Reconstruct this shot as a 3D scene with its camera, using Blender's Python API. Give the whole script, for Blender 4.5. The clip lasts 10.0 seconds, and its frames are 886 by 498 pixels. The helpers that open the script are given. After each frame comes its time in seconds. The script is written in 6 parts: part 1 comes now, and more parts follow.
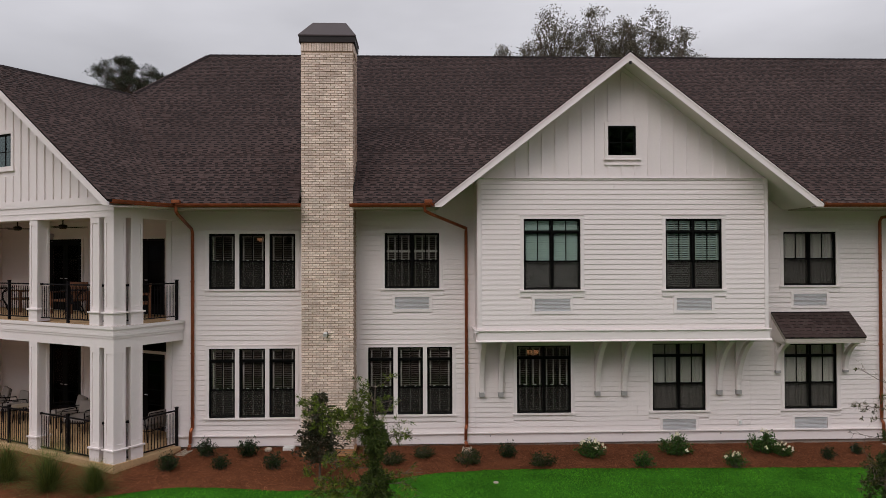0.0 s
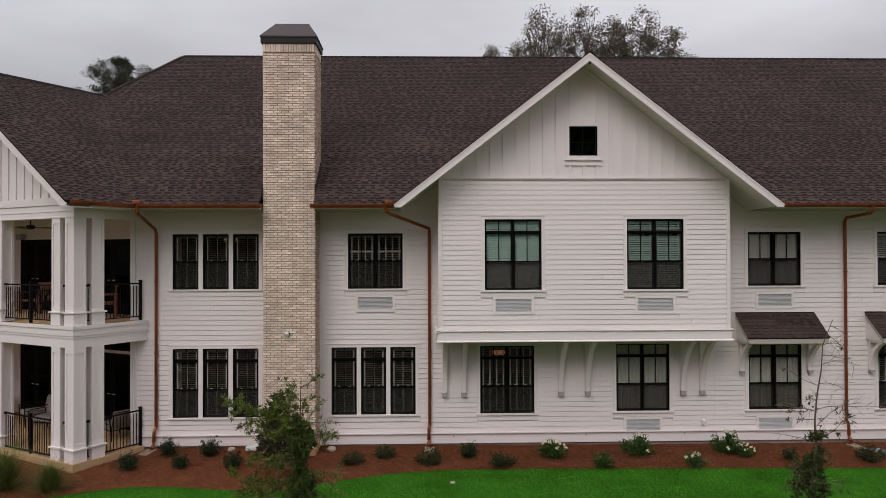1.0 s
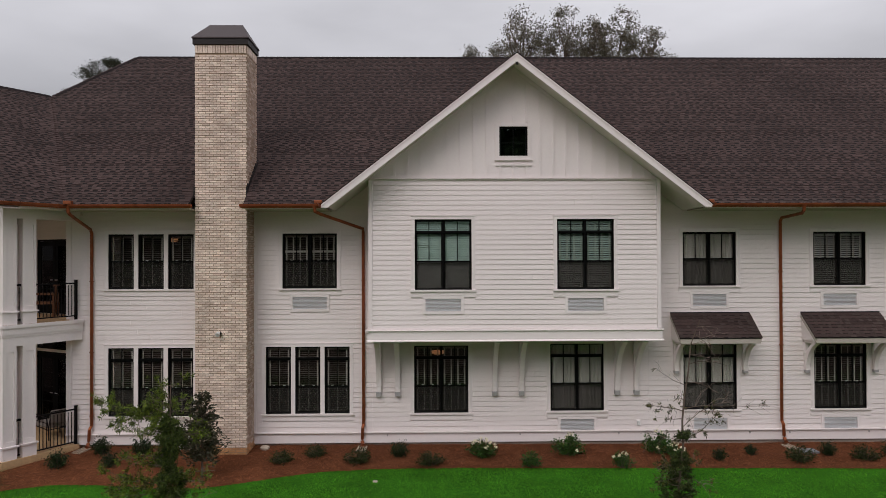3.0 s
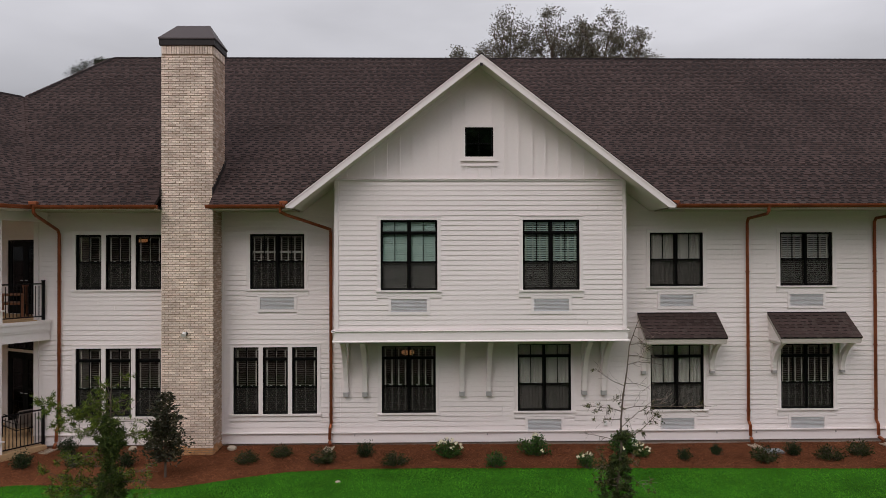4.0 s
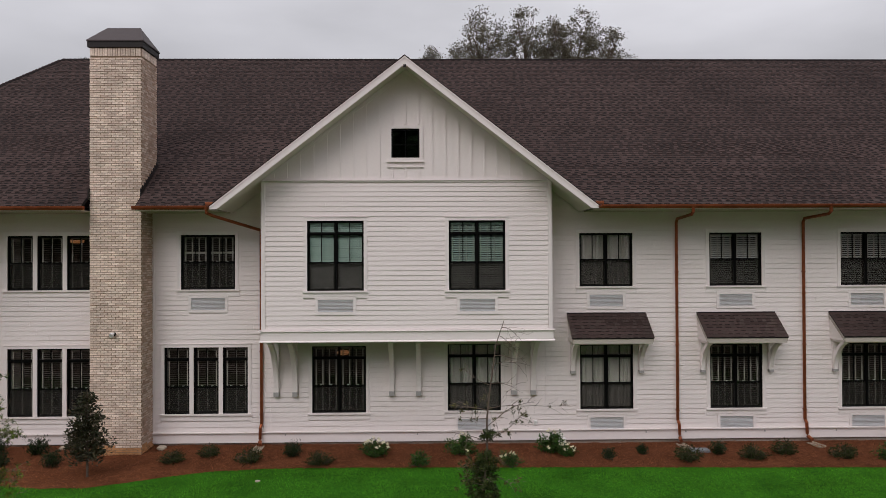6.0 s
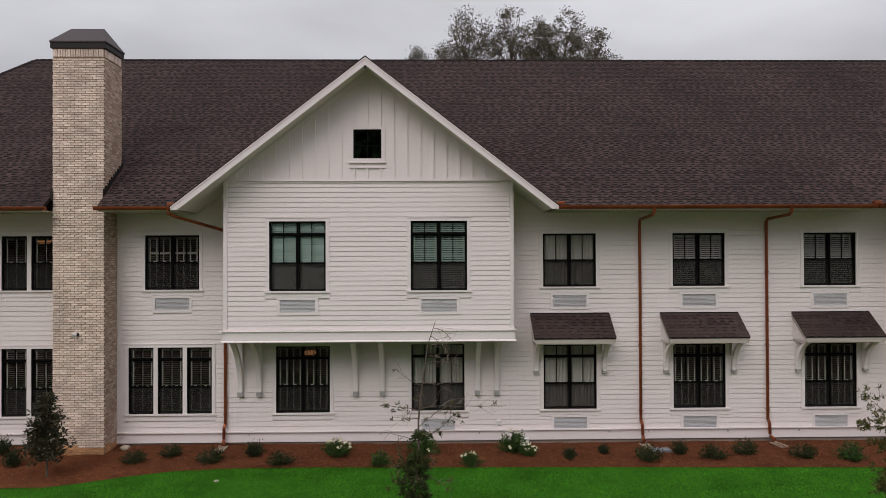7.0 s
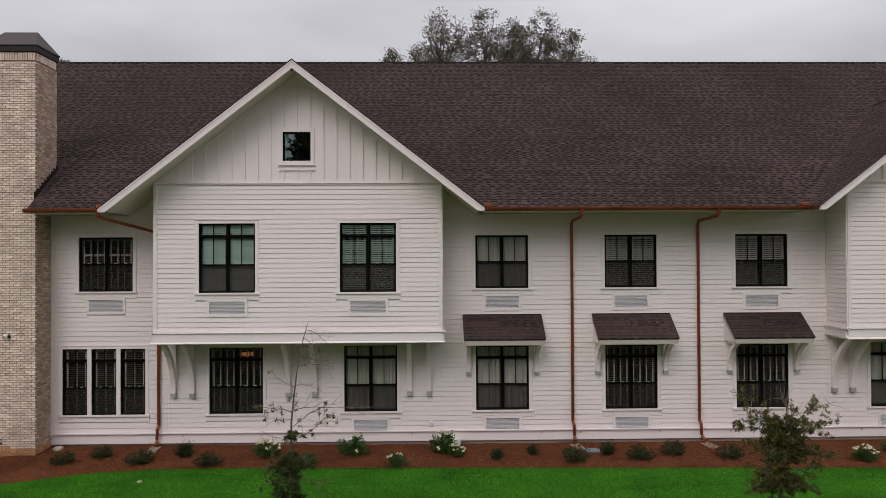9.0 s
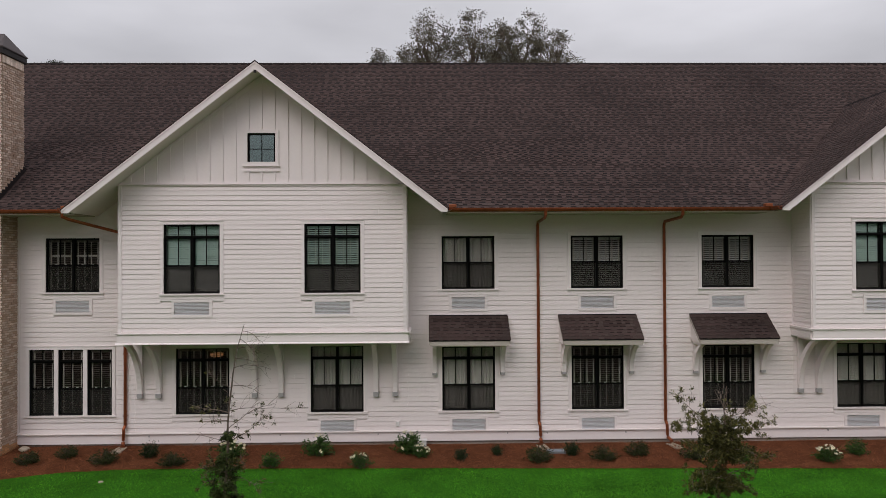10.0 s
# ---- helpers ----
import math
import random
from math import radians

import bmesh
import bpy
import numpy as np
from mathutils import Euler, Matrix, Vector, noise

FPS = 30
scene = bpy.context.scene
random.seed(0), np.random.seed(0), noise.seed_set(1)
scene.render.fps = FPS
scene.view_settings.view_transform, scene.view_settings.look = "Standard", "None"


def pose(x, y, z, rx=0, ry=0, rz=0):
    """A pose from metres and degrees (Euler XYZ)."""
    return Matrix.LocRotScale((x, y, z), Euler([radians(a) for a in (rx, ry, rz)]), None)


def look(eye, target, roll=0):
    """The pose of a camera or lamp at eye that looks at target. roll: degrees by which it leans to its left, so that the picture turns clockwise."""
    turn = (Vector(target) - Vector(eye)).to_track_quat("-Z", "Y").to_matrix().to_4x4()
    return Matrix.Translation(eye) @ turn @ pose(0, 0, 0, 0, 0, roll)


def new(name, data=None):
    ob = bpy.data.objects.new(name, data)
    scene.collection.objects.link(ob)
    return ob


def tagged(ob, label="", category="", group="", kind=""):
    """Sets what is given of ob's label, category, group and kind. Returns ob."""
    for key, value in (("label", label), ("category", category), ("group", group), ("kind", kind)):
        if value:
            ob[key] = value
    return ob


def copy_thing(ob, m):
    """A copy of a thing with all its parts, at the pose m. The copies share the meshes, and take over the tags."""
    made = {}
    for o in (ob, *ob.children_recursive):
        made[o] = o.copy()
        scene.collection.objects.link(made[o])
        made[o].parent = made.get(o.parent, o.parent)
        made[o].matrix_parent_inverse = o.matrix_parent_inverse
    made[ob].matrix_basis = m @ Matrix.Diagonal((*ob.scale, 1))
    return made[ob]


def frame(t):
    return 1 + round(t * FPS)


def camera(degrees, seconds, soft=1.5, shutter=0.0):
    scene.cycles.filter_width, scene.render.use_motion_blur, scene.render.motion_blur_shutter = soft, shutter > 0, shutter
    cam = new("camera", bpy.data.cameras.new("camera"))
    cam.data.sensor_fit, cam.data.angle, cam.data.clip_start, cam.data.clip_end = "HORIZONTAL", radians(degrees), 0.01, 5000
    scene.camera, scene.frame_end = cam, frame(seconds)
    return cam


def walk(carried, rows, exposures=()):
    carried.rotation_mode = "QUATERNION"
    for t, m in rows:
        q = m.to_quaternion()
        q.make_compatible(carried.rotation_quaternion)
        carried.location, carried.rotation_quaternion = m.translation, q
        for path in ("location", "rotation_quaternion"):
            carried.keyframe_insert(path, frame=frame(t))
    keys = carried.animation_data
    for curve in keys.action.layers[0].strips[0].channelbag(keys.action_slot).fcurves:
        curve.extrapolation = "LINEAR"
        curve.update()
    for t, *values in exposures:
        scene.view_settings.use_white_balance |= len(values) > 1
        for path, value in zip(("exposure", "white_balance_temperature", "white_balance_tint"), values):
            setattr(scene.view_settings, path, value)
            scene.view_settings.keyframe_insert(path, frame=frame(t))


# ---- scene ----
cam = camera(61.3, 10.0, soft=0.6)
# seconds, eye, target, roll
PATH = [
    (0, (0.004, 0.813, 5.276), (0.077, 2.811, 5.296), -0.2),
    (0.5, (0.611, 0.792, 5.279), (0.68, 2.79, 5.299), -0.2),
    (1, (1.137, 0.747, 5.281), (1.196, 2.746, 5.301), -0.2),
    (1.5, (1.646, 0.707, 5.273), (1.695, 2.706, 5.294), -0.2),
    (2, (2.157, 0.681, 5.275), (2.198, 2.68, 5.295), -0.2),
    (2.5, (2.654, 0.66, 5.27), (2.692, 2.66, 5.29), -0.2),
    (4, (3.971, 0.578, 5.285), (4.014, 2.577, 5.305), -0.2),
    (4.5, (4.379, 0.562, 5.285), (4.42, 2.562, 5.305), -0.2),
    (5, (4.887, 0.526, 5.3), (4.927, 2.526, 5.319), -0.2),
    (5.5, (5.39, 0.475, 5.29), (5.431, 2.475, 5.31), -0.25),
    (7, (6.88, 0.353, 5.309), (6.923, 2.353, 5.328), -0.25),
    (7.5, (7.342, 0.319, 5.3), (7.384, 2.318, 5.321), -0.25),
    (8, (7.82, 0.29, 5.318), (7.86, 2.289, 5.337), -0.25),
    (8.5, (8.297, 0.244, 5.324), (8.336, 2.244, 5.344), -0.3),
    (9, (8.764, 0.206, 5.327), (8.805, 2.205, 5.348), -0.3),
    (9.5, (9.254, 0.178, 5.335), (9.293, 2.177, 5.356), -0.3),
    (10, (9.721, 0.152, 5.335), (9.76, 2.152, 5.357), -0.3),
]
walk(cam, [(t, look(eye, target, roll)) for t, eye, target, roll in PATH])

# ---------------------------------------------------------------- light
SUN_EL, SUN_AZ = 41.0, 155.0      # degrees above the horizon; compass turn of the sun, behind the camera to the west
world = bpy.data.worlds.new("overcast_sky")
scene.world = world
world.use_nodes = True
wn, wl = world.node_tree.nodes, world.node_tree.links
wn.clear()
w_out = wn.new("ShaderNodeOutputWorld")
w_bg = wn.new("ShaderNodeBackground")
w_sky = wn.new("ShaderNodeTexSky")
w_sky.sky_type = "NISHITA"
w_sky.sun_disc = False
w_sky.sun_elevation, w_sky.sun_rotation = radians(SUN_EL), radians(SUN_AZ)
w_co = wn.new("ShaderNodeTexCoord")
w_sep = wn.new("ShaderNodeSeparateXYZ")
wl.new(w_co.outputs["Generated"], w_sep.inputs[0])
# overcast: about three times as bright overhead as at the horizon
w_ramp = wn.new("ShaderNodeMapRange")
w_ramp.inputs["From Min"].default_value, w_ramp.inputs["From Max"].default_value = 0.0, 1.0
w_ramp.inputs["To Min"].default_value, w_ramp.inputs["To Max"].default_value = 0.30, 1.50
wl.new(w_sep.outputs["Z"], w_ramp.inputs["Value"])
w_map = wn.new("ShaderNodeMapping")
w_map.inputs["Scale"].default_value = (1.0, 1.0, 3.2)
wl.new(w_co.outputs["Generated"], w_map.inputs["Vector"])
w_noise = wn.new("ShaderNodeTexNoise")
w_noise.inputs["Scale"].default_value, w_noise.inputs["Detail"].default_value = 2.6, 5.0
w_noise.inputs["Roughness"].default_value = 0.45
wl.new(w_map.outputs[0], w_noise.inputs["Vector"])
w_cl = wn.new("ShaderNodeMapRange")
w_cl.inputs["From Min"].default_value, w_cl.inputs["From Max"].default_value = 0.3, 0.7
w_cl.inputs["To Min"].default_value, w_cl.inputs["To Max"].default_value = 0.80, 1.18
wl.new(w_noise.outputs["Fac"], w_cl.inputs["Value"])
w_mul = wn.new("ShaderNodeMath")
w_mul.operation = "MULTIPLY"
wl.new(w_ramp.outputs[0], w_mul.inputs[0])
wl.new(w_cl.outputs[0], w_mul.inputs[1])
w_grey = wn.new("ShaderNodeVectorMath")
w_grey.operation = "SCALE"
w_grey.inputs[0].default_value = (9.97, 9.85, 10.5)
# thinner cloud towards the east
w_side = wn.new("ShaderNodeMapRange")
w_side.interpolation_type = "SMOOTHSTEP"
w_side.inputs["From Min"].default_value, w_side.inputs["From Max"].default_value = -0.55, 0.15
w_side.inputs["To Min"].default_value, w_side.inputs["To Max"].default_value = 0.88, 1.03
wl.new(w_sep.outputs["X"], w_side.inputs["Value"])
w_all = wn.new("ShaderNodeMath")
w_all.operation = "MULTIPLY"
wl.new(w_mul.outputs[0], w_all.inputs[0])
wl.new(w_side.outputs[0], w_all.inputs[1])
wl.new(w_all.outputs[0], w_grey.inputs["Scale"])
w_mix = wn.new("ShaderNodeMix")
w_mix.data_type = "RGBA"
w_mix.inputs["Factor"].default_value = 0.96
wl.new(w_sky.outputs[0], w_mix.inputs["A"])
wl.new(w_grey.outputs[0], w_mix.inputs["B"])
wl.new(w_mix.outputs["Result"], w_bg.inputs["Color"])
w_bg.inputs["Strength"].default_value = 0.1
wl.new(w_bg.outputs[0], w_out.inputs["Surface"])

sun_data = bpy.data.lights.new("sun", "SUN")
sun_data.energy, sun_data.angle, sun_data.color = 0.94, radians(34), (1.0, 0.93, 0.89)
sun = new("sun", sun_data)
sun.matrix_world = look((-26.0, -49, 70.0), (6.5, 20, 3))

# ---------------------------------------------------------------- materials
def surface(name, colour, rough=0.6, var=0.08, big=0.8, fine=30.0, bump=0.0, metal=0.0, island=0.0, each=0.0, stretch=(1, 1, 1), spec=0.3, tint=None, cut=None):
    """A painted or natural surface: two noises, big and fine, vary its colour; island and each vary it piece by piece."""
    m = bpy.data.materials.new(name)
    m.use_nodes = True
    n, l = m.node_tree.nodes, m.node_tree.links
    b = n["Principled BSDF"]
    b.inputs["Roughness"].default_value, b.inputs["Metallic"].default_value = rough, metal
    b.inputs["Specular IOR Level"].default_value = spec
    geo = n.new("ShaderNodeNewGeometry")
    mp = n.new("ShaderNodeMapping")
    mp.inputs["Scale"].default_value = stretch
    l.new(geo.outputs["Position"], mp.inputs["Vector"])
    total = None
    for scale, share in ((big, 0.5), (fine, 0.5)):
        t = n.new("ShaderNodeTexNoise")
        t.inputs["Scale"].default_value, t.inputs["Detail"].default_value = scale, 4.0
        l.new(mp.outputs[0], t.inputs["Vector"])
        k = n.new("ShaderNodeMath")
        k.operation, k.inputs[1].default_value = "MULTIPLY_ADD", 2.4 * share * var
        k.inputs[2].default_value = 1.0 - 1.2 * share * var if total is None else -1.2 * share * var
        l.new(t.outputs["Fac"], k.inputs[0])
        if total is None:
            total = k.outputs[0]
        else:
            a = n.new("ShaderNodeMath")
            l.new(total, a.inputs[0])
            l.new(k.outputs[0], a.inputs[1])
            total = a.outputs[0]
    last = t
    for amount, node, socket in ((island, "ShaderNodeNewGeometry", "Random Per Island"), (each, "ShaderNodeObjectInfo", "Random")):
        if amount:
            r = n.new(node)
            k = n.new("ShaderNodeMath")
            k.operation, k.inputs[1].default_value, k.inputs[2].default_value = "MULTIPLY_ADD", 2 * amount, 1 - amount
            l.new(r.outputs[socket], k.inputs[0])
            a = n.new("ShaderNodeMath")
            a.operation = "MULTIPLY"
            l.new(total, a.inputs[0])
            l.new(k.outputs[0], a.inputs[1])
            total = a.outputs[0]
            if tint:
                shade = n.new("ShaderNodeMix")
                shade.data_type = "RGBA"
                shade.inputs["A"].default_value = (*colour, 1)
                shade.inputs["B"].default_value = (*tint, 1)
                w = n.new("ShaderNodeTexWhiteNoise")
                w.noise_dimensions = "1D"
                l.new(r.outputs[socket], w.inputs["W"])
                if cut is None:
                    l.new(w.outputs["Value"], shade.inputs["Factor"])
                else:
                    g = n.new("ShaderNodeMath")
                    g.operation, g.inputs[1].default_value = "GREATER_THAN", cut
                    l.new(w.outputs["Value"], g.inputs[0])
                    l.new(g.outputs[0], shade.inputs["Factor"])
    sc = n.new("ShaderNodeVectorMath")
    sc.operation = "SCALE"
    sc.inputs[0].default_value = colour
    if tint and (island or each):
        l.new(shade.outputs["Result"], sc.inputs[0])
    l.new(total, sc.inputs["Scale"])
    l.new(sc.outputs[0], b.inputs["Base Color"])
    if bump:
        bp = n.new("ShaderNodeBump")
        bp.inputs["Strength"].default_value, bp.inputs["Distance"].default_value = min(1.0, bump), 0.01
        l.new(last.outputs["Fac"], bp.inputs["Height"])
        l.new(bp.outputs[0], b.inputs["Normal"])
    return m


def glassy(name, tint, ior=1.45, sheen=(1, 1, 1)):
    """Window glass: clear, with a mirror sheen that grows towards grazing angles."""
    m = bpy.data.materials.new(name)
    m.use_nodes = True
    n, l = m.node_tree.nodes, m.node_tree.links
    n.clear()
    out, mix = n.new("ShaderNodeOutputMaterial"), n.new("ShaderNodeMixShader")
    tr, gl, fr = n.new("ShaderNodeBsdfTransparent"), n.new("ShaderNodeBsdfGlossy"), n.new("ShaderNodeFresnel")
    tr.inputs["Color"].default_value = (*tint, 1)
    gl.inputs["Roughness"].default_value = 0.02
    gl.inputs["Color"].default_value = (*sheen, 1)
    fr.inputs["IOR"].default_value = ior
    l.new(fr.outputs[0], mix.inputs[0])
    l.new(tr.outputs[0], mix.inputs[1])
    l.new(gl.outputs[0], mix.inputs[2])
    l.new(mix.outputs[0], out.inputs[0])
    return m


def veil(name, colour, share):
    """A woven mesh or sheer cloth: share of it is cloth, the rest is gaps."""
    m = bpy.data.materials.new(name)
    m.use_nodes = True
    n, l = m.node_tree.nodes, m.node_tree.links
    n.clear()
    out, mix = n.new("ShaderNodeOutputMaterial"), n.new("ShaderNodeMixShader")
    tr, df = n.new("ShaderNodeBsdfTransparent"), n.new("ShaderNodeBsdfDiffuse")
    df.inputs["Color"].default_value = (*colour, 1)
    mix.inputs[0].default_value = share
    l.new(tr.outputs[0], mix.inputs[1])
    l.new(df.outputs[0], mix.inputs[2])
    l.new(mix.outputs[0], out.inputs[0])
    return m


def glow(name, colour, strength):
    m = bpy.data.materials.new(name)
    m.use_nodes = True
    b = m.node_tree.nodes["Principled BSDF"]
    b.inputs["Emission Color"].default_value = (*colour, 1)
    b.inputs["Emission Strength"].default_value = strength
    return m


SIDING = surface("painted_siding", (0.80, 0.723, 0.708), 0.55, 0.07, 0.5, 9.0, 0.06, each=0.012, stretch=(1, 1, 3))
TRIM = surface("painted_trim", (0.815, 0.744, 0.730), 0.5, 0.05, 0.7, 14.0, 0.04)
# soffit colour darkened to tan, to deepen the shade under eaves and bays
EAVE_SHADE = surface("shade_tan_eave", (0.40, 0.35, 0.265), 0.65, 0.08, 0.7, 14.0, 0.04)
SOFFIT = surface("painted_soffit", (0.68, 0.61, 0.56), 0.6, 0.05, 0.7, 14.0, 0.04)
# cream paint, lowered to include the shade below the shingle edge
AWNING_SHADED = surface("shaded_cream_paint", (0.44, 0.39, 0.345), 0.6, 0.06, 0.7, 14.0, 0.04)
GREY_PAINT = surface("grey_paint", (0.36, 0.345, 0.34), 0.6, 0.1, 2.0, 30.0)
BLACK = surface("black_window_frame", (0.004, 0.004, 0.004), 0.5, 0.15, 2.0, 30.0, spec=0.05)
IRON = surface("black_iron", (0.006, 0.005, 0.006), 0.5, 0.2, 2.0, 40.0, spec=0.1)
DOOR_BLACK = surface("black_door_paint", (0.004, 0.004, 0.004), 0.5, 0.15, 1.0, 20.0, spec=0.05)
LOUVRE = surface("grey_aluminium", (0.62, 0.62, 0.64), 0.45, 0.08, 2.0, 40.0, metal=0.2)
COPPER = surface("aged_copper", (0.26, 0.076, 0.031), 0.40, 0.8, 1.6, 9.0, 0.1, metal=0.72, stretch=(1, 1, 0.5))
COPPER_NEW = surface("bright_copper", (0.27, 0.085, 0.038), 0.5, 0.4, 3.0, 25.0, 0.1, metal=0.6)
BROWN_METAL = surface("brown_sheet_metal", (0.050, 0.036, 0.036), 0.6, 0.2, 0.9, 12.0, 0.04, metal=0.1)
FLASHING = surface("dark_flashing", (0.022, 0.018, 0.018), 0.5, 0.2, 3.0, 30.0, metal=0.3)
BRICK = surface("whitewashed_brick", (0.83, 0.69, 0.59), 0.9, 0.75, 1.9, 42.0, 0.9, each=0.09, tint=(0.66, 0.515, 0.43), spec=0.15)
BRICK_JOINED = surface("whitewashed_brick_far", (0.83, 0.69, 0.59), 0.9, 0.75, 1.9, 42.0, 0.9, island=0.09, tint=(0.66, 0.515, 0.43), spec=0.15)
# east face bricks: a darker, browner colour than the front
BRICK_EAST = surface("darker_side_brick", (0.60, 0.48, 0.40), 0.9, 0.5, 2.6, 34.0, 0.9, island=0.14, tint=(0.40, 0.27, 0.20), spec=0.15)
BRICK_RAW = surface("orange_brick", (0.54, 0.285, 0.135), 0.85, 0.6, 2.0, 40.0, 0.8, island=0.15)
MORTAR = surface("tan_mortar", (0.33, 0.235, 0.165), 0.95, 0.5, 1.5, 60.0, 0.6, spec=0.1)
SHINGLE = surface("asphalt_shingle", (0.056, 0.0378, 0.0345), 0.95, 0.9, 0.35, 60.0, 0.5, island=0.24, spec=0.1)
CAP_SHINGLE = surface("ridge_cap_shingle", (0.022, 0.017, 0.017), 0.95, 0.5, 0.8, 60.0, 0.5, island=0.16, spec=0.05)
SHINGLE_PIECE = surface("asphalt_shingle_piece", (0.060, 0.044, 0.040), 0.95, 0.9, 0.35, 60.0, 0.5, each=0.16, spec=0.1)
ROOF_BASE = surface("roof_felt", (0.010, 0.0070, 0.0066), 0.95, 0.5, 0.6, 60.0, 0.3)
SLAB = surface("tan_slab", (0.50, 0.33, 0.18), 0.9, 0.35, 1.0, 14.0, 0.5)
FOUNDATION = surface("foundation", (0.36, 0.315, 0.275), 0.95, 0.35, 1.0, 18.0, 0.5)
# unseen ground, reddened so that it throws warm light onto the walls
GROUND_BOUNCE = surface("warm_bounce_ground", (0.165, 0.115, 0.102), 0.95, 0.4, 0.2, 5.0, 0.5, spec=0.05)
GRASS = surface("lawn_soil", (0.024, 0.105, 0.008), 0.95, 1.2, 0.5, 14.0, 0.6, spec=0.05)
BLADE = surface("grass_blade", (0.054, 0.226, 0.013), 0.9, 1.7, 0.9, 13.0, island=0.35, spec=0.05, tint=(0.100, 0.255, 0.018))
MULCH = surface("pine_straw_ground", (0.150, 0.055, 0.025), 0.95, 0.7, 1.4, 30.0, 1.0, spec=0.05)
NEEDLE = surface("pine_straw", (0.285, 0.108, 0.050), 0.9, 0.4, 1.0, 10.0, island=0.6, tint=(0.075, 0.027, 0.015), spec=0.05)
BARK = surface("bark", (0.115, 0.088, 0.07), 0.9, 0.4, 3.0, 40.0, 0.6, spec=0.1)
TWIG = surface("grey_twig", (0.20, 0.155, 0.13), 0.85, 0.3, 3.0, 40.0, spec=0.1)
LEAF_OAK = surface("oak_leaf", (0.016, 0.036, 0.007), 0.5, 0.5, 1.5, 10.0, island=0.55, tint=(0.150, 0.195, 0.022), spec=0.12)
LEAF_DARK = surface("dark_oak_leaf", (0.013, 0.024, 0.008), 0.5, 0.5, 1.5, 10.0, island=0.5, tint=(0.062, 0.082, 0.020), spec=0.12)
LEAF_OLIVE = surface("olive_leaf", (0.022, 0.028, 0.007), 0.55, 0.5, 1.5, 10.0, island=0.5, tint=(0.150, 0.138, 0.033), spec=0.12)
# darker copies of the oak and olive leaf, with inner crown shade put in
LEAF_SHADED = surface("shaded_oak_leaf", (0.015, 0.030, 0.008), 0.5, 0.5, 1.5, 10.0, island=0.5, tint=(0.085, 0.115, 0.023), spec=0.12)
LEAF_DARK_OLIVE = surface("dark_olive_leaf", (0.017, 0.022, 0.007), 0.5, 0.5, 1.5, 10.0, island=0.5, tint=(0.105, 0.098, 0.027), spec=0.12)
LEAF_MAGNOLIA = surface("magnolia_leaf", (0.014, 0.021, 0.009), 0.38, 0.3, 2.0, 10.0, island=0.5, tint=(0.056, 0.046, 0.022), spec=0.24)
LEAF_HOLLY = surface("holly_leaf", (0.009, 0.024, 0.009), 0.45, 0.3, 2.0, 10.0, island=0.55, tint=(0.028, 0.048, 0.014), spec=0.12)
LEAF_ROSE = surface("rose_leaf", (0.016, 0.052, 0.012), 0.45, 0.3, 2.0, 10.0, island=0.5, tint=(0.060, 0.115, 0.020), spec=0.12)
LEAF_DRY = surface("dry_shrub_leaf", (0.018, 0.026, 0.009), 0.6, 0.3, 2.0, 10.0, island=0.5, tint=(0.045, 0.055, 0.016), spec=0.12)
PETAL = surface("white_petal", (0.78, 0.72, 0.52), 0.6, 0.1, 3.0, 30.0)
TUFT = surface("muhly_blade", (0.070, 0.110, 0.024), 0.7, 0.3, 2.0, 10.0, island=0.45, tint=(0.16, 0.155, 0.045), spec=0.1)
LEAF_FAR = surface("far_oak_leaf", (0.128, 0.118, 0.082), 0.7, 0.3, 0.4, 4.0, island=0.4, spec=0.12)
LEAF_PINE = surface("far_pine_needles", (0.040, 0.046, 0.028), 0.7, 0.3, 0.4, 4.0, island=0.4, spec=0.12)
WOODS = surface("woods_leaf", (0.035, 0.050, 0.022), 0.8, 0.3, 0.3, 4.0, island=0.45, spec=0.1)
GLASS = glassy("window_glass", (0.90, 0.91, 0.90), 1.22)
GLASS_TEAL = glassy("coated_glass", (0.80, 0.90, 0.87), 1.26)
GLASS_DOOR = glassy("dark_door_glass", (0.42, 0.42, 0.42), 1.10)
GLASS_MIRROR = glassy("sunlit_attic_glass", (0.55, 0.62, 0.60), 2.7, (0.80, 0.95, 0.92))
SCREEN = veil("insect_screen", (0.026, 0.025, 0.022), 0.52)
SHEER = surface("sheer_cloth", (0.59, 0.55, 0.515), 0.9, 0.1, 2.0, 30.0)
BLIND = surface("blind_slat", (0.245, 0.198, 0.172), 0.6, 0.08, 2.0, 30.0)
BLIND_PALE = surface("pale_blind_slat", (0.62, 0.61, 0.59), 0.6, 0.08, 2.0, 30.0)
TAPE = surface("blind_tape", (0.50, 0.46, 0.425), 0.7, 0.05, 2.0, 30.0)
# near-black, so that rooms look unlit: their dimness is in the colour
ROOM_DIM = surface("dim_room_wall", (0.07, 0.06, 0.052), 0.9, 0.1, 1.0, 20.0)
LAMP = glow("warm_lamp", (1.0, 0.38, 0.13), 0.20)
WOOD = surface("orange_wood", (0.17, 0.072, 0.035), 0.55, 0.35, 2.0, 30.0, stretch=(1, 1, 6))
CUSHION = surface("cushion_cloth", (0.27, 0.235, 0.215), 0.9, 0.12, 4.0, 60.0, 0.3)
BRONZE = surface("dark_bronze", (0.035, 0.026, 0.022), 0.45, 0.2, 2.0, 30.0, metal=0.5)
PLASTIC = surface("white_plastic", (0.72, 0.71, 0.69), 0.5, 0.06, 2.0, 30.0)
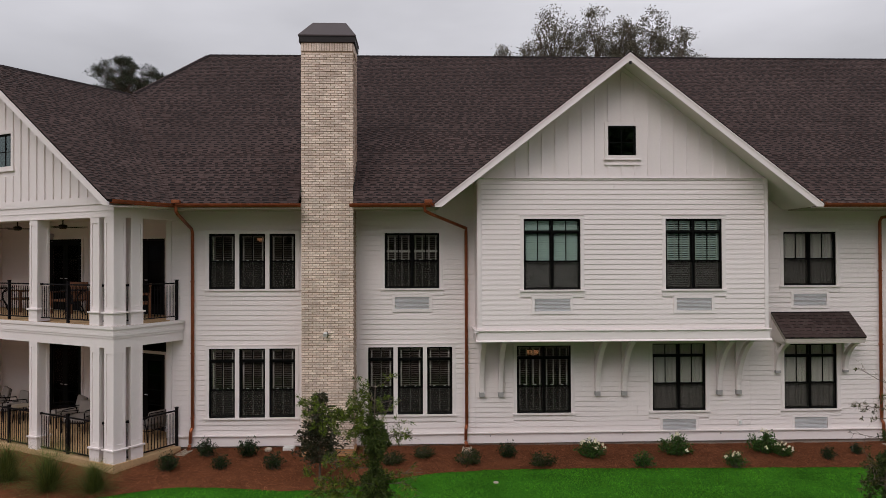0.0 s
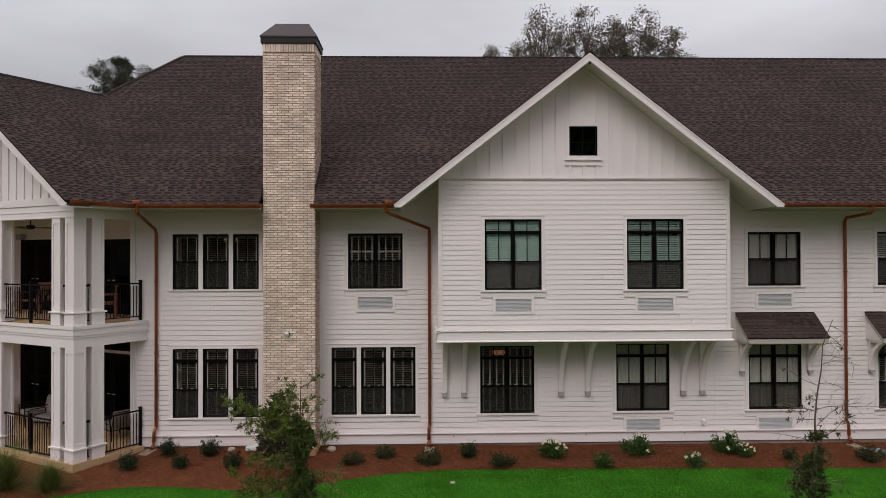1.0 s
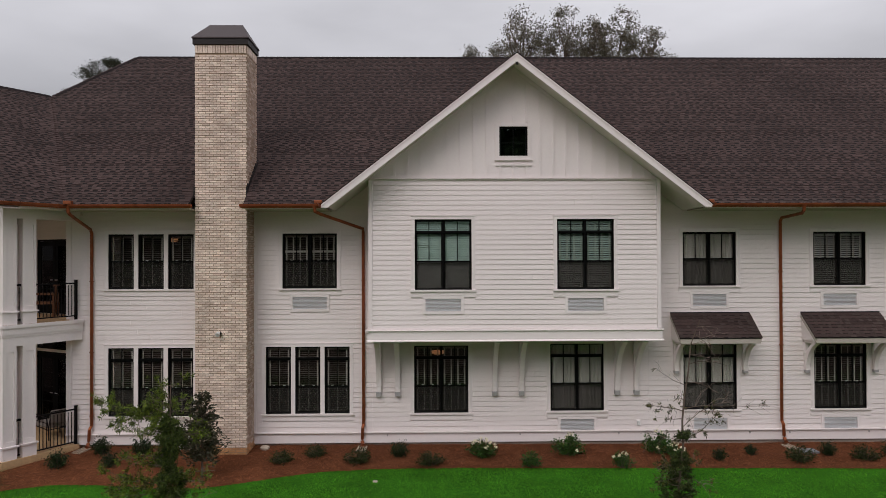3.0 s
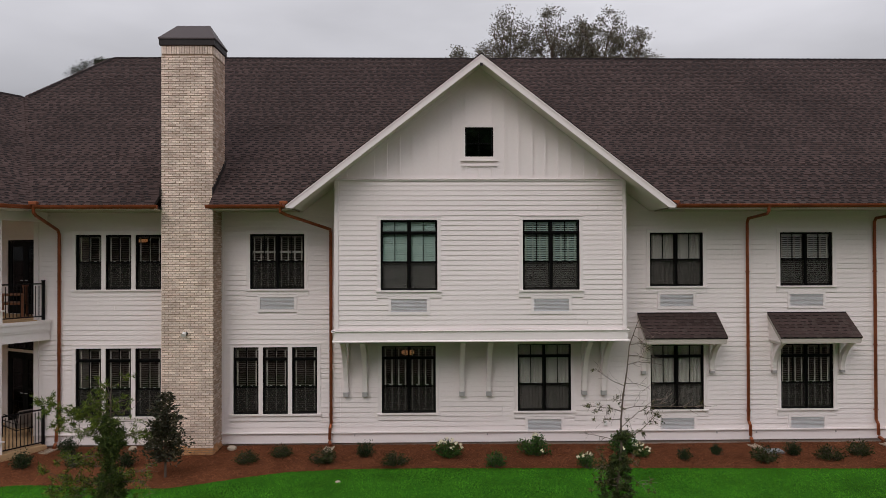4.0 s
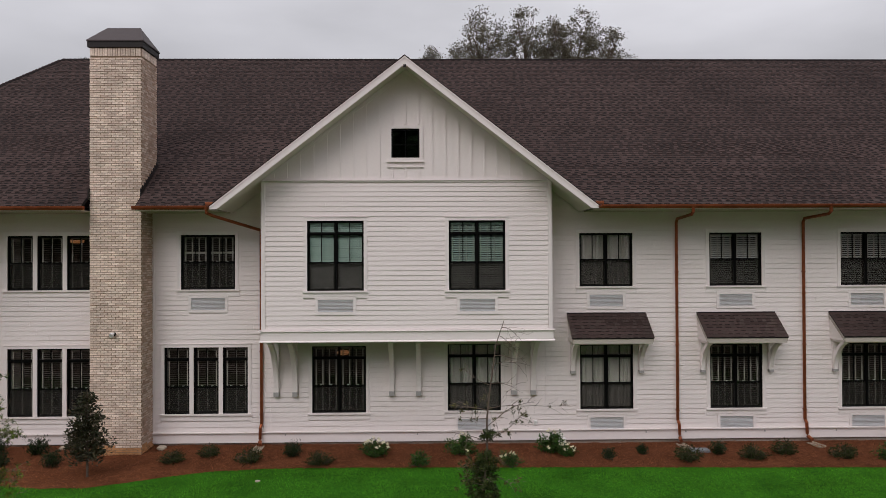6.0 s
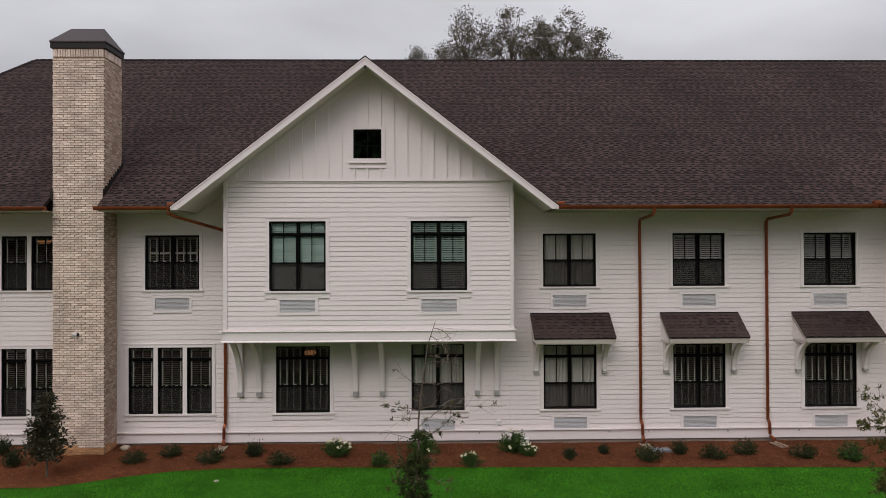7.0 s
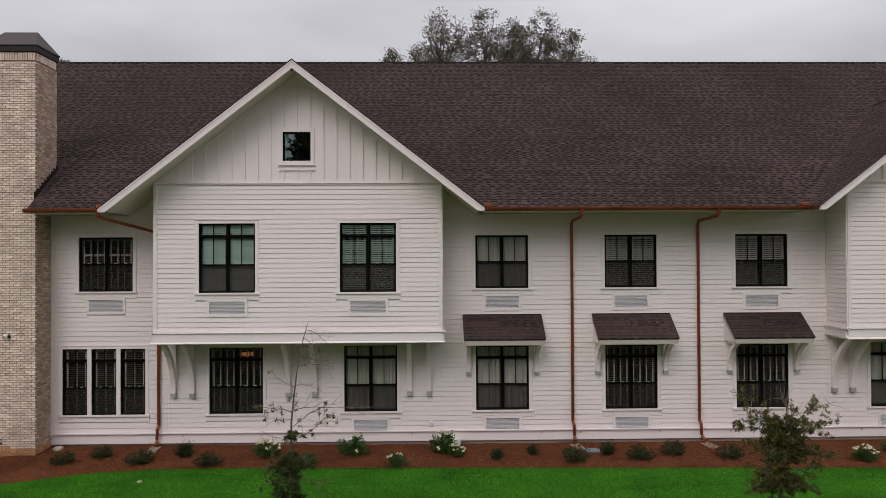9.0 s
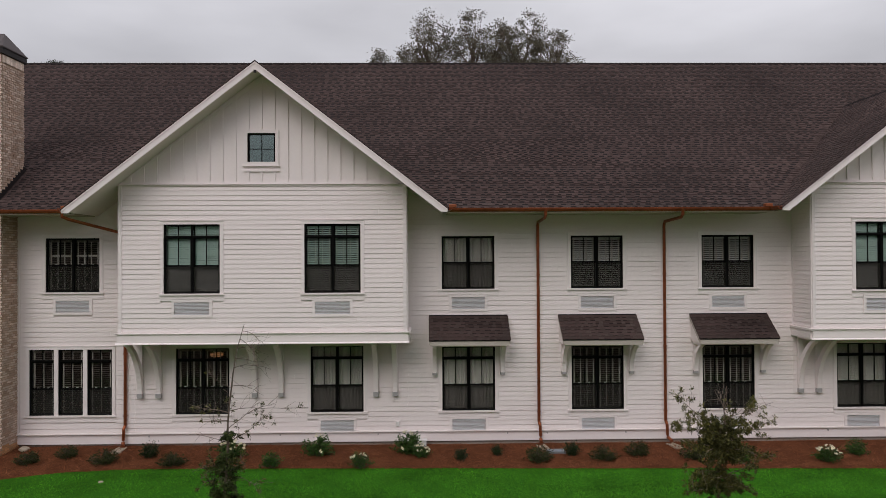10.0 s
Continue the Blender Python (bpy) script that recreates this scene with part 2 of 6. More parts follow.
STONE = surface("pale_stone", (0.44, 0.37, 0.29), 0.9, 0.3, 4.0, 30.0, 0.6)
GREY_LID = surface("grey_plastic_lid", (0.22, 0.25, 0.28), 0.6, 0.1, 3.0, 30.0)

# ---------------------------------------------------------------- mesh tools
def box(bm, x0, x1, y0, y1, z0, z1):
    v = [bm.verts.new(p) for p in ((x0, y0, z0), (x1, y0, z0), (x1, y1, z0), (x0, y1, z0), (x0, y0, z1), (x1, y0, z1), (x1, y1, z1), (x0, y1, z1))]
    for f in ((3, 2, 1, 0), (4, 5, 6, 7), (0, 1, 5, 4), (1, 2, 6, 5), (2, 3, 7, 6), (3, 0, 4, 7)):
        bm.faces.new([v[i] for i in f])


def prism(bm, outline, a0, a1, axis="x"):
    """A closed outline of (y, z) run along x, of (x, z) along y, or of (x, y) along z."""
    put = {"x": lambda p, a: (a, p[0], p[1]), "y": lambda p, a: (p[0], a, p[1]), "z": lambda p, a: (p[0], p[1], a)}[axis]
    lo = [bm.verts.new(put(p, a0)) for p in outline]
    hi = [bm.verts.new(put(p, a1)) for p in outline]
    bm.faces.new(lo[::-1])
    bm.faces.new(hi)
    for i in range(len(outline)):
        j = (i + 1) % len(outline)
        bm.faces.new((lo[i], lo[j], hi[j], hi[i]))


def tube(bm, points, radii, sides=8):
    """A round bar along points, capped at both ends."""
    points = [Vector(p) for p in points]
    rings = []
    for i, p in enumerate(points):
        d = (points[min(i + 1, len(points) - 1)] - points[max(i - 1, 0)]).normalized()
        side = d.cross(Vector((0, 0, 1)) if abs(d.z) < 0.9 else Vector((0, 1, 0))).normalized()
        up = side.cross(d)
        r = radii if isinstance(radii, (int, float)) else radii[i]
        rings.append([bm.verts.new(p + r * (math.cos(6.2832 * k / sides) * side + math.sin(6.2832 * k / sides) * up)) for k in range(sides)])
    for a, b in zip(rings, rings[1:]):
        for k in range(sides):
            bm.faces.new((a[k], a[(k + 1) % sides], b[(k + 1) % sides], b[k]))
    bm.faces.new(rings[0][::-1])
    bm.faces.new(rings[-1])


def soften(bm, width, segments=2):
    bmesh.ops.bevel(bm, geom=list(bm.edges), offset=width, segments=segments, affect="EDGES", profile=0.5)


def mesh_of(name, bm):
    bmesh.ops.recalc_face_normals(bm, faces=bm.faces)
    me = bpy.data.meshes.new(name)
    bm.to_mesh(me)
    bm.free()
    return me


def part(name, bm, material, parent, label=""):
    """One mesh object under a thing or a part, in its parent's own coordinates."""
    me = bm if isinstance(bm, bpy.types.Mesh) else mesh_of(name, bm)
    if not me.materials:
        me.materials.append(material)
    ob = new(name, me)
    ob.parent = parent
    return tagged(ob, label)


def thing(name, m, label, category, group="", kind=""):
    """The root of a thing: an empty at its base."""
    ob = new(name)
    ob.empty_display_size = 0.1
    ob.matrix_basis = m
    return tagged(ob, label, category, group, kind)


def boxes(*dims):
    bm = bmesh.new()
    for d in dims:
        box(bm, *d)
    return bm


def solid(name, bm, material, label, category, kind="", group="", m=None):
    """A thing or piece of the setting that is one mesh."""
    ob = part(name, bm, material, None)
    if m is not None:
        ob.matrix_basis = m
    return tagged(ob, label, category, group, kind)


def holes(x0, x1, z0, z1, openings):
    """The rectangle cut into upright strips and cells that leave the openings free."""
    xs = sorted({x0, x1, *[min(max(v, x0), x1) for o in openings for v in o[:2]]})
    out = []
    for a, b in zip(xs, xs[1:]):
        if b - a < 1e-4:
            continue
        cuts = sorted((max(o[2], z0), min(o[3], z1)) for o in openings if o[0] < (a + b) / 2 < o[1] and o[3] > z0 and o[2] < z1)
        low = z0
        for c0, c1 in cuts:
            if c0 > low + 1e-4:
                out.append((a, b, low, c0))
            low = max(low, c1)
        if low < z1 - 1e-4:
            out.append((a, b, low, z1))
    return out


def courses(x0, x1, z0, z1, step, openings, longest=3.66):
    """Board by board: (xa, xb, z) for lapped boards that stop at the openings."""
    rng = random.Random(int(1000 * (abs(x0) + z1)))
    rows = int(round((z1 - z0) / step))
    for r in range(rows):
        z = z0 + r * step
        spans = [(x0, x1)]
        for o in openings:
            if o[2] < z + 0.6 * step and o[3] > z + 0.4 * step:
                spans = [s for a, b in spans for s in ((a, min(b, o[0])), (max(a, o[1]), b)) if s[1] - s[0] > 0.02]
        for a, b in spans:
            cut = a
            first = rng.uniform(0.4, 1.0) * longest
            while b - cut > 0.02:
                end = min(b, cut + first)
                if b - end < 0.25:
                    end = b
                yield cut, end, z
                cut, first = end, longest


def lap_board(step):
    """A tapered board one metre long: thick at its lower edge, thin where the next one laps over it."""
    bm = bmesh.new()
    prism(bm, ((0, 0), (-0.021, 0.0), (-0.022, 0.003), (-0.006, step + 0.010), (0, step + 0.012)), 0, 1)
    me = mesh_of("siding_board", bm)
    me.materials.append(SIDING)
    return me


def clad(wall, y, x0, x1, z0, z1, step, openings):
    """Lapped boards on a wall that faces -y, each one a piece of it."""
    board = lap_board(step)
    for a, b, z in courses(x0, x1, z0, z1, step, openings):
        ob = new("siding_board", board)
        ob.parent = wall
        ob.location, ob.scale = (a + 0.001, y, z), (b - a - 0.002, 1, 1)

# ---------------------------------------------------------------- plan
WALL_Y, BAY_Y = 21.0, 19.92            # faces of the long wall and of the jettied bays
EAVE_Y, EAVE_Z, PITCH = 19.72, 6.62, 0.7186
RIDGE_Y = 28.0
RIDGE_Z = EAVE_Z + PITCH * (RIDGE_Y - EAVE_Y)
GABLE_Y, GABLE_Z, GABLE_PITCH, GABLE_HALF = 19.15, 10.34, 0.773, 4.87
BAYS = (5.37, 23.72)                   # middles of the bays
BAY_HALF, BAY_Z0, BAY_Z1 = 3.765, 3.10, 7.24
CH_X0, CH_X1, CH_Y0, CH_Y1 = -2.94, -1.60, 20.19, 21.30
WING = pose(-7.28, 19.13, 0, 0, 0, -31)   # the porch wing: x along its front, y into it
W_RIDGE_X, W_RIDGE_Z, W_EAVE_X, W_EAVE_Z = -4.75, 10.55, 0.70, 6.62
W_PITCH = (W_RIDGE_Z - W_EAVE_Z) / (W_EAVE_X - W_RIDGE_X)
STEP = 0.133


def main_z(y):
    return EAVE_Z + PITCH * (y - EAVE_Y)


def main_y(z):
    return EAVE_Y + (z - EAVE_Z) / PITCH


VALLEY_0 = (-5.98, EAVE_Y)
VALLEY_1 = (-9.03, main_y(W_RIDGE_Z))
HIP_TOP = (-7.40, RIDGE_Y)

BED_EDGE = ((-16, 15.2), (-9, 16.7), (-7.6, 17.25), (-6.6, 17.75), (-5.6, 18.2), (-4.6, 18.15), (-3.0, 17.8), (-2.0, 17.85), (-1.2, 18.2), (-0.4, 18.7), (0.6, 19.08), (1.8, 19.28), (4, 19.3), (10, 19.1), (15, 18.9), (21, 18.67), (32, 18.3))


def bed_edge(x):
    return float(np.interp(x, [p[0] for p in BED_EDGE], [p[1] for p in BED_EDGE])) + 0.04 * noise.noise((x * 1.3, 0, 0))


def ground_z(x, y):
    e = bed_edge(x)
    top = 0.16 - 0.045 * min(1.0, max(0.0, (x - 1.0) / 8.0))      # the bed lies lower along the eastern wall
    return 0.0 if y < e else 0.015 + top * min(1.0, (y - e) / max(0.4, 20.9 - e))


# ---------------------------------------------------------------- ground
bm = bmesh.new()
ring = [bm.verts.new(p) for p in ((-1500, -1500, -0.02), (1500, -1500, -0.02), (1500, 1500, -0.02), (-1500, 1500, -0.02))]
bm.faces.new(ring)
solid("ground", bm, GROUND_BOUNCE, "unseen ground round the lawn and the building, coloured for warm bounce", "ground", "structure")
bm = bmesh.new()
ring = [bm.verts.new(p) for p in ((-40, 8, -0.012), (60, 8, -0.012), (60, 21.2, -0.012), (-40, 21.2, -0.012))]
bm.faces.new(ring)
solid("lawn", bm, GRASS, "mown bright green lawn before the building", "lawn", "structure")

bm = bmesh.new()
grid = []
for i in range(189):
    x = -16 + i * 0.25
    e = bed_edge(x)
    row = []
    for j in range(13):
        y = e + (21.3 - e) * j / 12
        lump = 0.02 * noise.noise((x * 2.2, y * 2.2, 1.0)) + 0.012 * noise.noise((x * 7, y * 7, 3.0))
        z = -0.03 if j == 0 else ground_z(x, y) + lump
        row.append(bm.verts.new((x, y, z)))
    grid.append(row)
for a, b in zip(grid, grid[1:]):
    for j in range(12):
        bm.faces.new((a[j], b[j], b[j + 1], a[j + 1]))
bed = solid("planting_bed", bm, MULCH, "curved planting bed covered in red-brown pine straw", "planting bed", "structure")

# ---------------------------------------------------------------- windows
def ring(bm, x0, x1, z0, z1, w, y0, y1):
    box(bm, x0, x0 + w, y0, y1, z0, z1)
    box(bm, x1 - w, x1, y0, y1, z0, z1)
    box(bm, x0 + w, x1 - w, y0, y1, z0, z0 + w)
    box(bm, x0 + w, x1 - w, y0, y1, z1 - w, z1)


def glazed_unit(root, x0, x1, h, top_light, meet, glass, screen=True):
    """One black double-hung unit: frame, two sashes, bars, panes and an insect screen outside the lower sash."""
    bm = bmesh.new()
    ring(bm, x0, x1, 0, h, 0.026, 0.0, 0.10)
    part("window_frame", bm, BLACK, root)
    a, b = x0 + 0.027, x1 - 0.027
    top = h - 0.027
    mid = (a + b) / 2
    if top_light:
        bar = 0.825 * h
        part("transom_bar", boxes((a, b, 0.0, 0.09, bar - 0.026, bar + 0.026)), BLACK, root)
        part("muntin", boxes((mid - 0.011, mid + 0.011, 0.035, 0.065, bar + 0.028, top - 0.002)), BLACK, root)
        part("pane", boxes((a, b, 0.048, 0.053, bar + 0.028, top)), glass, root).visible_shadow = False
        top = bar - 0.027
    m = meet * h
    bm = bmesh.new()
    ring(bm, a, b, m - 0.02, top, 0.024, 0.03, 0.06)
    sash = part("upper_sash", bm, BLACK, root)
    part("muntin", boxes((mid - 0.011, mid + 0.011, 0.035, 0.056, m + 0.006, top - 0.026)), BLACK, sash)
    part("pane", boxes((a + 0.024, b - 0.024, 0.043, 0.048, m + 0.004, top - 0.024)), glass, sash).visible_shadow = False
    bm = bmesh.new()
    ring(bm, a, b, 0.027, m + 0.02, 0.030, 0.062, 0.09)
    sash = part("lower_sash", bm, BLACK, root)
    part("pane", boxes((a + 0.030, b - 0.030, 0.074, 0.079, 0.057, m - 0.010)), GLASS, sash).visible_shadow = False
    part("sash_lock", boxes((mid - 0.17, mid - 0.11, 0.062, 0.088, m + 0.0205, m + 0.034), (mid + 0.11, mid + 0.17, 0.062, 0.088, m + 0.0205, m + 0.034)), PLASTIC, sash, "pale sash locks")
    if screen:
        part("insect_screen", boxes((a + 0.004, b - 0.004, 0.034, 0.036, 0.03, m - 0.022)), SCREEN, root).visible_shadow = False


def blind(name, x0, x1, h, m, tilt, tapes, seed, rail=False):
    """Slatted blind with its head rail, joined slats and ladder tapes."""
    rng = random.Random(seed)
    slat = BLIND_PALE if tilt >= 30 else BLIND
    root = thing(name, m, "pale slatted blind hanging behind the window glass", "window blind", "blinds behind the windows")
    part("head_rail", boxes((x0, x1, 0.105, 0.155, h - 0.09, h - 0.05)), slat, root)
    bm = bmesh.new()
    z, low = h - 0.11, 0.06
    c, s = 0.029 * math.cos(radians(tilt)), 0.029 * math.sin(radians(tilt))
    while z > low:
        d = rng.uniform(-0.002, 0.002)
        prism(bm, ((0.133 - c, z - s + d), (0.133 + c, z + s + d), (0.133 + c, z + s + 0.003 + d), (0.133 - c, z - s + 0.003 + d)), x0, x1)
        z -= 0.058
    tagged(part("slats", bm, slat, root), kind="stuff")
    part("bottom_rail", boxes((x0, x1, 0.12, 0.15, low - 0.03, low - 0.005)), slat, root)
    if rail:
        part("cross_rail", boxes((x0, x1, 0.096, 0.0995, 0.655 * h, 0.69 * h)), TAPE, root, "pale cross rail")
    if tapes:
        for k in range(tapes):
            x = x0 + (0.07 + 0.86 * k / (tapes - 1)) * (x1 - x0)
            part("ladder_tape", boxes((x - 0.017, x + 0.017, 0.1005, 0.102, low, h - 0.09)), TAPE, root)
    return root


def curtain(name, x0, x1, h, m, seed):
    """Sheer curtain: a sheet in soft upright folds."""
    rng = random.Random(seed)
    bm = bmesh.new()
    cols = 60
    ph = rng.uniform(0, 6)
    front, back = [], []
    for i in range(cols + 1):
        f = i / cols
        y = 0.128 + 0.016 * math.sin(ph + f * 34 + 2 * math.sin(f * 9))
        x = x0 + f * (x1 - x0)
        front.append((bm.verts.new((x, y, 0.05)), bm.verts.new((x, y - 0.005, h - 0.04))))
        back.append((bm.verts.new((x, y + 0.004, 0.05)), bm.verts.new((x, y - 0.001, h - 0.04))))
    for p, q, r, t in zip(front, front[1:], back, back[1:]):
        bm.faces.new((p[0], q[0], q[1], p[1]))
        bm.faces.new((t[0], r[0], r[1], t[1]))
    return solid(name, bm, SHEER, "pale sheer curtain drawn behind the window glass", "curtain", "", "curtains behind the windows", m)


COUNT = {"window": 0}


def window(x0, x1, z0, z1, y, units, top_light, cover, grille, meet=None, glass=None, tilt=15, m=None, label=""):
    """A window with white casing, sill and apron; units side by side, parted by white mullions where there are three."""
    COUNT["window"] += 1
    n = COUNT["window"]
    w, h = x1 - x0, z1 - z0
    m = (m or Matrix()) @ pose((x0 + x1) / 2, y, z0)
    root = thing("window_%d" % n, m, label or ("black-framed %s sash window in white casing" % {1: "single", 2: "double", 3: "triple"}[units]), "window", "windows of the facade", "structure")
    a, b = -w / 2, w / 2
    glass = glass or GLASS
    part("casing", boxes((a - 0.092, a - 0.001, -0.034, 0.03, 0, h)), TRIM, root)
    part("casing", boxes((b + 0.001, b + 0.092, -0.034, 0.03, 0, h)), TRIM, root)
    part("head_casing", boxes((a - 0.092, b + 0.092, -0.036, 0.03, h + 0.001, h + 0.085), (a - 0.102, b + 0.102, -0.05, 0.0, h + 0.086, h + 0.105)), TRIM, root)
    part("sill", boxes((a - 0.115, b + 0.115, -0.075, 0.05, -0.045, -0.001)), TRIM, root)
    if grille:
        part("apron", boxes((a - 0.11, b + 0.11, -0.032, 0.02, -0.15, -0.046), (a - 0.11, -0.54, -0.032, 0.02, -0.19, -0.151), (0.54, b + 0.11, -0.032, 0.02, -0.19, -0.151)), TRIM, root)
        g = thing("wall_vent", m @ pose(0, 0, -0.63), "pale grey louvred air vent under the window", "vent", "vents under the windows")
        bm = bmesh.new()
        ring(bm, -0.535, 0.535, 0, 0.475, 0.075, -0.036, 0.03)
        part("surround", bm, TRIM, g)
        part("backing", boxes((-0.458, 0.458, 0.02, 0.03, 0.077, 0.398)), FLASHING, g)
        bm = bmesh.new()
        for k in range(9):
            z = 0.080 + k * 0.0357
            prism(bm, ((-0.018, z), (0.014, z + 0.022), (0.014, z + 0.026), (-0.018, z + 0.018)), -0.458, 0.458)
        tagged(part("louvres", bm, LOUVRE, g), kind="stuff")
    else:
        part("apron", boxes((a - 0.11, b + 0.11, -0.032, 0.02, -0.19, -0.046)), TRIM, root)
    gap = 0.115 if units == 3 else 0.0
    uw = (w - gap * (units - 1)) / units
    for k in range(units):
        u0 = a + k * (uw + gap)
        glazed_unit(root, u0, u0 + uw, h, top_light, meet or (0.40 if top_light else 0.5), glass)
        if units == 3 and k:
            part("mullion", boxes((u0 - gap + 0.001, u0 - 0.001, -0.034, 0.06, 0, h)), TRIM, root)
        if cover in ("blind", "tape", "railed"):
            blind("window_blind", u0 + 0.05, u0 + uw - 0.05, h, m, tilt, (3 if units == 3 else 4) if cover != "blind" else 0, 17 * n + k, cover == "railed")
        elif cover == "curtain":
            curtain("sheer_curtain", u0 + 0.045, u0 + uw - 0.045, h, m, 17 * n + k)
    # lining of the opening behind the frame
    part("lining", boxes((a - 0.02, a, 0.101, 0.30, -0.02, h + 0.02), (b, b + 0.02, 0.101, 0.30, -0.02, h + 0.02), (a, b, 0.101, 0.30, -0.02, 0.0), (a, b, 0.101, 0.30, h, h + 0.02)), TRIM, root)
    return root


# x0, x1, z0, z1, units, top light, cover, vent, slat tilt
MAIN_WINDOWS = (
    (-5.51, -3.22, 4.42, 5.90, 3, False, "tape", False, 12),
    (-5.51, -3.23, 0.99, 2.83, 3, True, "tape", False, 3),
    (-0.83, 0.64, 4.42, 5.91, 2, False, "railed", True, 14),
    (-1.28, 0.98, 1.03, 2.84, 3, True, "tape", False, 1),
    (2.73, 4.20, 1.03, 2.85, 2, True, "tape", False, -3),
    (6.44, 7.90, 1.06, 2.88, 2, True, "curtain", True, 0),
    (10.09, 11.56, 4.45, 5.92, 2, False, "curtain", True, 0),
    (10.09, 11.56, 1.07, 2.84, 2, True, "curtain", True, 0),
    (13.70, 15.16, 4.45, 5.92, 2, False, "tape", True, 32),
    (13.70, 15.16, 1.07, 2.84, 2, True, "tape", True, 2),
    (17.38, 18.85, 4.45, 5.92, 2, False, "tape", True, 30),
    (17.38, 18.85, 1.07, 2.84, 2, True, "tape", True, 4),
    (21.18, 22.65, 1.07, 2.86, 2, True, "curtain", True, 0),
    (24.79, 26.25, 1.07, 2.86, 2, True, "tape", True, 14),
)
BAY_WINDOWS = ((-2.595, -1.13, 4.415, 6.23), (1.085, 2.56, 4.415, 6.23))    # from the bay's middle

for x0, x1, z0, z1, units, light, cover, vent, tilt in MAIN_WINDOWS:
    window(x0, x1, z0, z1, WALL_Y, units, light, cover, vent, tilt=tilt)
for c in BAYS:
    for k, (x0, x1, z0, z1) in enumerate(BAY_WINDOWS):
        window(c + x0, c + x1, z0, z1, BAY_Y, 2, True, "tape" if k else "blind", True, glass=GLASS_TEAL, tilt=36 if k else 64)

# ---------------------------------------------------------------- long wall
def clear_of(w, vent):
    out = [(w[0] - 0.085, w[1] + 0.085, w[2] - 0.185, w[3] + 0.095)]
    if vent:
        c = (w[0] + w[1]) / 2
        out.append((c - 0.52, c + 0.52, w[2] - 0.63, w[2] - 0.18))
    return out


main_holes = [(w[0], w[1], w[2], w[3]) for w in MAIN_WINDOWS]
main_clear = [o for w in MAIN_WINDOWS for o in clear_of(w, w[7])]
main_clear.append((CH_X0 - 0.06, CH_X1 + 0.06, -1, 9))
SECTIONS = ((-6.62, 1.605, 6.62), (1.605, 9.135, 3.1), (9.135, 19.955, 6.62), (19.955, 27.485, 3.1), (27.485, 31.0, 6.62))
for k, (a, b, top) in enumerate(SECTIONS):
    bm = bmesh.new()
    for x0, x1, z0, z1 in holes(a, b, 0.24, top, main_holes):
        box(bm, x0, x1, WALL_Y + 0.002, WALL_Y + 0.18, z0, z1)
    wall = solid("wall_%d" % (k + 1), bm, SIDING, "white lapped board siding of the long facade", "wall", "structure")
    clad(wall, WALL_Y, a + (0.12 if k == 0 else 0), b, 0.53, top - (0.03 if top > 4 else 0.03), STEP, main_clear)
    part("skirt_board", boxes((a, b, WALL_Y - 0.030, WALL_Y + 0.001, 0.235, 0.50), (a, b, WALL_Y - 0.085, WALL_Y + 0.001, 0.503, 0.528)), TRIM, wall)
    part("foundation", boxes((a, b, WALL_Y + 0.045, WALL_Y + 0.17, -0.3, 0.234)), FOUNDATION, wall, "bare concrete foundation strip")
    if k == 0:
        part("corner_board", boxes((a - 0.01, a + 0.115, WALL_Y - 0.034, WALL_Y + 0.001, 0.53, top - 0.1)), TRIM, wall)
        part("corner_board", boxes((CH_X0 - 0.058, CH_X0 - 0.002, WALL_Y - 0.03, WALL_Y + 0.001, 0.53, top - 0.1)), TRIM, wall)
        part("corner_board", boxes((CH_X1 + 0.002, CH_X1 + 0.058, WALL_Y - 0.03, WALL_Y + 0.001, 0.53, top - 0.1)), TRIM, wall)

# rooms behind the windows and the far sides, which close the building
solid("wall_back", boxes((-6.6, 31, 35.0, 35.2, -0.3, 6.6)), SIDING, "plain white rear wall of the building", "wall", "structure")
solid("wall_east", boxes((31.0, 31.2, 21.0, 35.2, -0.3, 6.6)), SIDING, "plain white end wall of the building", "wall", "structure")
solid("wall_inner", boxes((-6.4, 31, 23.6, 23.7, 0.2, 6.5)), ROOM_DIM, "plain inner wall behind the windows, darkened for a dim room", "wall", "structure")
solid("floor_lower", boxes((-6.4, 31, 21.19, 35.0, 0.0, 0.2)), ROOM_DIM, "plain floor of the lower rooms", "floor", "structure")
solid("floor_upper", boxes((-6.4, 31, 21.19, 35.0, 3.10, 3.40)), ROOM_DIM, "plain floor between the two storeys", "floor", "structure")
solid("ceiling", boxes((-6.4, 31, 21.19, 35.0, 6.42, 6.52)), ROOM_DIM, "plain ceiling of the upper rooms", "ceiling", "structure")
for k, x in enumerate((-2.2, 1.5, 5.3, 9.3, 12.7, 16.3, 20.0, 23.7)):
    solid("wall_party_%d" % (k + 1), boxes((x - 0.06, x + 0.06, 21.2, 23.6, 0.2, 3.1), (x - 0.06, x + 0.06, 21.2, 23.6, 3.4, 6.42)), ROOM_DIM, "plain wall between two rooms, darkened for a dim interior", "wall", "structure")
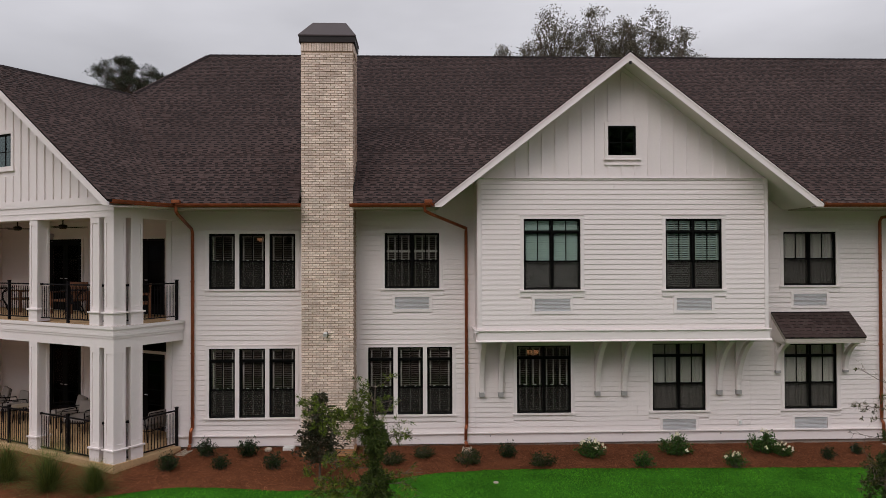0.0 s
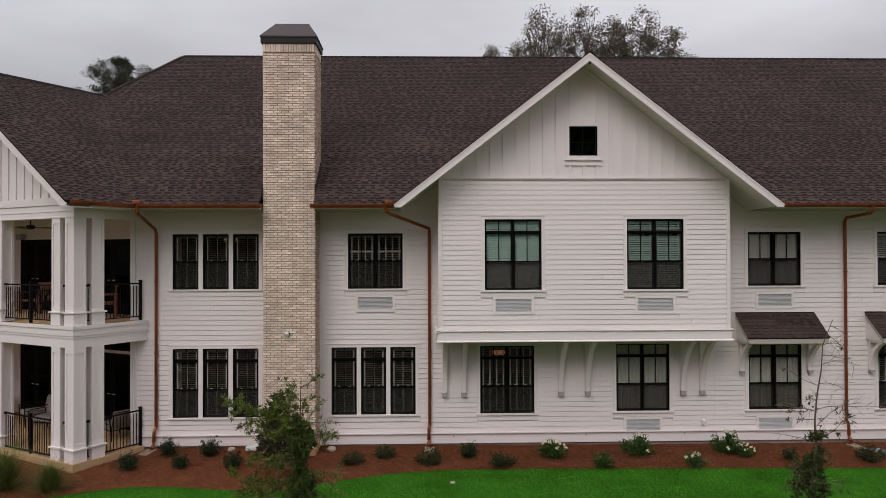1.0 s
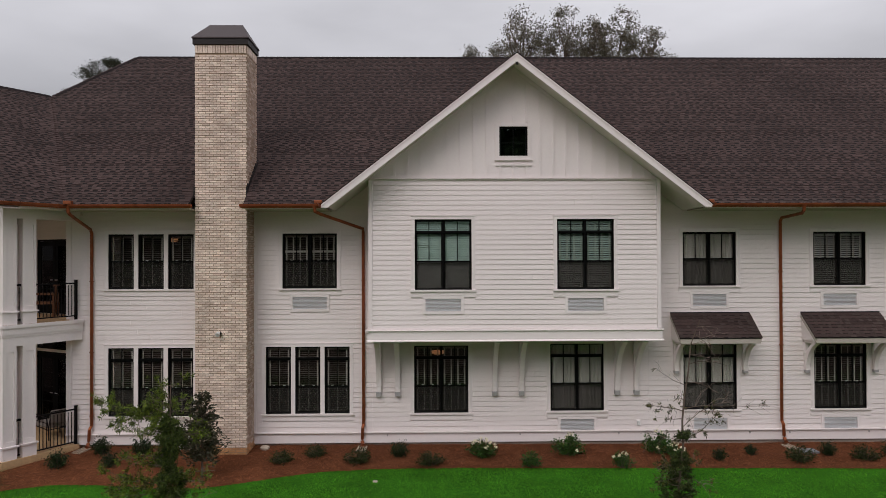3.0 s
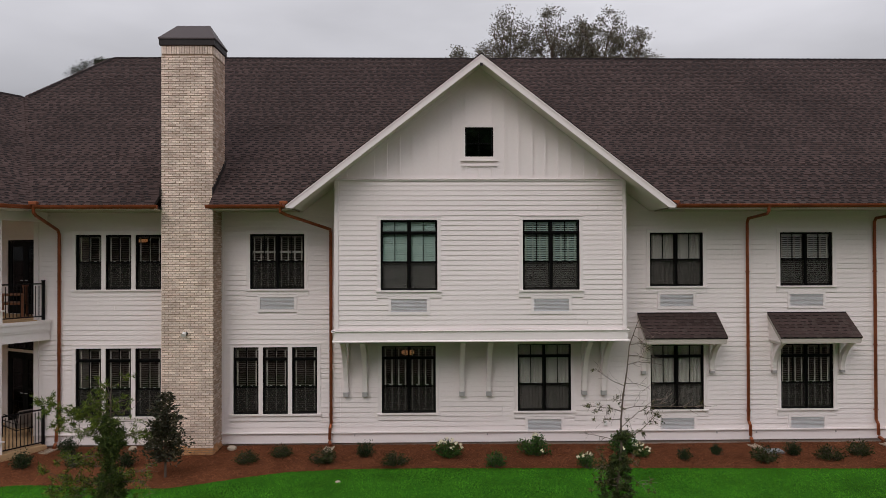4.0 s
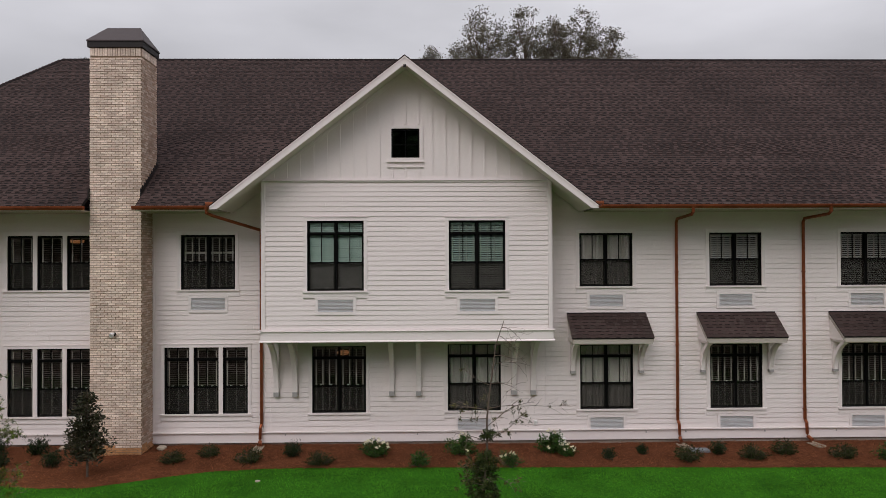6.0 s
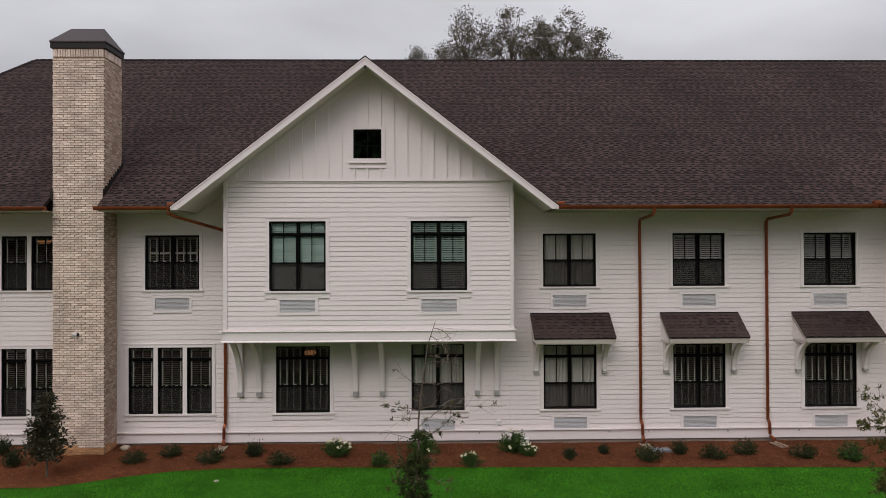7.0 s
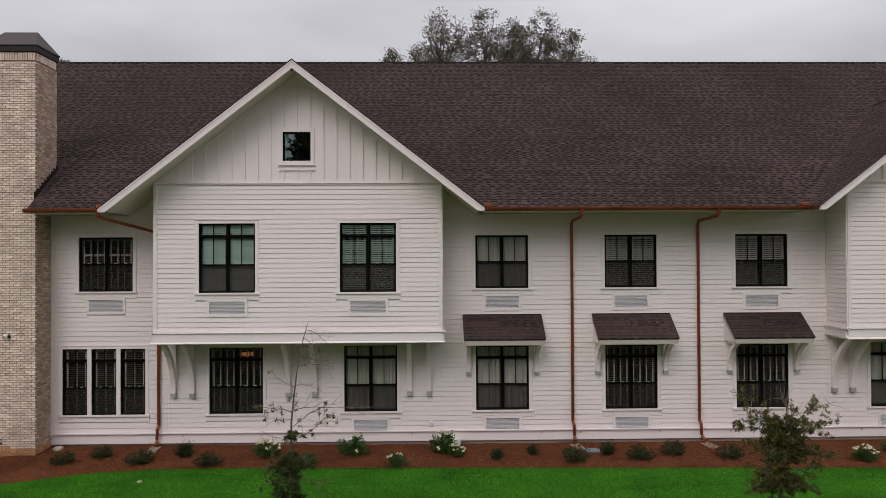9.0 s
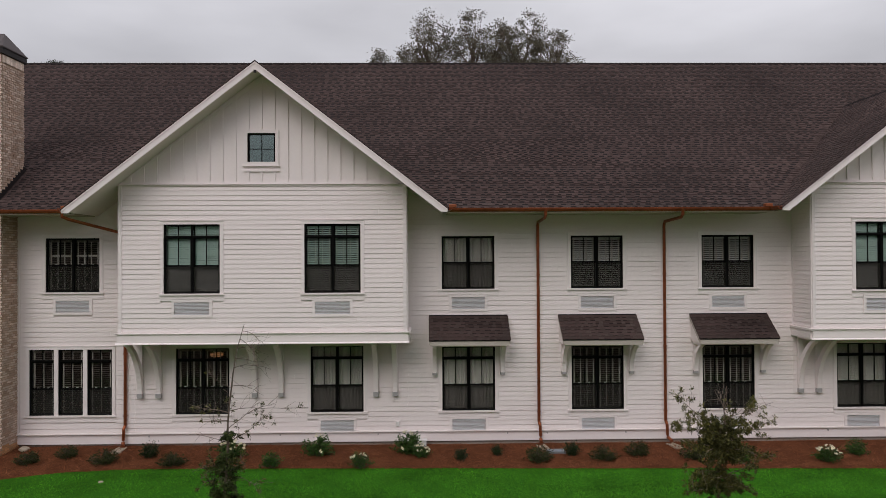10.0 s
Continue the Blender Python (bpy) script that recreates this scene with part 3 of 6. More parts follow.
for x, z in ((-4.38, 6.41), (3.40, 3.09)):
    lamp = thing("ceiling_lamp", pose(x, 22.6, z), "small lit warm ceiling lamp inside a room", "ceiling lamp", "lamps in the rooms")
    bm = bmesh.new()
    tube(bm, ((0, 0, -0.02), (0, 0, 0)), 0.19, 20)
    tube(bm, ((0, 0, -0.579), (0, 0, -0.02)), 0.012, 8)
    part("plate", bm, BRONZE, lamp)
    bm = bmesh.new()
    tube(bm, ((0, 0, -0.68), (0, 0, -0.66), (0, 0, -0.58)), (0.12, 0.18, 0.19), 20)
    part("bowl", bm, LAMP, lamp, "glowing warm bowl")

# ---------------------------------------------------------------- bays
def battens(parent, c, y, z0, apex, pitch, half, gap, hole=None):
    """Upright battens between the foot of a gable and its rakes."""
    x = -math.floor(half / gap) * gap
    unit = mesh_of("batten", boxes((-0.026, 0.026, -0.032, 0.001, 0, 1)))
    unit.materials.append(TRIM)
    while x < half:
        top = apex - pitch * abs(x)
        spans = [(z0, top)]
        if hole and hole[0] < x < hole[1]:
            spans = [(z0, hole[2]), (hole[3], top)]
        for a, b in spans:
            if b - a > 0.05:
                ob = new("batten", unit)
                ob.parent = parent
                ob.location, ob.scale = (c + x, y, a), (1, 1, b - a)
        x += gap


def big_bracket(x, z0, z1, reach, wide, group, label):
    """A curved timber bracket: leg on the wall, swept brace, head block and grey foot."""
    root = thing("bracket", pose(x, WALL_Y - 0.024, z0), label, "bracket", group)
    h = z1 - z0
    part("leg", boxes((-wide / 2, wide / 2, -0.085, 0, 0.12 * h, h)), TRIM, root)
    out, inn = [], []
    t = 0.19 if h > 1 else 0.16
    for i in range(13):
        a = radians(64 * i / 12)
        out.append((-0.10 - (reach - 0.10) * (1 - math.cos(a)) / 0.5616, 0.06 * h + (h * 0.94 - 0.06) * math.sin(a) / 0.8988))
    for i in range(13):
        a = radians(64 * i / 12)
        inn.append((min(-0.004, -0.10 + t - (reach - 0.10) * (1 - math.cos(a)) / 0.5616), 0.06 * h + (h * 0.94 - 0.06) * math.sin(a) / 0.8988 + 0.002))
    bm = bmesh.new()
    v = [[bm.verts.new((sx * (wide / 2 - 0.006), p[0], p[1])) for p in line] for line in (out, inn) for sx in (-1, 1)]
    for i in range(12):
        for p, q in ((v[0], v[1]), (v[1], v[3]), (v[3], v[2]), (v[2], v[0])):
            bm.faces.new((p[i], p[i + 1], q[i + 1], q[i]))
    bm.faces.new((v[0][0], v[1][0], v[3][0], v[2][0]))
    bm.faces.new((v[0][-1], v[1][-1], v[3][-1], v[2][-1]))
    part("brace", bm, TRIM, root)
    part("head", boxes((-wide / 2 - 0.004, wide / 2 + 0.004, -reach, 0.0, h - 0.07, h)), TRIM, root)
    part("foot", boxes((-wide / 2 - 0.002, wide / 2 + 0.002, -0.115, 0, 0, 0.075 * h)), GREY_PAINT, root, "grey end block")
    return root


for n, c in enumerate(BAYS):
    a, b = c - BAY_HALF, c + BAY_HALF
    openings = [(c + w[0], c + w[1], w[2], w[3]) for w in BAY_WINDOWS]
    bm = bmesh.new()
    for x0, x1, z0, z1 in holes(a, b, BAY_Z0, BAY_Z1, openings):
        box(bm, x0, x1, BAY_Y + 0.002, BAY_Y + 0.18, z0, z1)
    wall = solid("wall_bay_%d" % (n + 1), bm, SIDING, "white lapped board siding of the jettied upper bay", "wall", "structure")
    clear = [o for w in BAY_WINDOWS for o in clear_of((c + w[0], c + w[1], w[2], w[3]), True)]
    clad(wall, BAY_Y, a + 0.085, b - 0.085, BAY_Z0 + 0.29, BAY_Z1 - 0.005, 0.1285, clear)
    for x in (a, b - 0.083):
        part("corner_board", boxes((x, x + 0.083, BAY_Y - 0.032, BAY_Y + 0.001, BAY_Z0 + 0.29, BAY_Z1)), TRIM, wall)
    part("band_board", boxes((a - 0.03, b + 0.03, BAY_Y - 0.06, BAY_Y + 0.001, BAY_Z0 + 0.03, BAY_Z0 + 0.235)), TRIM, wall)
    bm = bmesh.new()
    prism(bm, ((BAY_Y + 0.001, BAY_Z0 + 0.236), (BAY_Y - 0.07, BAY_Z0 + 0.236), (BAY_Y - 0.10, BAY_Z0 + 0.262), (BAY_Y - 0.10, BAY_Z0 + 0.275), (BAY_Y + 0.001, BAY_Z0 + 0.288)), a - 0.07, b + 0.07)
    part("band_cap", bm, TRIM, wall)
    bm = bmesh.new()
    prism(bm, ((BAY_Y + 0.001, BAY_Z0 - 0.015), (BAY_Y - 0.10, BAY_Z0 - 0.015), (BAY_Y - 0.10, BAY_Z0 + 0.0), (BAY_Y - 0.065, BAY_Z0 + 0.029), (BAY_Y + 0.001, BAY_Z0 + 0.029)), a - 0.07, b + 0.07)
    part("band_foot", bm, TRIM, wall)
    part("underside", boxes((a, b, BAY_Y + 0.002, WALL_Y - 0.026, BAY_Z0, BAY_Z0 + 0.03)), EAVE_SHADE, wall)
    for side, x, rz in (("west", a, -90), ("east", b, 90)):
        # a side wall of the bay, drawn along its own x
        m = pose(x, BAY_Y + (WALL_Y - BAY_Y if rz < 0 else 0), 0, 0, 0, rz)
        deep = WALL_Y - BAY_Y
        wl_side = solid("wall_bay_%d_%s" % (n + 1, side), boxes((0.0, deep - 0.001, 0.002, 0.12, BAY_Z0 + 0.03, BAY_Z1)), SIDING, "white lapped board side of the jettied upper bay", "wall", "structure", "", m)
        clad(wl_side, 0, 0.06, deep - 0.06, BAY_Z0 + 0.29, BAY_Z1 - 0.005, 0.1285, [])
        part("corner_board", boxes((0, 0.058, -0.028, 0.001, BAY_Z0 + 0.29, BAY_Z1)), TRIM, wl_side)
        part("corner_board", boxes((deep - 0.058, deep, -0.028, 0.001, BAY_Z0 + 0.29, BAY_Z1)), TRIM, wl_side)
        part("band_board", boxes((0.0, deep, -0.06, 0.001, BAY_Z0, BAY_Z0 + 0.235), (0.0, deep + (0.1 if rz < 0 else 0), -0.10, 0.001, BAY_Z0 + 0.236, BAY_Z0 + 0.285)), TRIM, wl_side)
    # the long wall runs up behind the lifted eaves beside the bay
    for x0, x1 in ((c - GABLE_HALF, a), (b, c + GABLE_HALF)):
        solid("wall_eave", boxes((x0, x1, WALL_Y - 0.006, WALL_Y + 0.1, 6.526, 7.35)), SIDING, "white wall under the sloping soffit beside the bay", "wall", "structure")
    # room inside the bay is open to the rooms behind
    solid("floor_bay_%d" % (n + 1), boxes((a + 0.13, b - 0.13, BAY_Y + 0.19, WALL_Y + 0.18, BAY_Z0 + 0.031, BAY_Z0 + 0.3)), ROOM_DIM, "plain floor of the bay", "floor", "structure")
    # gable
    foot = BAY_Z1 + 0.05
    lift = GABLE_Z - 0.15
    edge = (lift - foot) / GABLE_PITCH
    win = (c - 0.40, c + 0.33, 7.80, 8.63)
    bm = bmesh.new()
    prism(bm, ((c - edge, foot), (win[0], foot), (win[0], lift - GABLE_PITCH * abs(win[0] - c))), BAY_Y + 0.002, BAY_Y + 0.12, "y")
    prism(bm, ((win[1], foot), (c + edge, foot), (win[1], lift - GABLE_PITCH * abs(win[1] - c))), BAY_Y + 0.002, BAY_Y + 0.12, "y")
    box(bm, win[0], win[1], BAY_Y + 0.002, BAY_Y + 0.12, foot, win[2])
    prism(bm, ((win[0], win[3]), (win[1], win[3]), (win[1], lift - GABLE_PITCH * abs(win[1] - c)), (c, lift), (win[0], lift - GABLE_PITCH * abs(win[0] - c))), BAY_Y + 0.002, BAY_Y + 0.12, "y")
    gable = solid("wall_gable_%d" % (n + 1), bm, TRIM, "white board-and-batten gable over the bay", "gable", "structure")
    battens(gable, c - 0.035, BAY_Y, foot + 0.06, lift - 0.06, GABLE_PITCH, edge, 0.343, (win[0] - c - 0.12, win[1] - c + 0.15, win[2] - 0.19, win[3] + 0.11))
    bm = bmesh.new()
    prism(bm, ((BAY_Y + 0.001, BAY_Z1 - 0.004), (BAY_Y - 0.04, BAY_Z1 - 0.004), (BAY_Y - 0.04, BAY_Z1 + 0.016), (BAY_Y - 0.07, BAY_Z1 + 0.032), (BAY_Y + 0.001, BAY_Z1 + 0.045)), a - 0.01, b + 0.01)
    part("ledge", bm, TRIM, gable)
    part("foot_board", boxes((a + 0.2, b - 0.2, BAY_Y - 0.026, BAY_Y + 0.001, BAY_Z1 + 0.046, BAY_Z1 + 0.11)), TRIM, gable)
    for s in (-1, 1):
        bm = bmesh.new()
        prism(bm, ((c, lift - 0.01), (c, lift - 0.15), (c + s * (edge - 0.02), foot + 0.0), (c + s * (edge + 0.16), foot + 0.0)), BAY_Y - 0.024, BAY_Y + 0.001, "y")
        part("frieze_board", bm, TRIM, gable)
    wroot = thing("window_gable_%d" % (n + 1), pose((win[0] + win[1]) / 2, BAY_Y, win[2]), "small square black attic window in white casing", "window", "windows of the facade", "structure")
    hw, hh = (win[1] - win[0]) / 2, win[3] - win[2]
    bm = bmesh.new()
    ring(bm, -hw - 0.09, hw + 0.09, -0.02, hh + 0.09, 0.089, -0.036, 0.02)
    part("casing", bm, TRIM, wroot)
    part("sill", boxes((-hw - 0.12, hw + 0.12, -0.055, 0.03, -0.050, -0.021)), TRIM, wroot)
    part("apron", boxes((-hw - 0.10, hw + 0.10, -0.038, 0.02, -0.185, -0.145)), TRIM, wroot)
    bm = bmesh.new()
    ring(bm, -hw, hw, 0, hh, 0.04, 0.0, 0.08)
    part("window_frame", bm, BLACK, wroot)
    part("muntin", boxes((-0.010, 0.010, 0.03, 0.06, 0.041, hh - 0.041)), BLACK, wroot)
    part("muntin", boxes((-hw + 0.041, -0.011, 0.03, 0.06, hh / 2 - 0.010, hh / 2 + 0.010)), BLACK, wroot)
    part("muntin", boxes((0.011, hw - 0.041, 0.03, 0.06, hh / 2 - 0.010, hh / 2 + 0.010)), BLACK, wroot)
    part("pane", boxes((-hw + 0.04, hw - 0.04, 0.043, 0.048, 0.04, hh - 0.04)), GLASS_MIRROR, wroot).visible_shadow = False
    solid("attic_lining", boxes((win[0] - 0.3, win[1] + 0.3, BAY_Y + 0.9, BAY_Y + 0.95, 7.4, 9.0)), ROOF_BASE, "dark felt inside the attic behind its window", "attic lining", "structure")
    # curved brackets under the bay, in pairs
    for dx in (-3.60, -3.09, -0.46, 0.27, 2.88, 3.41):
        big_bracket(c + dx, 1.50, BAY_Z0 - 0.002, 0.98, 0.135, "brackets under the bays", "white curved timber bracket under the jettied bay")

# ---------------------------------------------------------------- roofs
def slab(name, outline, thick, material, label):
    """A roof plane: an outline in space, given some thickness downward."""
    bm = bmesh.new()
    top = [bm.verts.new(p) for p in outline]
    low = [bm.verts.new((p[0], p[1], p[2] - thick)) for p in outline]
    bm.faces.new(top)
    bm.faces.new(low[::-1])
    for i in range(len(outline)):
        j = (i + 1) % len(outline)
        bm.faces.new((top[i], low[i], low[j], top[j]))
    return solid(name, bm, material, label, "roof", "structure")


TAB_MESH = {}


class Shingles:
    """Overlapping shingle tabs, joined into one mesh; each tab is an island."""
    def __init__(self, seed):
        self.v, self.f, self.rng = [], [], random.Random(seed)

    def strip(self, at, along, up, normal, s0, s1, a0, a1):
        """The under-layer of a course, in metre lengths."""
        a = a0
        while a < a1 - 0.01:
            w = min(1.0, a1 - a)
            p, e, i = at + along * a, along * w, len(self.v)
            self.v += [p + up * s0 + normal * 0.009, p + e + up * s0 + normal * 0.009, p + e + up * s1 + normal * 0.005, p + up * s1 + normal * 0.005]
            self.f.append((i, i + 1, i + 2, i + 3))
            a += w

    def row(self, at, along, up, normal, s0, s1, a0, a1, own=None):
        """Laminated tabs with gaps from a0 to a1, on a course that runs from s0 to s1 up the slope; own: a parent whose pieces they are."""
        low = own is not None and own.name.startswith("awning")
        self.strip(at, along, up, normal, s0 + (0.20 if low else 0.55) * (s1 - s0), s1, a0, a1)
        a = a0
        while a < a1 - 0.01:
            if self.rng.random() < 0.86 and a > a0 and a1 - a > 0.3:
                a += self.rng.uniform(0.09, 0.17)
            w = min(self.rng.choice((0.07, 0.09, 0.11, 0.13, 0.16)) * self.rng.uniform(0.85, 1.15), a1 - a)
            h = self.rng.choice((0.010, 0.013, 0.016) if low else (0.013, 0.017, 0.021))
            if own:
                self.tab(at, along, up, normal, s0, s1, a, w, h, own)
                a += w
                continue
            base = at + along * a
            i = len(self.v)
            j = self.rng.uniform(-0.004, 0.004)
            lo, hi = base + up * (s0 + j), base + up * s1
            e = along * (w - 0.003)
            self.v += [lo + normal * h, lo + e + normal * h, hi + e + normal * 0.006, hi + normal * 0.006, lo, lo + e]
            self.f += [(i, i + 1, i + 2, i + 3), (i + 4, i + 5, i + 1, i), (i + 4, i, i + 3), (i + 5, i + 2, i + 1)]
            a += w

    def tab(self, at, along, up, normal, s0, s1, a, w, h, parent):
        """One tab as a piece of its own, on a mesh that all such tabs share."""
        if "tab" not in TAB_MESH:
            bm = bmesh.new()
            prism(bm, ((0, 0), (0, 1), (1, 0.3), (1, 0)), 0, 1)
            TAB_MESH["tab"] = mesh_of("shingle", bm)
            TAB_MESH["tab"].materials.append(SHINGLE_PIECE)
        ob = new("shingle", TAB_MESH["tab"])
        ob.parent = parent
        p = at + along * a + up * s0
        m = Matrix((along, up, normal)).transposed().to_4x4()
        ob.matrix_basis = Matrix.Translation(p) @ m @ Matrix.Diagonal((w - 0.004, s1 - s0, h, 1))

    def made(self, name, parent):
        me = bpy.data.meshes.new(name)
        me.from_pydata([tuple(v) for v in self.v], [], self.f)
        ob = part(name, me, SHINGLE, parent)
        return tagged(ob, kind="stuff")


def caps(parent, p0, p1, half, drop, lift=0.015):
    """Cap shingles bent over a ridge or hip, joined."""
    p0, p1 = Vector(p0), Vector(p1)
    d = p1 - p0
    n = max(1, int(d.length / 0.2))
    side = Vector((d.y, -d.x, 0)).normalized()
    verts, faces = [], []
    for i in range(n):
        a, b = p0 + d * (i / n), p0 + d * ((i + 1.25) / n if i < n - 1 else 1.0)
        k = len(verts)
        for q, up in ((a, lift + 0.008), (b, lift)):
            for s in (-1, 0, 1):
                verts.append(tuple(q + side * half * s + Vector((0, 0, up - (drop * half if s else 0)))))
        for s in (-1, 0, 1):
            verts.append(tuple(a + side * half * s + Vector((0, 0, lift - 0.01 - (drop * half if s else 0)))))
        faces += [(k, k + 1, k + 4, k + 3), (k + 1, k + 2, k + 5, k + 4), (k + 6, k + 7, k + 1, k), (k + 7, k + 8, k + 2, k + 1)]
    me = bpy.data.meshes.new("ridge_caps")
    me.from_pydata(verts, [], faces)
    tagged(part("ridge_caps", me, CAP_SHINGLE, parent), kind="stuff")


def on_main(x, y):
    return (x, y, main_z(y))


v1 = (VALLEY_1[0], VALLEY_1[1])
valley_top = main_y(GABLE_Z)
front = [VALLEY_0, (CH_X0 - 0.02, EAVE_Y), (CH_X0 - 0.02, CH_Y1), (CH_X1 + 0.02, CH_Y1), (CH_X1 + 0.02, EAVE_Y)]
for c in BAYS:
    front += [(c - 0.025 - GABLE_HALF, EAVE_Y), (c - 0.025, valley_top), (c - 0.025 + GABLE_HALF, EAVE_Y)]
front += [(31.4, EAVE_Y), (31.4, RIDGE_Y), HIP_TOP, v1]
roof_front = slab("roof_front", [on_main(*p) for p in front], 0.10, ROOF_BASE, "long dark brown asphalt shingle roof slope")
slab("roof_back", [(-7.4, RIDGE_Y, RIDGE_Z), (31.4, RIDGE_Y, RIDGE_Z), (31.4, 36.3, EAVE_Z), (-12.0, 36.3, EAVE_Z)], 0.10, ROOF_BASE, "rear slope of the dark shingle roof")
slab("roof_hip", [(-7.4, RIDGE_Y, RIDGE_Z), (-12.0, 36.3, EAVE_Z), (-14.2, 33.0, EAVE_Z), (-13.3, 26.0, 7.6), (*v1, W_RIDGE_Z)], 0.10, ROOF_BASE, "hipped end of the dark shingle roof")
roof_end = slab("roof_end", [(31.39, EAVE_Y, EAVE_Z), (31.39, 36.3, EAVE_Z), (31.39, RIDGE_Y, RIDGE_Z - 0.02)], 0.05, SIDING, "white end gable of the long roof")


def main_spans(y):
    left = np.interp(y, (VALLEY_0[1], v1[1], HIP_TOP[1]), (VALLEY_0[0], v1[0], HIP_TOP[0]))
    cuts = [(c - 0.025 - (GABLE_Z - main_z(y)) / GABLE_PITCH, c - 0.025 + (GABLE_Z - main_z(y)) / GABLE_PITCH) for c in BAYS if main_z(y) < GABLE_Z]
    if y < CH_Y1 + 0.05:
        cuts.append((CH_X0 - 0.02, CH_X1 + 0.02))
    spans = [(float(left) - 0.10, 31.4)]
    for c0, c1 in cuts:
        spans = [s for a, b in spans for s in ((a, min(b, c0)), (max(a, c1), b)) if s[1] - s[0] > 0.03]
    return spans


COURSE = 0.127
slope = math.hypot(1, PITCH)
up = Vector((0, 1 / slope, PITCH / slope))
nrm = Vector((0, -PITCH / slope, 1 / slope))
sh = Shingles(3)
total = (RIDGE_Y - EAVE_Y) * slope
for r in range(int(total / COURSE)):
    s0 = r * COURSE - 0.02
    y = EAVE_Y + (s0 + 0.07) / slope
    for a, b in main_spans(y):
        # the lowest courses between the two bays are single pieces
        sh.row(Vector((0, EAVE_Y, EAVE_Z)), Vector((1, 0, 0)), up, nrm, s0, s0 + COURSE + 0.01, a, b, roof_front if r < 7 and 10 < a and b < 20 else None)
sh.made("shingles", roof_front)
caps(roof_front, (HIP_TOP[0], RIDGE_Y, RIDGE_Z), (31.4, RIDGE_Y, RIDGE_Z), 0.10, PITCH, 0.024)
caps(roof_front, (*v1, W_RIDGE_Z), (HIP_TOP[0], RIDGE_Y, RIDGE_Z), 0.11, 0.4, 0.026)


def rake(parent, name, p0, p1, high, thick, y):
    """A sloping white barge board under the edge of a gable roof, from (x, z) p0 up to p1."""
    bm = bmesh.new()
    slope = (p1[1] - p0[1]) / (p1[0] - p0[0])
    cut = 0.075                            # the foot is cut level just under the gutter's rim
    prism(bm, ((p0[0], p0[1]), (p1[0], p1[1]), (p1[0], p1[1] - high), (p0[0] + (high - cut) / slope, p0[1] - cut), (p0[0], p0[1] - cut)), y, y + thick, "y")
    board = part(name, bm, TRIM, parent)
    bm = bmesh.new()
    prism(bm, ((p0[0], p0[1]), (p1[0], p1[1]), (p1[0], p1[1] - 0.045), (p0[0], p0[1] - 0.045)), y - 0.016, y - 0.002, "y")
    part("drip_mould", bm, TRIM, board)
    return board


for n, c in enumerate(b - 0.025 for b in BAYS):
    sg = math.hypot(1, GABLE_PITCH)
    ez = GABLE_Z - GABLE_PITCH * GABLE_HALF
    for s, side in ((-1, "west"), (1, "east")):
        ex = c + s * GABLE_HALF
        roof = slab("roof_gable_%d_%s" % (n + 1, side), [(ex, GABLE_Y + 0.036, ez), (c, GABLE_Y + 0.036, GABLE_Z), (c, valley_top, GABLE_Z), (ex, main_y(ez), ez)], 0.06, ROOF_BASE, "dark shingle slope of the gable over the bay")
        g_up = Vector((-s / sg, 0, GABLE_PITCH / sg))
        g_n = Vector((s * GABLE_PITCH / sg, 0, 1 / sg))
        sh = Shingles(11 + 2 * n + s)
        for r in range(int(GABLE_HALF * sg / COURSE)):
            s0 = r * COURSE - 0.02
            z = ez + (s0 + 0.07) * GABLE_PITCH / sg
            sh.row(Vector((ex, 0, ez)), Vector((0, 1, 0)), g_up, g_n, s0, s0 + COURSE + 0.01, GABLE_Y - 0.03, main_y(z) + 0.10)
        sh.made("shingles", roof)
        rake(roof, "barge_board", (ex, ez - 0.008), (c, GABLE_Z - 0.008), 0.205, 0.035, GABLE_Y)
        # boxed soffit behind the barge board
        bm = bmesh.new()
        lowx = ex - s * 0.13
        lowz = ez + 0.13 * GABLE_PITCH
        prism(bm, ((lowx, lowz - 0.14), (c, GABLE_Z - 0.14), (c, GABLE_Z - 0.165), (lowx, lowz - 0.165)), GABLE_Y + 0.036, WALL_Y - 0.03, "y")
        part("soffit", bm, SOFFIT, roof)
        part("peak_gap", boxes((c - 0.035, c + 0.035, GABLE_Y - 0.004, GABLE_Y + 0.002, GABLE_Z - 0.30, GABLE_Z - 0.225)), FLASHING, roof, "small dark gap at the peak") if s < 0 else None
        caps(roof, (c, GABLE_Y - 0.03, GABLE_Z), (c, valley_top, GABLE_Z), 0.12, GABLE_PITCH) if s < 0 else None

# eaves: flat soffit, fascia and copper gutter
EAVES = ((-6.35, CH_X0 - 0.02), (CH_X1 + 0.02, BAYS[0] - GABLE_HALF + 0.02), (BAYS[0] + GABLE_HALF - 0.02, BAYS[1] - GABLE_HALF + 0.02), (BAYS[1] + GABLE_HALF - 0.02, 31.0))


def gutter_mesh(a, b):
    bm = bmesh.new()
    prism(bm, ((0, 0.095), (0, 0.0), (-0.075, 0.0), (-0.085, 0.025), (-0.115, 0.05), (-0.12, 0.095), (-0.105, 0.098), (-0.102, 0.088), (-0.07, 0.02), (-0.012, 0.012), (-0.012, 0.095)), a, b)
    return bm


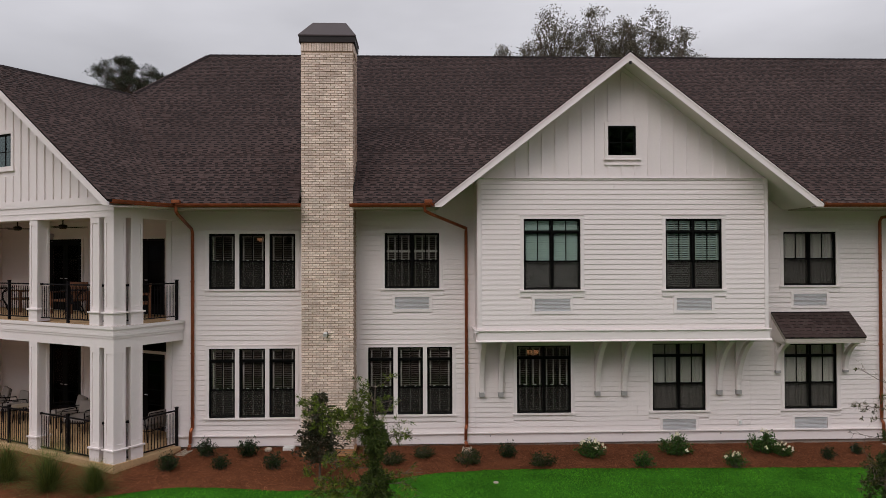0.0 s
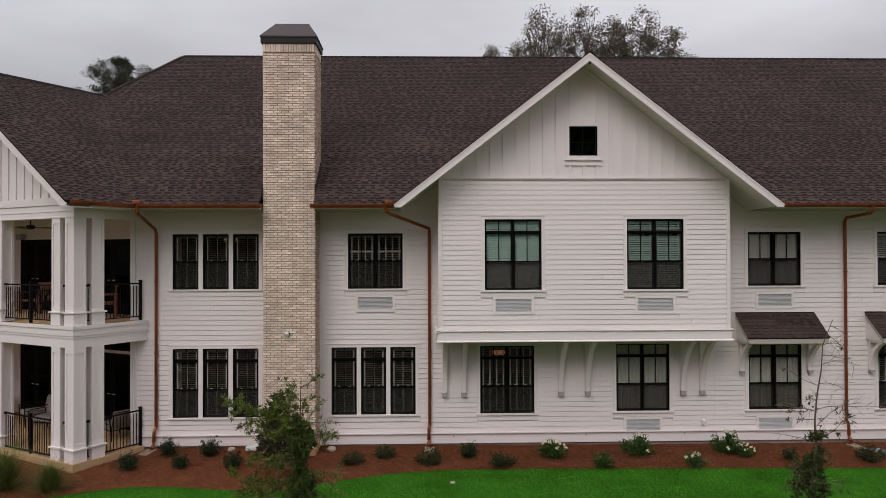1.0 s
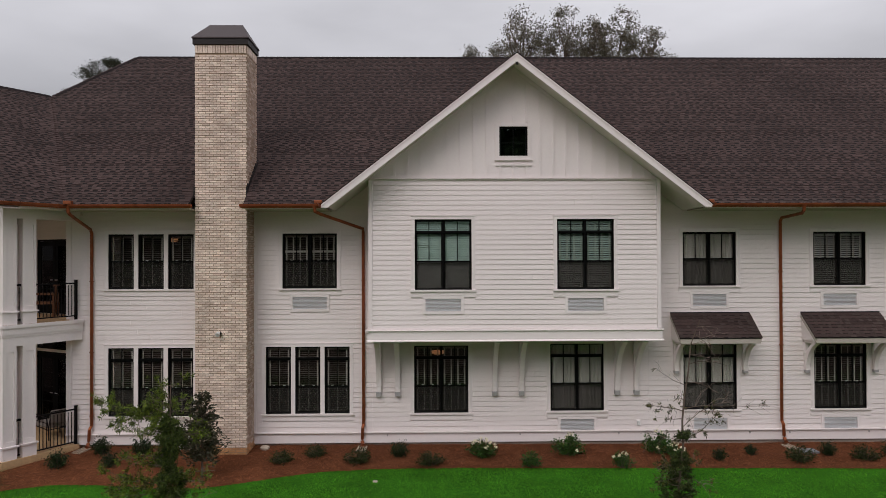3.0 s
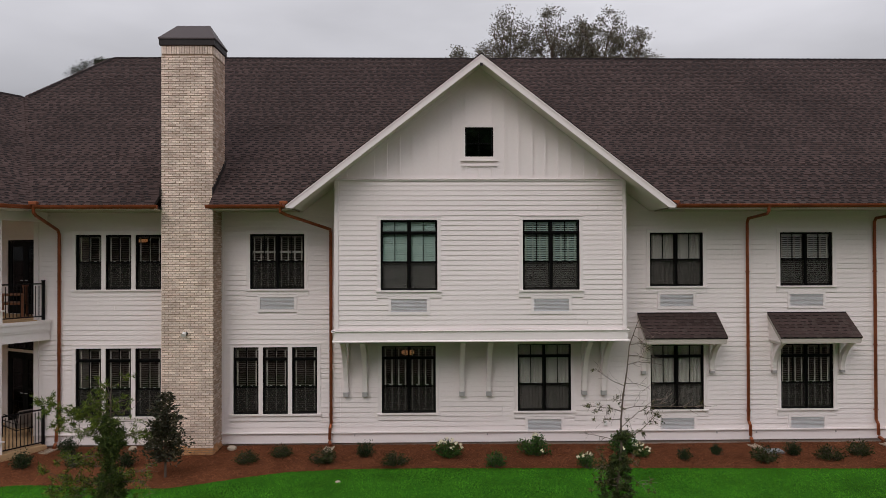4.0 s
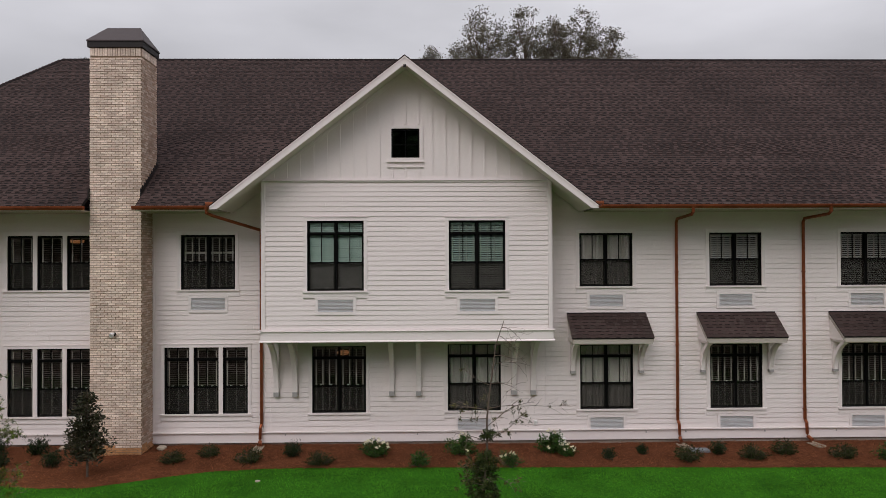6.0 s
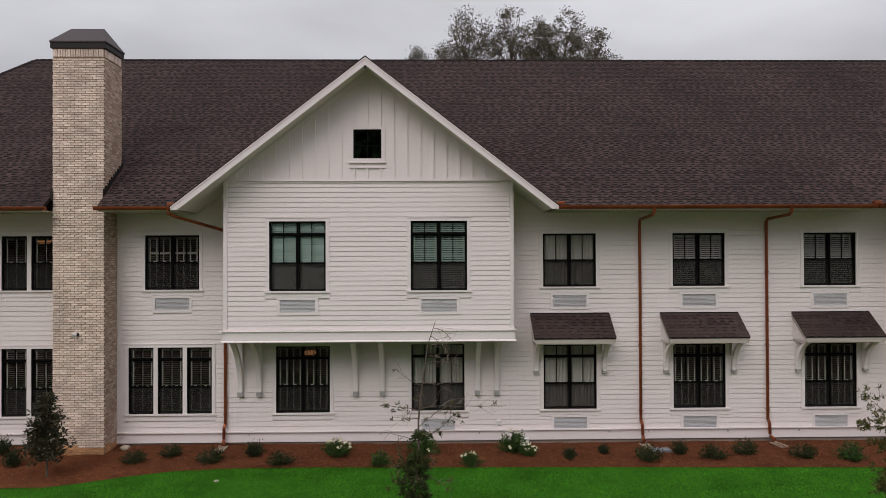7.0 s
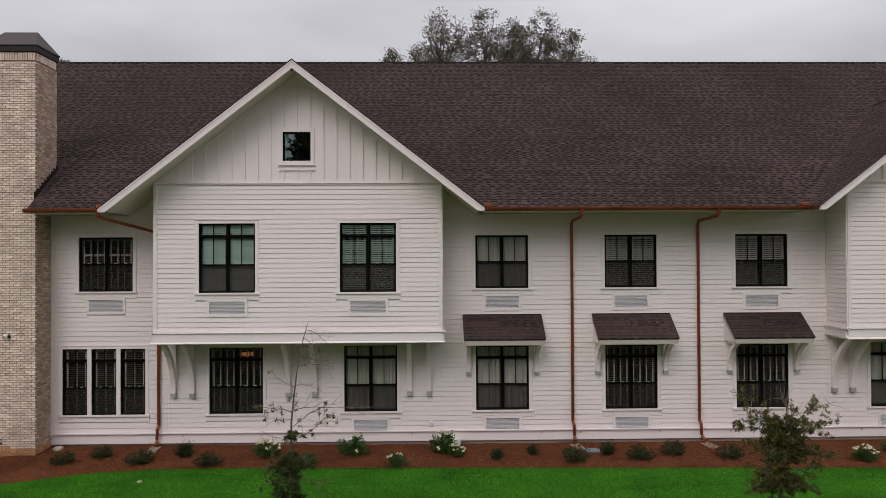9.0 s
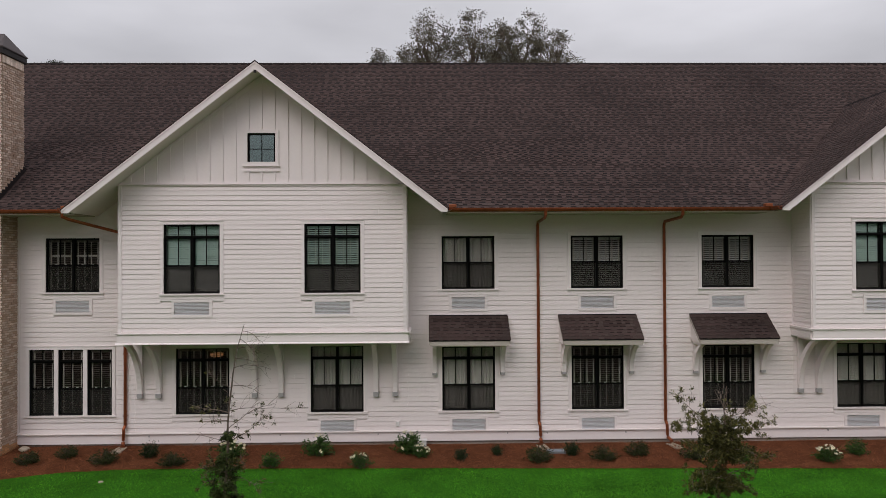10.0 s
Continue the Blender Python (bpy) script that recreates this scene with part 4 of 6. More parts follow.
def gutter(a, b, m, heads):
    root = thing("gutter", m, "copper box gutter along the shingle eave", "gutter", "copper gutters")
    trough = part("trough", gutter_mesh(a, b), COPPER, root)
    for x in heads:
        bm = boxes((x - 0.10, x + 0.10, -0.135, -0.002, 0.100, 0.185))
        soften(bm, 0.008, 1)
        part("corner_box", bm, COPPER_NEW, root, "bright copper corner box")
    for k, x in enumerate(np.arange(a + 0.4, b - 0.2, 0.9)):
        part("strap", boxes((x - 0.012, x + 0.012, -0.124, 0.0, 0.0985, 0.1015)), COPPER, trough)
    return root


for k, (a, b) in enumerate(EAVES):
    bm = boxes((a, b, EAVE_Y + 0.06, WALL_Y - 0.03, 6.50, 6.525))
    eave = solid("eave_soffit_%d" % (k + 1), bm, EAVE_SHADE, "boxed soffit under the long eave, darkened to tan for shade", "soffit", "structure")
    part("fascia", boxes((a, b, EAVE_Y + 0.035, EAVE_Y + 0.059, 6.495, 6.56)), TRIM, eave)
G_Y, G_Z = EAVE_Y + 0.03, 6.525
gutter(-5.98, CH_X0 + 0.06, pose(0, G_Y, G_Z), (-5.97,))
gutter(CH_X1 - 0.06, 0.48, pose(0, G_Y, G_Z), (0.33,))
gutter(10.26, 19.03, pose(0, G_Y, G_Z), (10.36, 18.68))
gutter(28.6, 31.0, pose(0, G_Y, G_Z), ())
for c in BAYS:
    gutter(19.19, 19.70, pose(c - 0.025 + GABLE_HALF, 0, G_Z, 0, 0, 90), ())
    gutter(-19.70, -19.19, pose(c - 0.025 - GABLE_HALF, 0, G_Z, 0, 0, -90), ())


def downspout(points, kick, m=None):
    """A round copper pipe: funnel under the gutter, bends, straight run with straps, shoe at the foot."""
    root = thing("downspout", m or Matrix(), "round copper downspout fixed to the white siding", "downspout", "copper downspouts")
    bm = bmesh.new()
    tube(bm, points, 0.042, 10)
    pipe = part("pipe", bm, COPPER, root)
    p = Vector(points[-1])
    bm = bmesh.new()
    tube(bm, (p, p + Vector((0, -0.015, -0.05)), p + Vector((kick, -0.07, -0.115)), p + Vector((kick * 1.4, -0.12, -0.135))), (0.046, 0.048, 0.046, 0.048), 10)
    part("shoe", bm, COPPER_NEW, root, "brighter copper shoe")
    q = Vector(points[0])
    bm = bmesh.new()
    tube(bm, (q, q + Vector((0, 0, 0.045))), (0.05, 0.062), 10)
    part("outlet", bm, COPPER, root)
    run, foot = Vector(points[-4]), Vector(points[-3])
    for f in (0.25, 0.62, 0.95):
        s = run.lerp(foot, f)
        part("strap", boxes((s.x - 0.046, s.x + 0.046, s.y - 0.0435, s.y + 0.05, s.z - 0.012, s.z + 0.012)), COPPER, pipe)
    return root


def simple_spout(x, top_x, z_in=5.97, z0=0.36, kick=0.0, jog=0.035):
    yw = WALL_Y - 0.075
    return downspout(((top_x, G_Y - 0.07, G_Z - 0.005), (top_x, G_Y - 0.07, G_Z - 0.09), (top_x + 0.12 * (x - top_x), G_Y + 0.03, G_Z - 0.16), (x, yw - 0.08, z_in + 0.06), (x, yw, z_in - 0.04), (x, yw, 0.76), (x + 0.7 * jog, yw - 0.05, 0.66), (x + jog, yw - 0.05, z0)), kick)


simple_spout(-5.93, -5.97, jog=-0.05)
simple_spout(1.36, 0.24, kick=0.02, jog=-0.03)
simple_spout(12.77, 12.80, 6.24)
simple_spout(16.31, 16.42, 6.24, kick=0.06)

# ---------------------------------------------------------------- chimney
chimney = thing("chimney", pose(0, 0, 0.05), "tall whitewashed brick chimney with a brown metal cap", "chimney")
part("core", boxes((CH_X0 + 0.008, CH_X1 - 0.008, CH_Y0 + 0.008, CH_Y1 - 0.008, 0.0, 10.785)), MORTAR, chimney, "recessed mortar joints")
BR_L, BR_H, JOINT = 0.1755, 0.0460, 0.0160
near_mesh = {}


def uneven(rng, amount=0.0035):
    return [tuple(rng.uniform(-amount, amount) for _ in range(3)) for _ in range(8)]


def brick_mesh(w, d, h, kind):
    """A hand-made brick: its corners stand a little out of true; six kinds of each size."""
    key = (round(w, 3), round(d, 3), round(h, 3), kind)
    if key not in near_mesh:
        bm = boxes((-w / 2, w / 2, -d / 2, d / 2, -h / 2, h / 2))
        for v, off in zip(bm.verts, uneven(random.Random(kind))):
            v.co += Vector(off)
        me = mesh_of("brick", bm)
        me.materials.append(BRICK)
        near_mesh[key] = me
    return near_mesh[key]


rng = random.Random(21)
far = {"whitewashed": [], "thin": [], "raw": []}
faces_of = (("front", CH_X0, CH_X1), ("east", CH_Y0, CH_Y1), ("west", CH_Y0, CH_Y1))
rows = int(10.50 / (BR_H + JOINT))
for r in range(rows):
    z = 0.04 + r * (BR_H + JOINT) + BR_H / 2
    for side, a, b in faces_of:
        start = a + (0 if (r + (side != "front")) % 2 else -(BR_L + JOINT) / 2)
        while start < b - 0.02:
            p, q = max(a, start), min(b, start + BR_L)
            start += BR_L + JOINT
            if q - p < 0.03:
                continue
            out = rng.uniform(-0.006, 0.010)
            if side == "front":
                c, d = ((p + q) / 2, CH_Y0 + 0.02 - out, z), (q - p, 0.05, BR_H)
            elif side == "east":
                c, d = (CH_X1 - 0.02 + out, (p + q) / 2, z), (0.05, q - p, BR_H)
            else:
                c, d = (CH_X0 + 0.02 - out, (p + q) / 2, z), (0.05, q - p, BR_H)
            if side != "front":
                # the corner bricks of the front already fill the first five centimetres
                if p < CH_Y0 + 0.05:
                    if q < CH_Y0 + 0.07:
                        continue
                    c = (c[0], (CH_Y0 + 0.05 + q) / 2, z)
                    d = (0.05, q - CH_Y0 - 0.05, BR_H)
            if side == "front" and 4.4 < z < 6.6:
                ob = new("brick", brick_mesh(*d, rng.randrange(6)))
                ob.parent, ob.location = chimney, c
            else:
                # the "thin" list takes the darker bricks of the east face
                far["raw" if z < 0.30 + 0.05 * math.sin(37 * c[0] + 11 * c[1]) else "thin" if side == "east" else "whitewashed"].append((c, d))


def joined(name, parts, material, parent):
    verts, faces = [], []
    for (x, y, z), (w, d, h) in parts:
        k = len(verts)
        w, d, h = w / 2, d / 2, h / 2
        corners = ((-w, -d, -h), (w, -d, -h), (w, d, -h), (-w, d, -h), (-w, -d, h), (w, -d, h), (w, d, h), (-w, d, h))
        verts += [(x + p[0] + o[0], y + p[1] + o[1], z + p[2] + o[2]) for p, o in zip(corners, uneven(rng))]
        faces += [tuple(k + i for i in f) for f in ((3, 2, 1, 0), (4, 5, 6, 7), (0, 1, 5, 4), (1, 2, 6, 5), (2, 3, 7, 6), (3, 0, 4, 7))]
    me = bpy.data.meshes.new(name)
    me.from_pydata(verts, [], faces)
    return tagged(part(name, me, material, parent), kind="stuff")


joined("far_bricks", far["whitewashed"], BRICK_JOINED, chimney)
joined("side_bricks", far["thin"], BRICK_EAST, chimney)
joined("base_bricks", far["raw"], BRICK_RAW, chimney)
soldier = []
for k in range(int((CH_X1 - CH_X0) / 0.0665)):
    soldier.append(((CH_X0 + 0.033 + k * 0.0665, CH_Y0 + 0.010, 10.65), (0.052, 0.05, 0.20)))
for k in range(int((CH_Y1 - CH_Y0) / 0.0665)):
    soldier.append(((CH_X1 - 0.010, CH_Y0 + 0.07 + k * 0.0645, 10.65), (0.05, 0.0505, 0.20)))
    soldier.append(((CH_X0 + 0.010, CH_Y0 + 0.07 + k * 0.0645, 10.65), (0.05, 0.0505, 0.20)))
joined("soldier_bricks", soldier, BRICK_JOINED, chimney)
bm = bmesh.new()
cx, cy, hx, hy = (CH_X0 + CH_X1) / 2, (CH_Y0 + CH_Y1) / 2, (CH_X1 - CH_X0) / 2, (CH_Y1 - CH_Y0) / 2
box(bm, cx - hx - 0.05, cx + hx + 0.05, cy - hy - 0.05, cy + hy + 0.05, 10.775, 10.945)
part("cap_skirt", bm, FLASHING, chimney, "black metal skirt")
bm = bmesh.new()
ringed = []
for gx, gy, z in ((0.07, 0.07, 10.925), (0.07, 0.07, 10.955), (-0.23, -hy + 0.012, 11.45)):
    ringed.append([bm.verts.new((cx + sx * (hx + gx), cy + sy * (hy + gy), z)) for sx, sy in ((-1, -1), (1, -1), (1, 1), (-1, 1))])
for p, q in zip(ringed, ringed[1:]):
    for i in range(4):
        bm.faces.new((p[i], p[(i + 1) % 4], q[(i + 1) % 4], q[i]))
bm.faces.new(ringed[0][::-1])
bm.faces.new(ringed[-1])
part("cap", bm, BROWN_METAL, chimney, "brown hipped sheet metal cap")
for x0, x1 in ((CH_X1 + 0.002, CH_X1 + 0.02), (CH_X0 - 0.02, CH_X0 - 0.002)):
    for k in range(10):
        y = CH_Y0 - 0.10 + 0.128 * k
        part("step_flashing", boxes((x0, x1, y, y + 0.128, main_z(y) - 0.12, main_z(y) + 0.17)), FLASHING, chimney, "dark stepped flashing against the roof")
flood = thing("flood_light", pose(-2.29, CH_Y0 - 0.015, 3.30), "small grey wall lamp fixed to the brick chimney", "wall lamp")
bm = bmesh.new()
tube(bm, ((0, 0.015, 0), (0, -0.03, 0)), 0.045, 12)
part("base", bm, BRONZE, flood)
bm = bmesh.new()
tube(bm, ((-0.01, -0.03, 0.0), (-0.01, -0.06, 0.02), (-0.02, -0.10, 0.01), (-0.03, -0.16, -0.03)), (0.018, 0.03, 0.05, 0.062), 12)
part("head", bm, PLASTIC, flood, "pale lamp head tilted down")

# ---------------------------------------------------------------- awnings
def awning(x):
    root = thing("awning", pose(x, WALL_Y - 0.022, 2.97), "small dark shingle awning over the window, cream fascia toned down for shade", "awning", "awnings over the lower windows")
    hw, top, reach, low = 1.09, 0.745, 0.80, 0.14
    sl = math.hypot(reach, top - low)
    bm = bmesh.new()
    prism(bm, ((0, top), (-reach, low), (-reach, low - 0.03), (0, top - 0.035)), -hw, hw)
    deck = part("deck", bm, ROOF_BASE, root)
    u = Vector((0, reach / sl, (top - low) / sl))
    nv = Vector((0, -(top - low) / sl, reach / sl))
    sh = Shingles(int(100 + x))
    for r in range(int(sl / 0.122)):
        s0 = r * 0.122 - 0.015
        sh.row(Vector((0, -reach, low)), Vector((1, 0, 0)), u, nv, s0, s0 + 0.132, -hw - 0.012, hw + 0.012, root)
    sh.made("shingles", root)
    part("flashing", boxes((-hw, hw, -0.03, 0.0, top - 0.01, top + 0.014)), FLASHING, root)
    part("fascia", boxes((-hw + 0.03, hw - 0.03, -reach + 0.012, -reach + 0.045, -0.018, low - 0.028)), AWNING_SHADED, root)
    for s in (-1, 1):
        bm = bmesh.new()
        e0, e1 = sorted((s * (hw - 0.03), s * (hw - 0.06)))
        prism(bm, ((0, 0.0), (-reach + 0.046, 0.0), (-reach + 0.046, low - 0.04), (0, top - 0.05)), e0, e1)
        part("cheek", bm, TRIM, root)
        bm = bmesh.new()
        e0, e1 = sorted((s * (hw - 0.029), s * (hw - 0.004)))
        prism(bm, ((-reach + 0.03, low - 0.03), (-reach + 0.03, low - 0.125), (0, top - 0.155), (0, top - 0.045)), e0, e1)
        part("barge_board", bm, AWNING_SHADED, root)
    part("soffit", boxes((-hw + 0.062, hw - 0.062, -reach + 0.047, 0.0, 0.012, 0.03)), SOFFIT, root)
    for s in (-1, 1):
        big_bracket(x + s * 0.945, 2.07, 2.968, 0.62, 0.12, "brackets under the awnings", "small white curved bracket under the awning")


for x in (10.82, 14.42, 18.11):
    awning(x)

# ---------------------------------------------------------------- porch wing
W_LEFT = -9.6
UP_FLOOR, LOW_FLOOR = 3.62, 0.29
solid("porch_slab", boxes((W_LEFT, 0.06, -0.06, 2.0, -0.2, LOW_FLOOR - 0.001), (W_LEFT, -0.5, 2.0, 3.0, -0.2, LOW_FLOOR - 0.001)), SLAB, "tan concrete slab of the lower porch", "porch floor", "structure", "", WING)
band = solid("porch_band", boxes((W_LEFT, 0.0, 0.0, 0.3, 3.08, UP_FLOOR - 0.06), (-0.3, 0.0, 0.3, 2.12, 3.08, UP_FLOOR - 0.06)), TRIM, "white board band between the two porch storeys", "porch band", "structure", "", WING)
for z0, z1, out in ((3.535, UP_FLOOR - 0.004, 0.065), (3.372, 3.534, 0.036), (3.312, 3.371, 0.018)):
    part("moulding", boxes((W_LEFT, out, -out, 0.002, z0, z1), (-0.002, out, 0.002, 2.12, z0, z1)), TRIM, band)
solid("porch_floor_upper", boxes((W_LEFT, -0.31, 0.31, 3.0, 3.45, UP_FLOOR - 0.005)), SLAB, "tan floor of the upper porch", "porch floor", "structure", "", WING)
solid("porch_ceiling_lower", boxes((W_LEFT, -0.31, 0.31, 3.0, 3.12, 3.16)), SOFFIT, "white ceiling of the lower porch", "ceiling", "structure", "", WING)
solid("porch_ceiling_upper", boxes((W_LEFT, -0.02, 0.30, 3.0, 6.40, 6.45)), SOFFIT, "white ceiling of the upper porch", "ceiling", "structure", "", WING)
beam = solid("porch_beam", boxes((W_LEFT, 0.0, 0.0, 0.3, 6.26, 6.62), (-0.3, 0.0, 0.3, 2.05, 6.26, 6.62)), TRIM, "white boxed beam over the upper porch", "beam", "structure", "", WING)
for z0, z1, out in ((6.585, 6.62, 0.03), (6.42, 6.44, 0.015), (6.262, 6.29, 0.015)):
    part("moulding", boxes((W_LEFT, out, -out, 0.002, z0, z1), (-0.002, out, 0.002, 2.05, z0, z1)), TRIM, beam)


def porch_door(x0, x1, z0, high, n):
    """Black glazed double door with a transom light, in white casing."""
    root = thing("door_%d" % n, WING @ pose((x0 + x1) / 2, 2.98, z0), "closed black glazed double door onto the porch", "door", "porch doors", "structure")
    w, h = (x1 - x0) / 2, high
    bm = bmesh.new()
    box(bm, -w - 0.075, -w, -0.03, 0.02, 0, h)
    box(bm, w, w + 0.075, -0.03, 0.02, 0, h)
    box(bm, -w - 0.075, w + 0.075, -0.035, 0.02, h, h + 0.08)
    part("casing", bm, TRIM, root)
    bm = bmesh.new()
    box(bm, -w, -w + 0.05, -0.01, 0.03, 0, h)
    box(bm, w - 0.05, w, -0.01, 0.03, 0, h)
    box(bm, -w + 0.05, w - 0.05, -0.01, 0.03, h - 0.05, h)
    part("door_frame", bm, DOOR_BLACK, root)
    for s in (-1, 1):
        a, b = sorted((s * 0.004, s * (w - 0.055)))
        leaf = part("door_leaf", boxes((a, a + 0.12, 0.0, 0.025, 0.01, h - 0.055), (b - 0.12, b, 0.0, 0.025, 0.01, h - 0.055), (a + 0.12, b - 0.12, 0.0, 0.025, 0.01, 0.3), (a + 0.12, b - 0.12, 0.0, 0.025, h - 0.2, h - 0.055)), DOOR_BLACK, root)
        part("pane", boxes((a + 0.12, b - 0.12, 0.010, 0.014, 0.3, h - 0.2)), GLASS_DOOR, leaf).visible_shadow = False
        for k in range(1, 4):
            z = 0.3 + (h - 0.5) * k / 4
            part("muntin", boxes((a + 0.121, b - 0.121, 0.004, 0.020, z - 0.012, z + 0.012)), DOOR_BLACK, leaf)
        bm = bmesh.new()
        tube(bm, ((s * 0.06, -0.05, 1.0), (s * 0.17, -0.05, 1.0)), 0.012, 8)
        part("door_handle", bm, LOUVRE, leaf, "steel lever handle")
    if n == 4:
        part("transom_frame", boxes((-w, w, -0.01, 0.02, h + 0.081, h + 0.12), (-w, -w + 0.05, -0.01, 0.02, h + 0.121, h + 0.60), (w - 0.05, w, -0.01, 0.02, h + 0.121, h + 0.60), (-0.025, 0.025, -0.01, 0.02, h + 0.121, h + 0.60)), DOOR_BLACK, root)
        part("transom_pane", boxes((-w + 0.05, -0.026, 0.003, 0.007, h + 0.121, h + 0.60), (0.026, w - 0.05, 0.003, 0.007, h + 0.121, h + 0.60)), GLASS_DOOR, root).visible_shadow = False
    return root


DOORS = (((-7.04, -5.40), UP_FLOOR, 2.24), ((-3.40, -1.66), UP_FLOOR, 2.20), ((-7.04, -5.40), LOW_FLOOR, 2.45), ((-3.40, -1.66), LOW_FLOOR, 2.20))
door_holes = [(x[0], x[1], z, z + h) for x, z, h in DOORS]
door_holes.append((-3.40, -1.66, LOW_FLOOR + 2.28, LOW_FLOOR + 2.80))
bm = bmesh.new()
for x0, x1, z0, z1 in holes(W_LEFT, -0.3, 0.0, 6.6, door_holes):
    box(bm, x0, x1, 3.002, 3.15, z0, z1)
wall = solid("wall_porch", bm, SIDING, "white lapped board wall at the back of the porch", "wall", "structure", "", WING)
door_clear = [(o[0] - 0.075, o[1] + 0.075, o[2], o[3] + 0.08) for o in door_holes]
clad(wall, 3.0, W_LEFT, -0.3, LOW_FLOOR + 0.02, 3.12, 0.16, door_clear)
clad(wall, 3.0, W_LEFT, -0.3, UP_FLOOR + 0.02, 6.38, 0.16, door_clear)
solid("wall_wing_inner", boxes((W_LEFT, -0.3, 4.5, 4.6, 0.0, 6.6), (W_LEFT, -0.3, 3.15, 4.5, 6.5, 6.6), (W_LEFT, -0.3, 3.15, 4.5, 3.3, 3.4), (-0.4, -0.3, 3.15, 4.5, 0.0, 3.3), (-0.4, -0.3, 3.15, 4.5, 3.4, 6.5)), ROOM_DIM, "plain dim wall inside the wing", "wall", "structure", "", WING)
solid("wall_wing_west", boxes((W_LEFT - 0.2, W_LEFT, 0.0, 9.0, -0.3, 6.6)), SIDING, "plain white west wall of the wing", "wall", "structure", "", WING)
# the end of the long wall, turned back to the porch
solid("wall_return", boxes((-0.12, 0.0, 2.30, 3.3, 0.0, 6.6)), SIDING, "short white wall between porch and long facade", "wall", "structure", "", WING)
for n, (x, z, h) in enumerate(DOORS):
    porch_door(x[0], x[1], z, h, n + 1)


def column(h):
    """A square boxed column: core, raised panel frames, plinth with its moulding, and a necking."""
    root = thing("porch_column", Matrix(), "white square panelled porch column with a plinth", "column", "porch columns")
    s = 0.17
    part("shaft", boxes((-s + 0.022, s - 0.022, -s + 0.022, s - 0.022, 0.3, h)), TRIM, root)
    bm = bmesh.new()
    e = 0.065
    for sx, sy in ((-1, -1), (1, -1), (1, 1), (-1, 1)):
        x0, x1 = sorted((sx * s, sx * (s - e)))
        y0, y1 = sorted((sy * s, sy * (s - e)))
        box(bm, x0, x1, y0, y1, 0.4505, h - 0.1395)
    box(bm, -s, s, -s, s, h - 0.139, h)
    box(bm, -s, s, -s, s, 0.3, 0.45)
    part("panel_frame", bm, TRIM, root)
    plinth = part("plinth", boxes((-s - 0.012, s + 0.012, -s - 0.012, s + 0.012, 0, 0.298)), TRIM, root)
    bm = bmesh.new()
    prism(bm, ((-s - 0.05, -s - 0.05), (s + 0.05, -s - 0.05), (s + 0.05, s + 0.05), (-s - 0.05, s + 0.05)), 0.299, 0.335, "z")
    part("plinth_cap", bm, TRIM, plinth)
    return root


lower, upper = column(3.08 - LOW_FLOOR), column(6.26 - UP_FLOOR)
SPOTS = ((-3.17, 0.17), (-0.70, 0.17), (-0.17, 0.17), (-0.17, 0.67), (-6.4, 0.17), (-8.9, 0.17), (-9.43, 0.17))
for x, y in SPOTS[1:]:
    copy_thing(lower, WING @ pose(x, y, LOW_FLOOR))
    copy_thing(upper, WING @ pose(x, y, UP_FLOOR))
lower.matrix_basis = WING @ pose(*SPOTS[0], LOW_FLOOR)
upper.matrix_basis = WING @ pose(*SPOTS[0], UP_FLOOR)

BALUSTER = mesh_of("baluster", boxes((-0.008, 0.008, -0.008, 0.008, 0, 0.80)))
POST = mesh_of("post", boxes((-0.03, 0.03, -0.03, 0.03, 0, 1.04)))
POST_CAP = mesh_of("post_cap", boxes((-0.038, 0.038, -0.038, 0.038, 1.041, 1.066)))
for me in (BALUSTER, POST, POST_CAP):
    me.materials.append(IRON)


def railing(p0, p1, z, posts=()):
    """A black metal railing between two points of the wing's plan: rails, single balusters, square posts."""
    (x0, y0), (x1, y1) = p0, p1
    n = math.hypot(x1 - x0, y1 - y0)
    root = thing("railing", WING @ pose(x0, y0, z, 0, 0, math.degrees(math.atan2(y1 - y0, x1 - x0))), "black metal railing between white porch columns", "railing", "porch railings")
    part("top_rail", boxes((0, n, -0.02, 0.02, 0.955, 0.99)), IRON, root)
    part("bottom_rail", boxes((0, n, -0.016, 0.016, 0.085, 0.115)), IRON, root)
    k = max(2, int(n / 0.096))
    for i in range(k):
        x = (i + 0.5) * n / k
        if any(abs(x - p) < 0.05 for p in posts):
            continue
        ob = new("baluster", BALUSTER)
        ob.parent, ob.location = root, (x, 0, 0.12)
    for p in posts:
        ob = new("post", POST)
        ob.parent, ob.location = root, (p, 0, 0)
        new("post_cap", POST_CAP).parent = ob
    for x in (0.03, n - 0.03):
        part("bracket", boxes((x - 0.03, x + 0.03, -0.026, 0.026, 0.94, 1.0)), IRON, root)
    return root


for z in (LOW_FLOOR - 0.04, UP_FLOOR):
    railing((-3.0, 0.10), (-0.87, 0.10), z, (1.12,))
    railing((-6.23, 0.10), (-3.34, 0.10), z, (1.84,))
    railing((-0.53, 0.10), (-0.34, 0.10), z)
    railing((-0.10, 0.34), (-0.10, 0.50), z)
    railing((-0.10, 0.84), (-0.10, 2.03), z, (1.16,))

# wing gable and roof
w_top = W_RIDGE_Z - 0.13
w_edge = (w_top - 6.72) / W_PITCH
wwin = (-5.55, -4.12, 7.66, 8.62)
bm = bmesh.new()
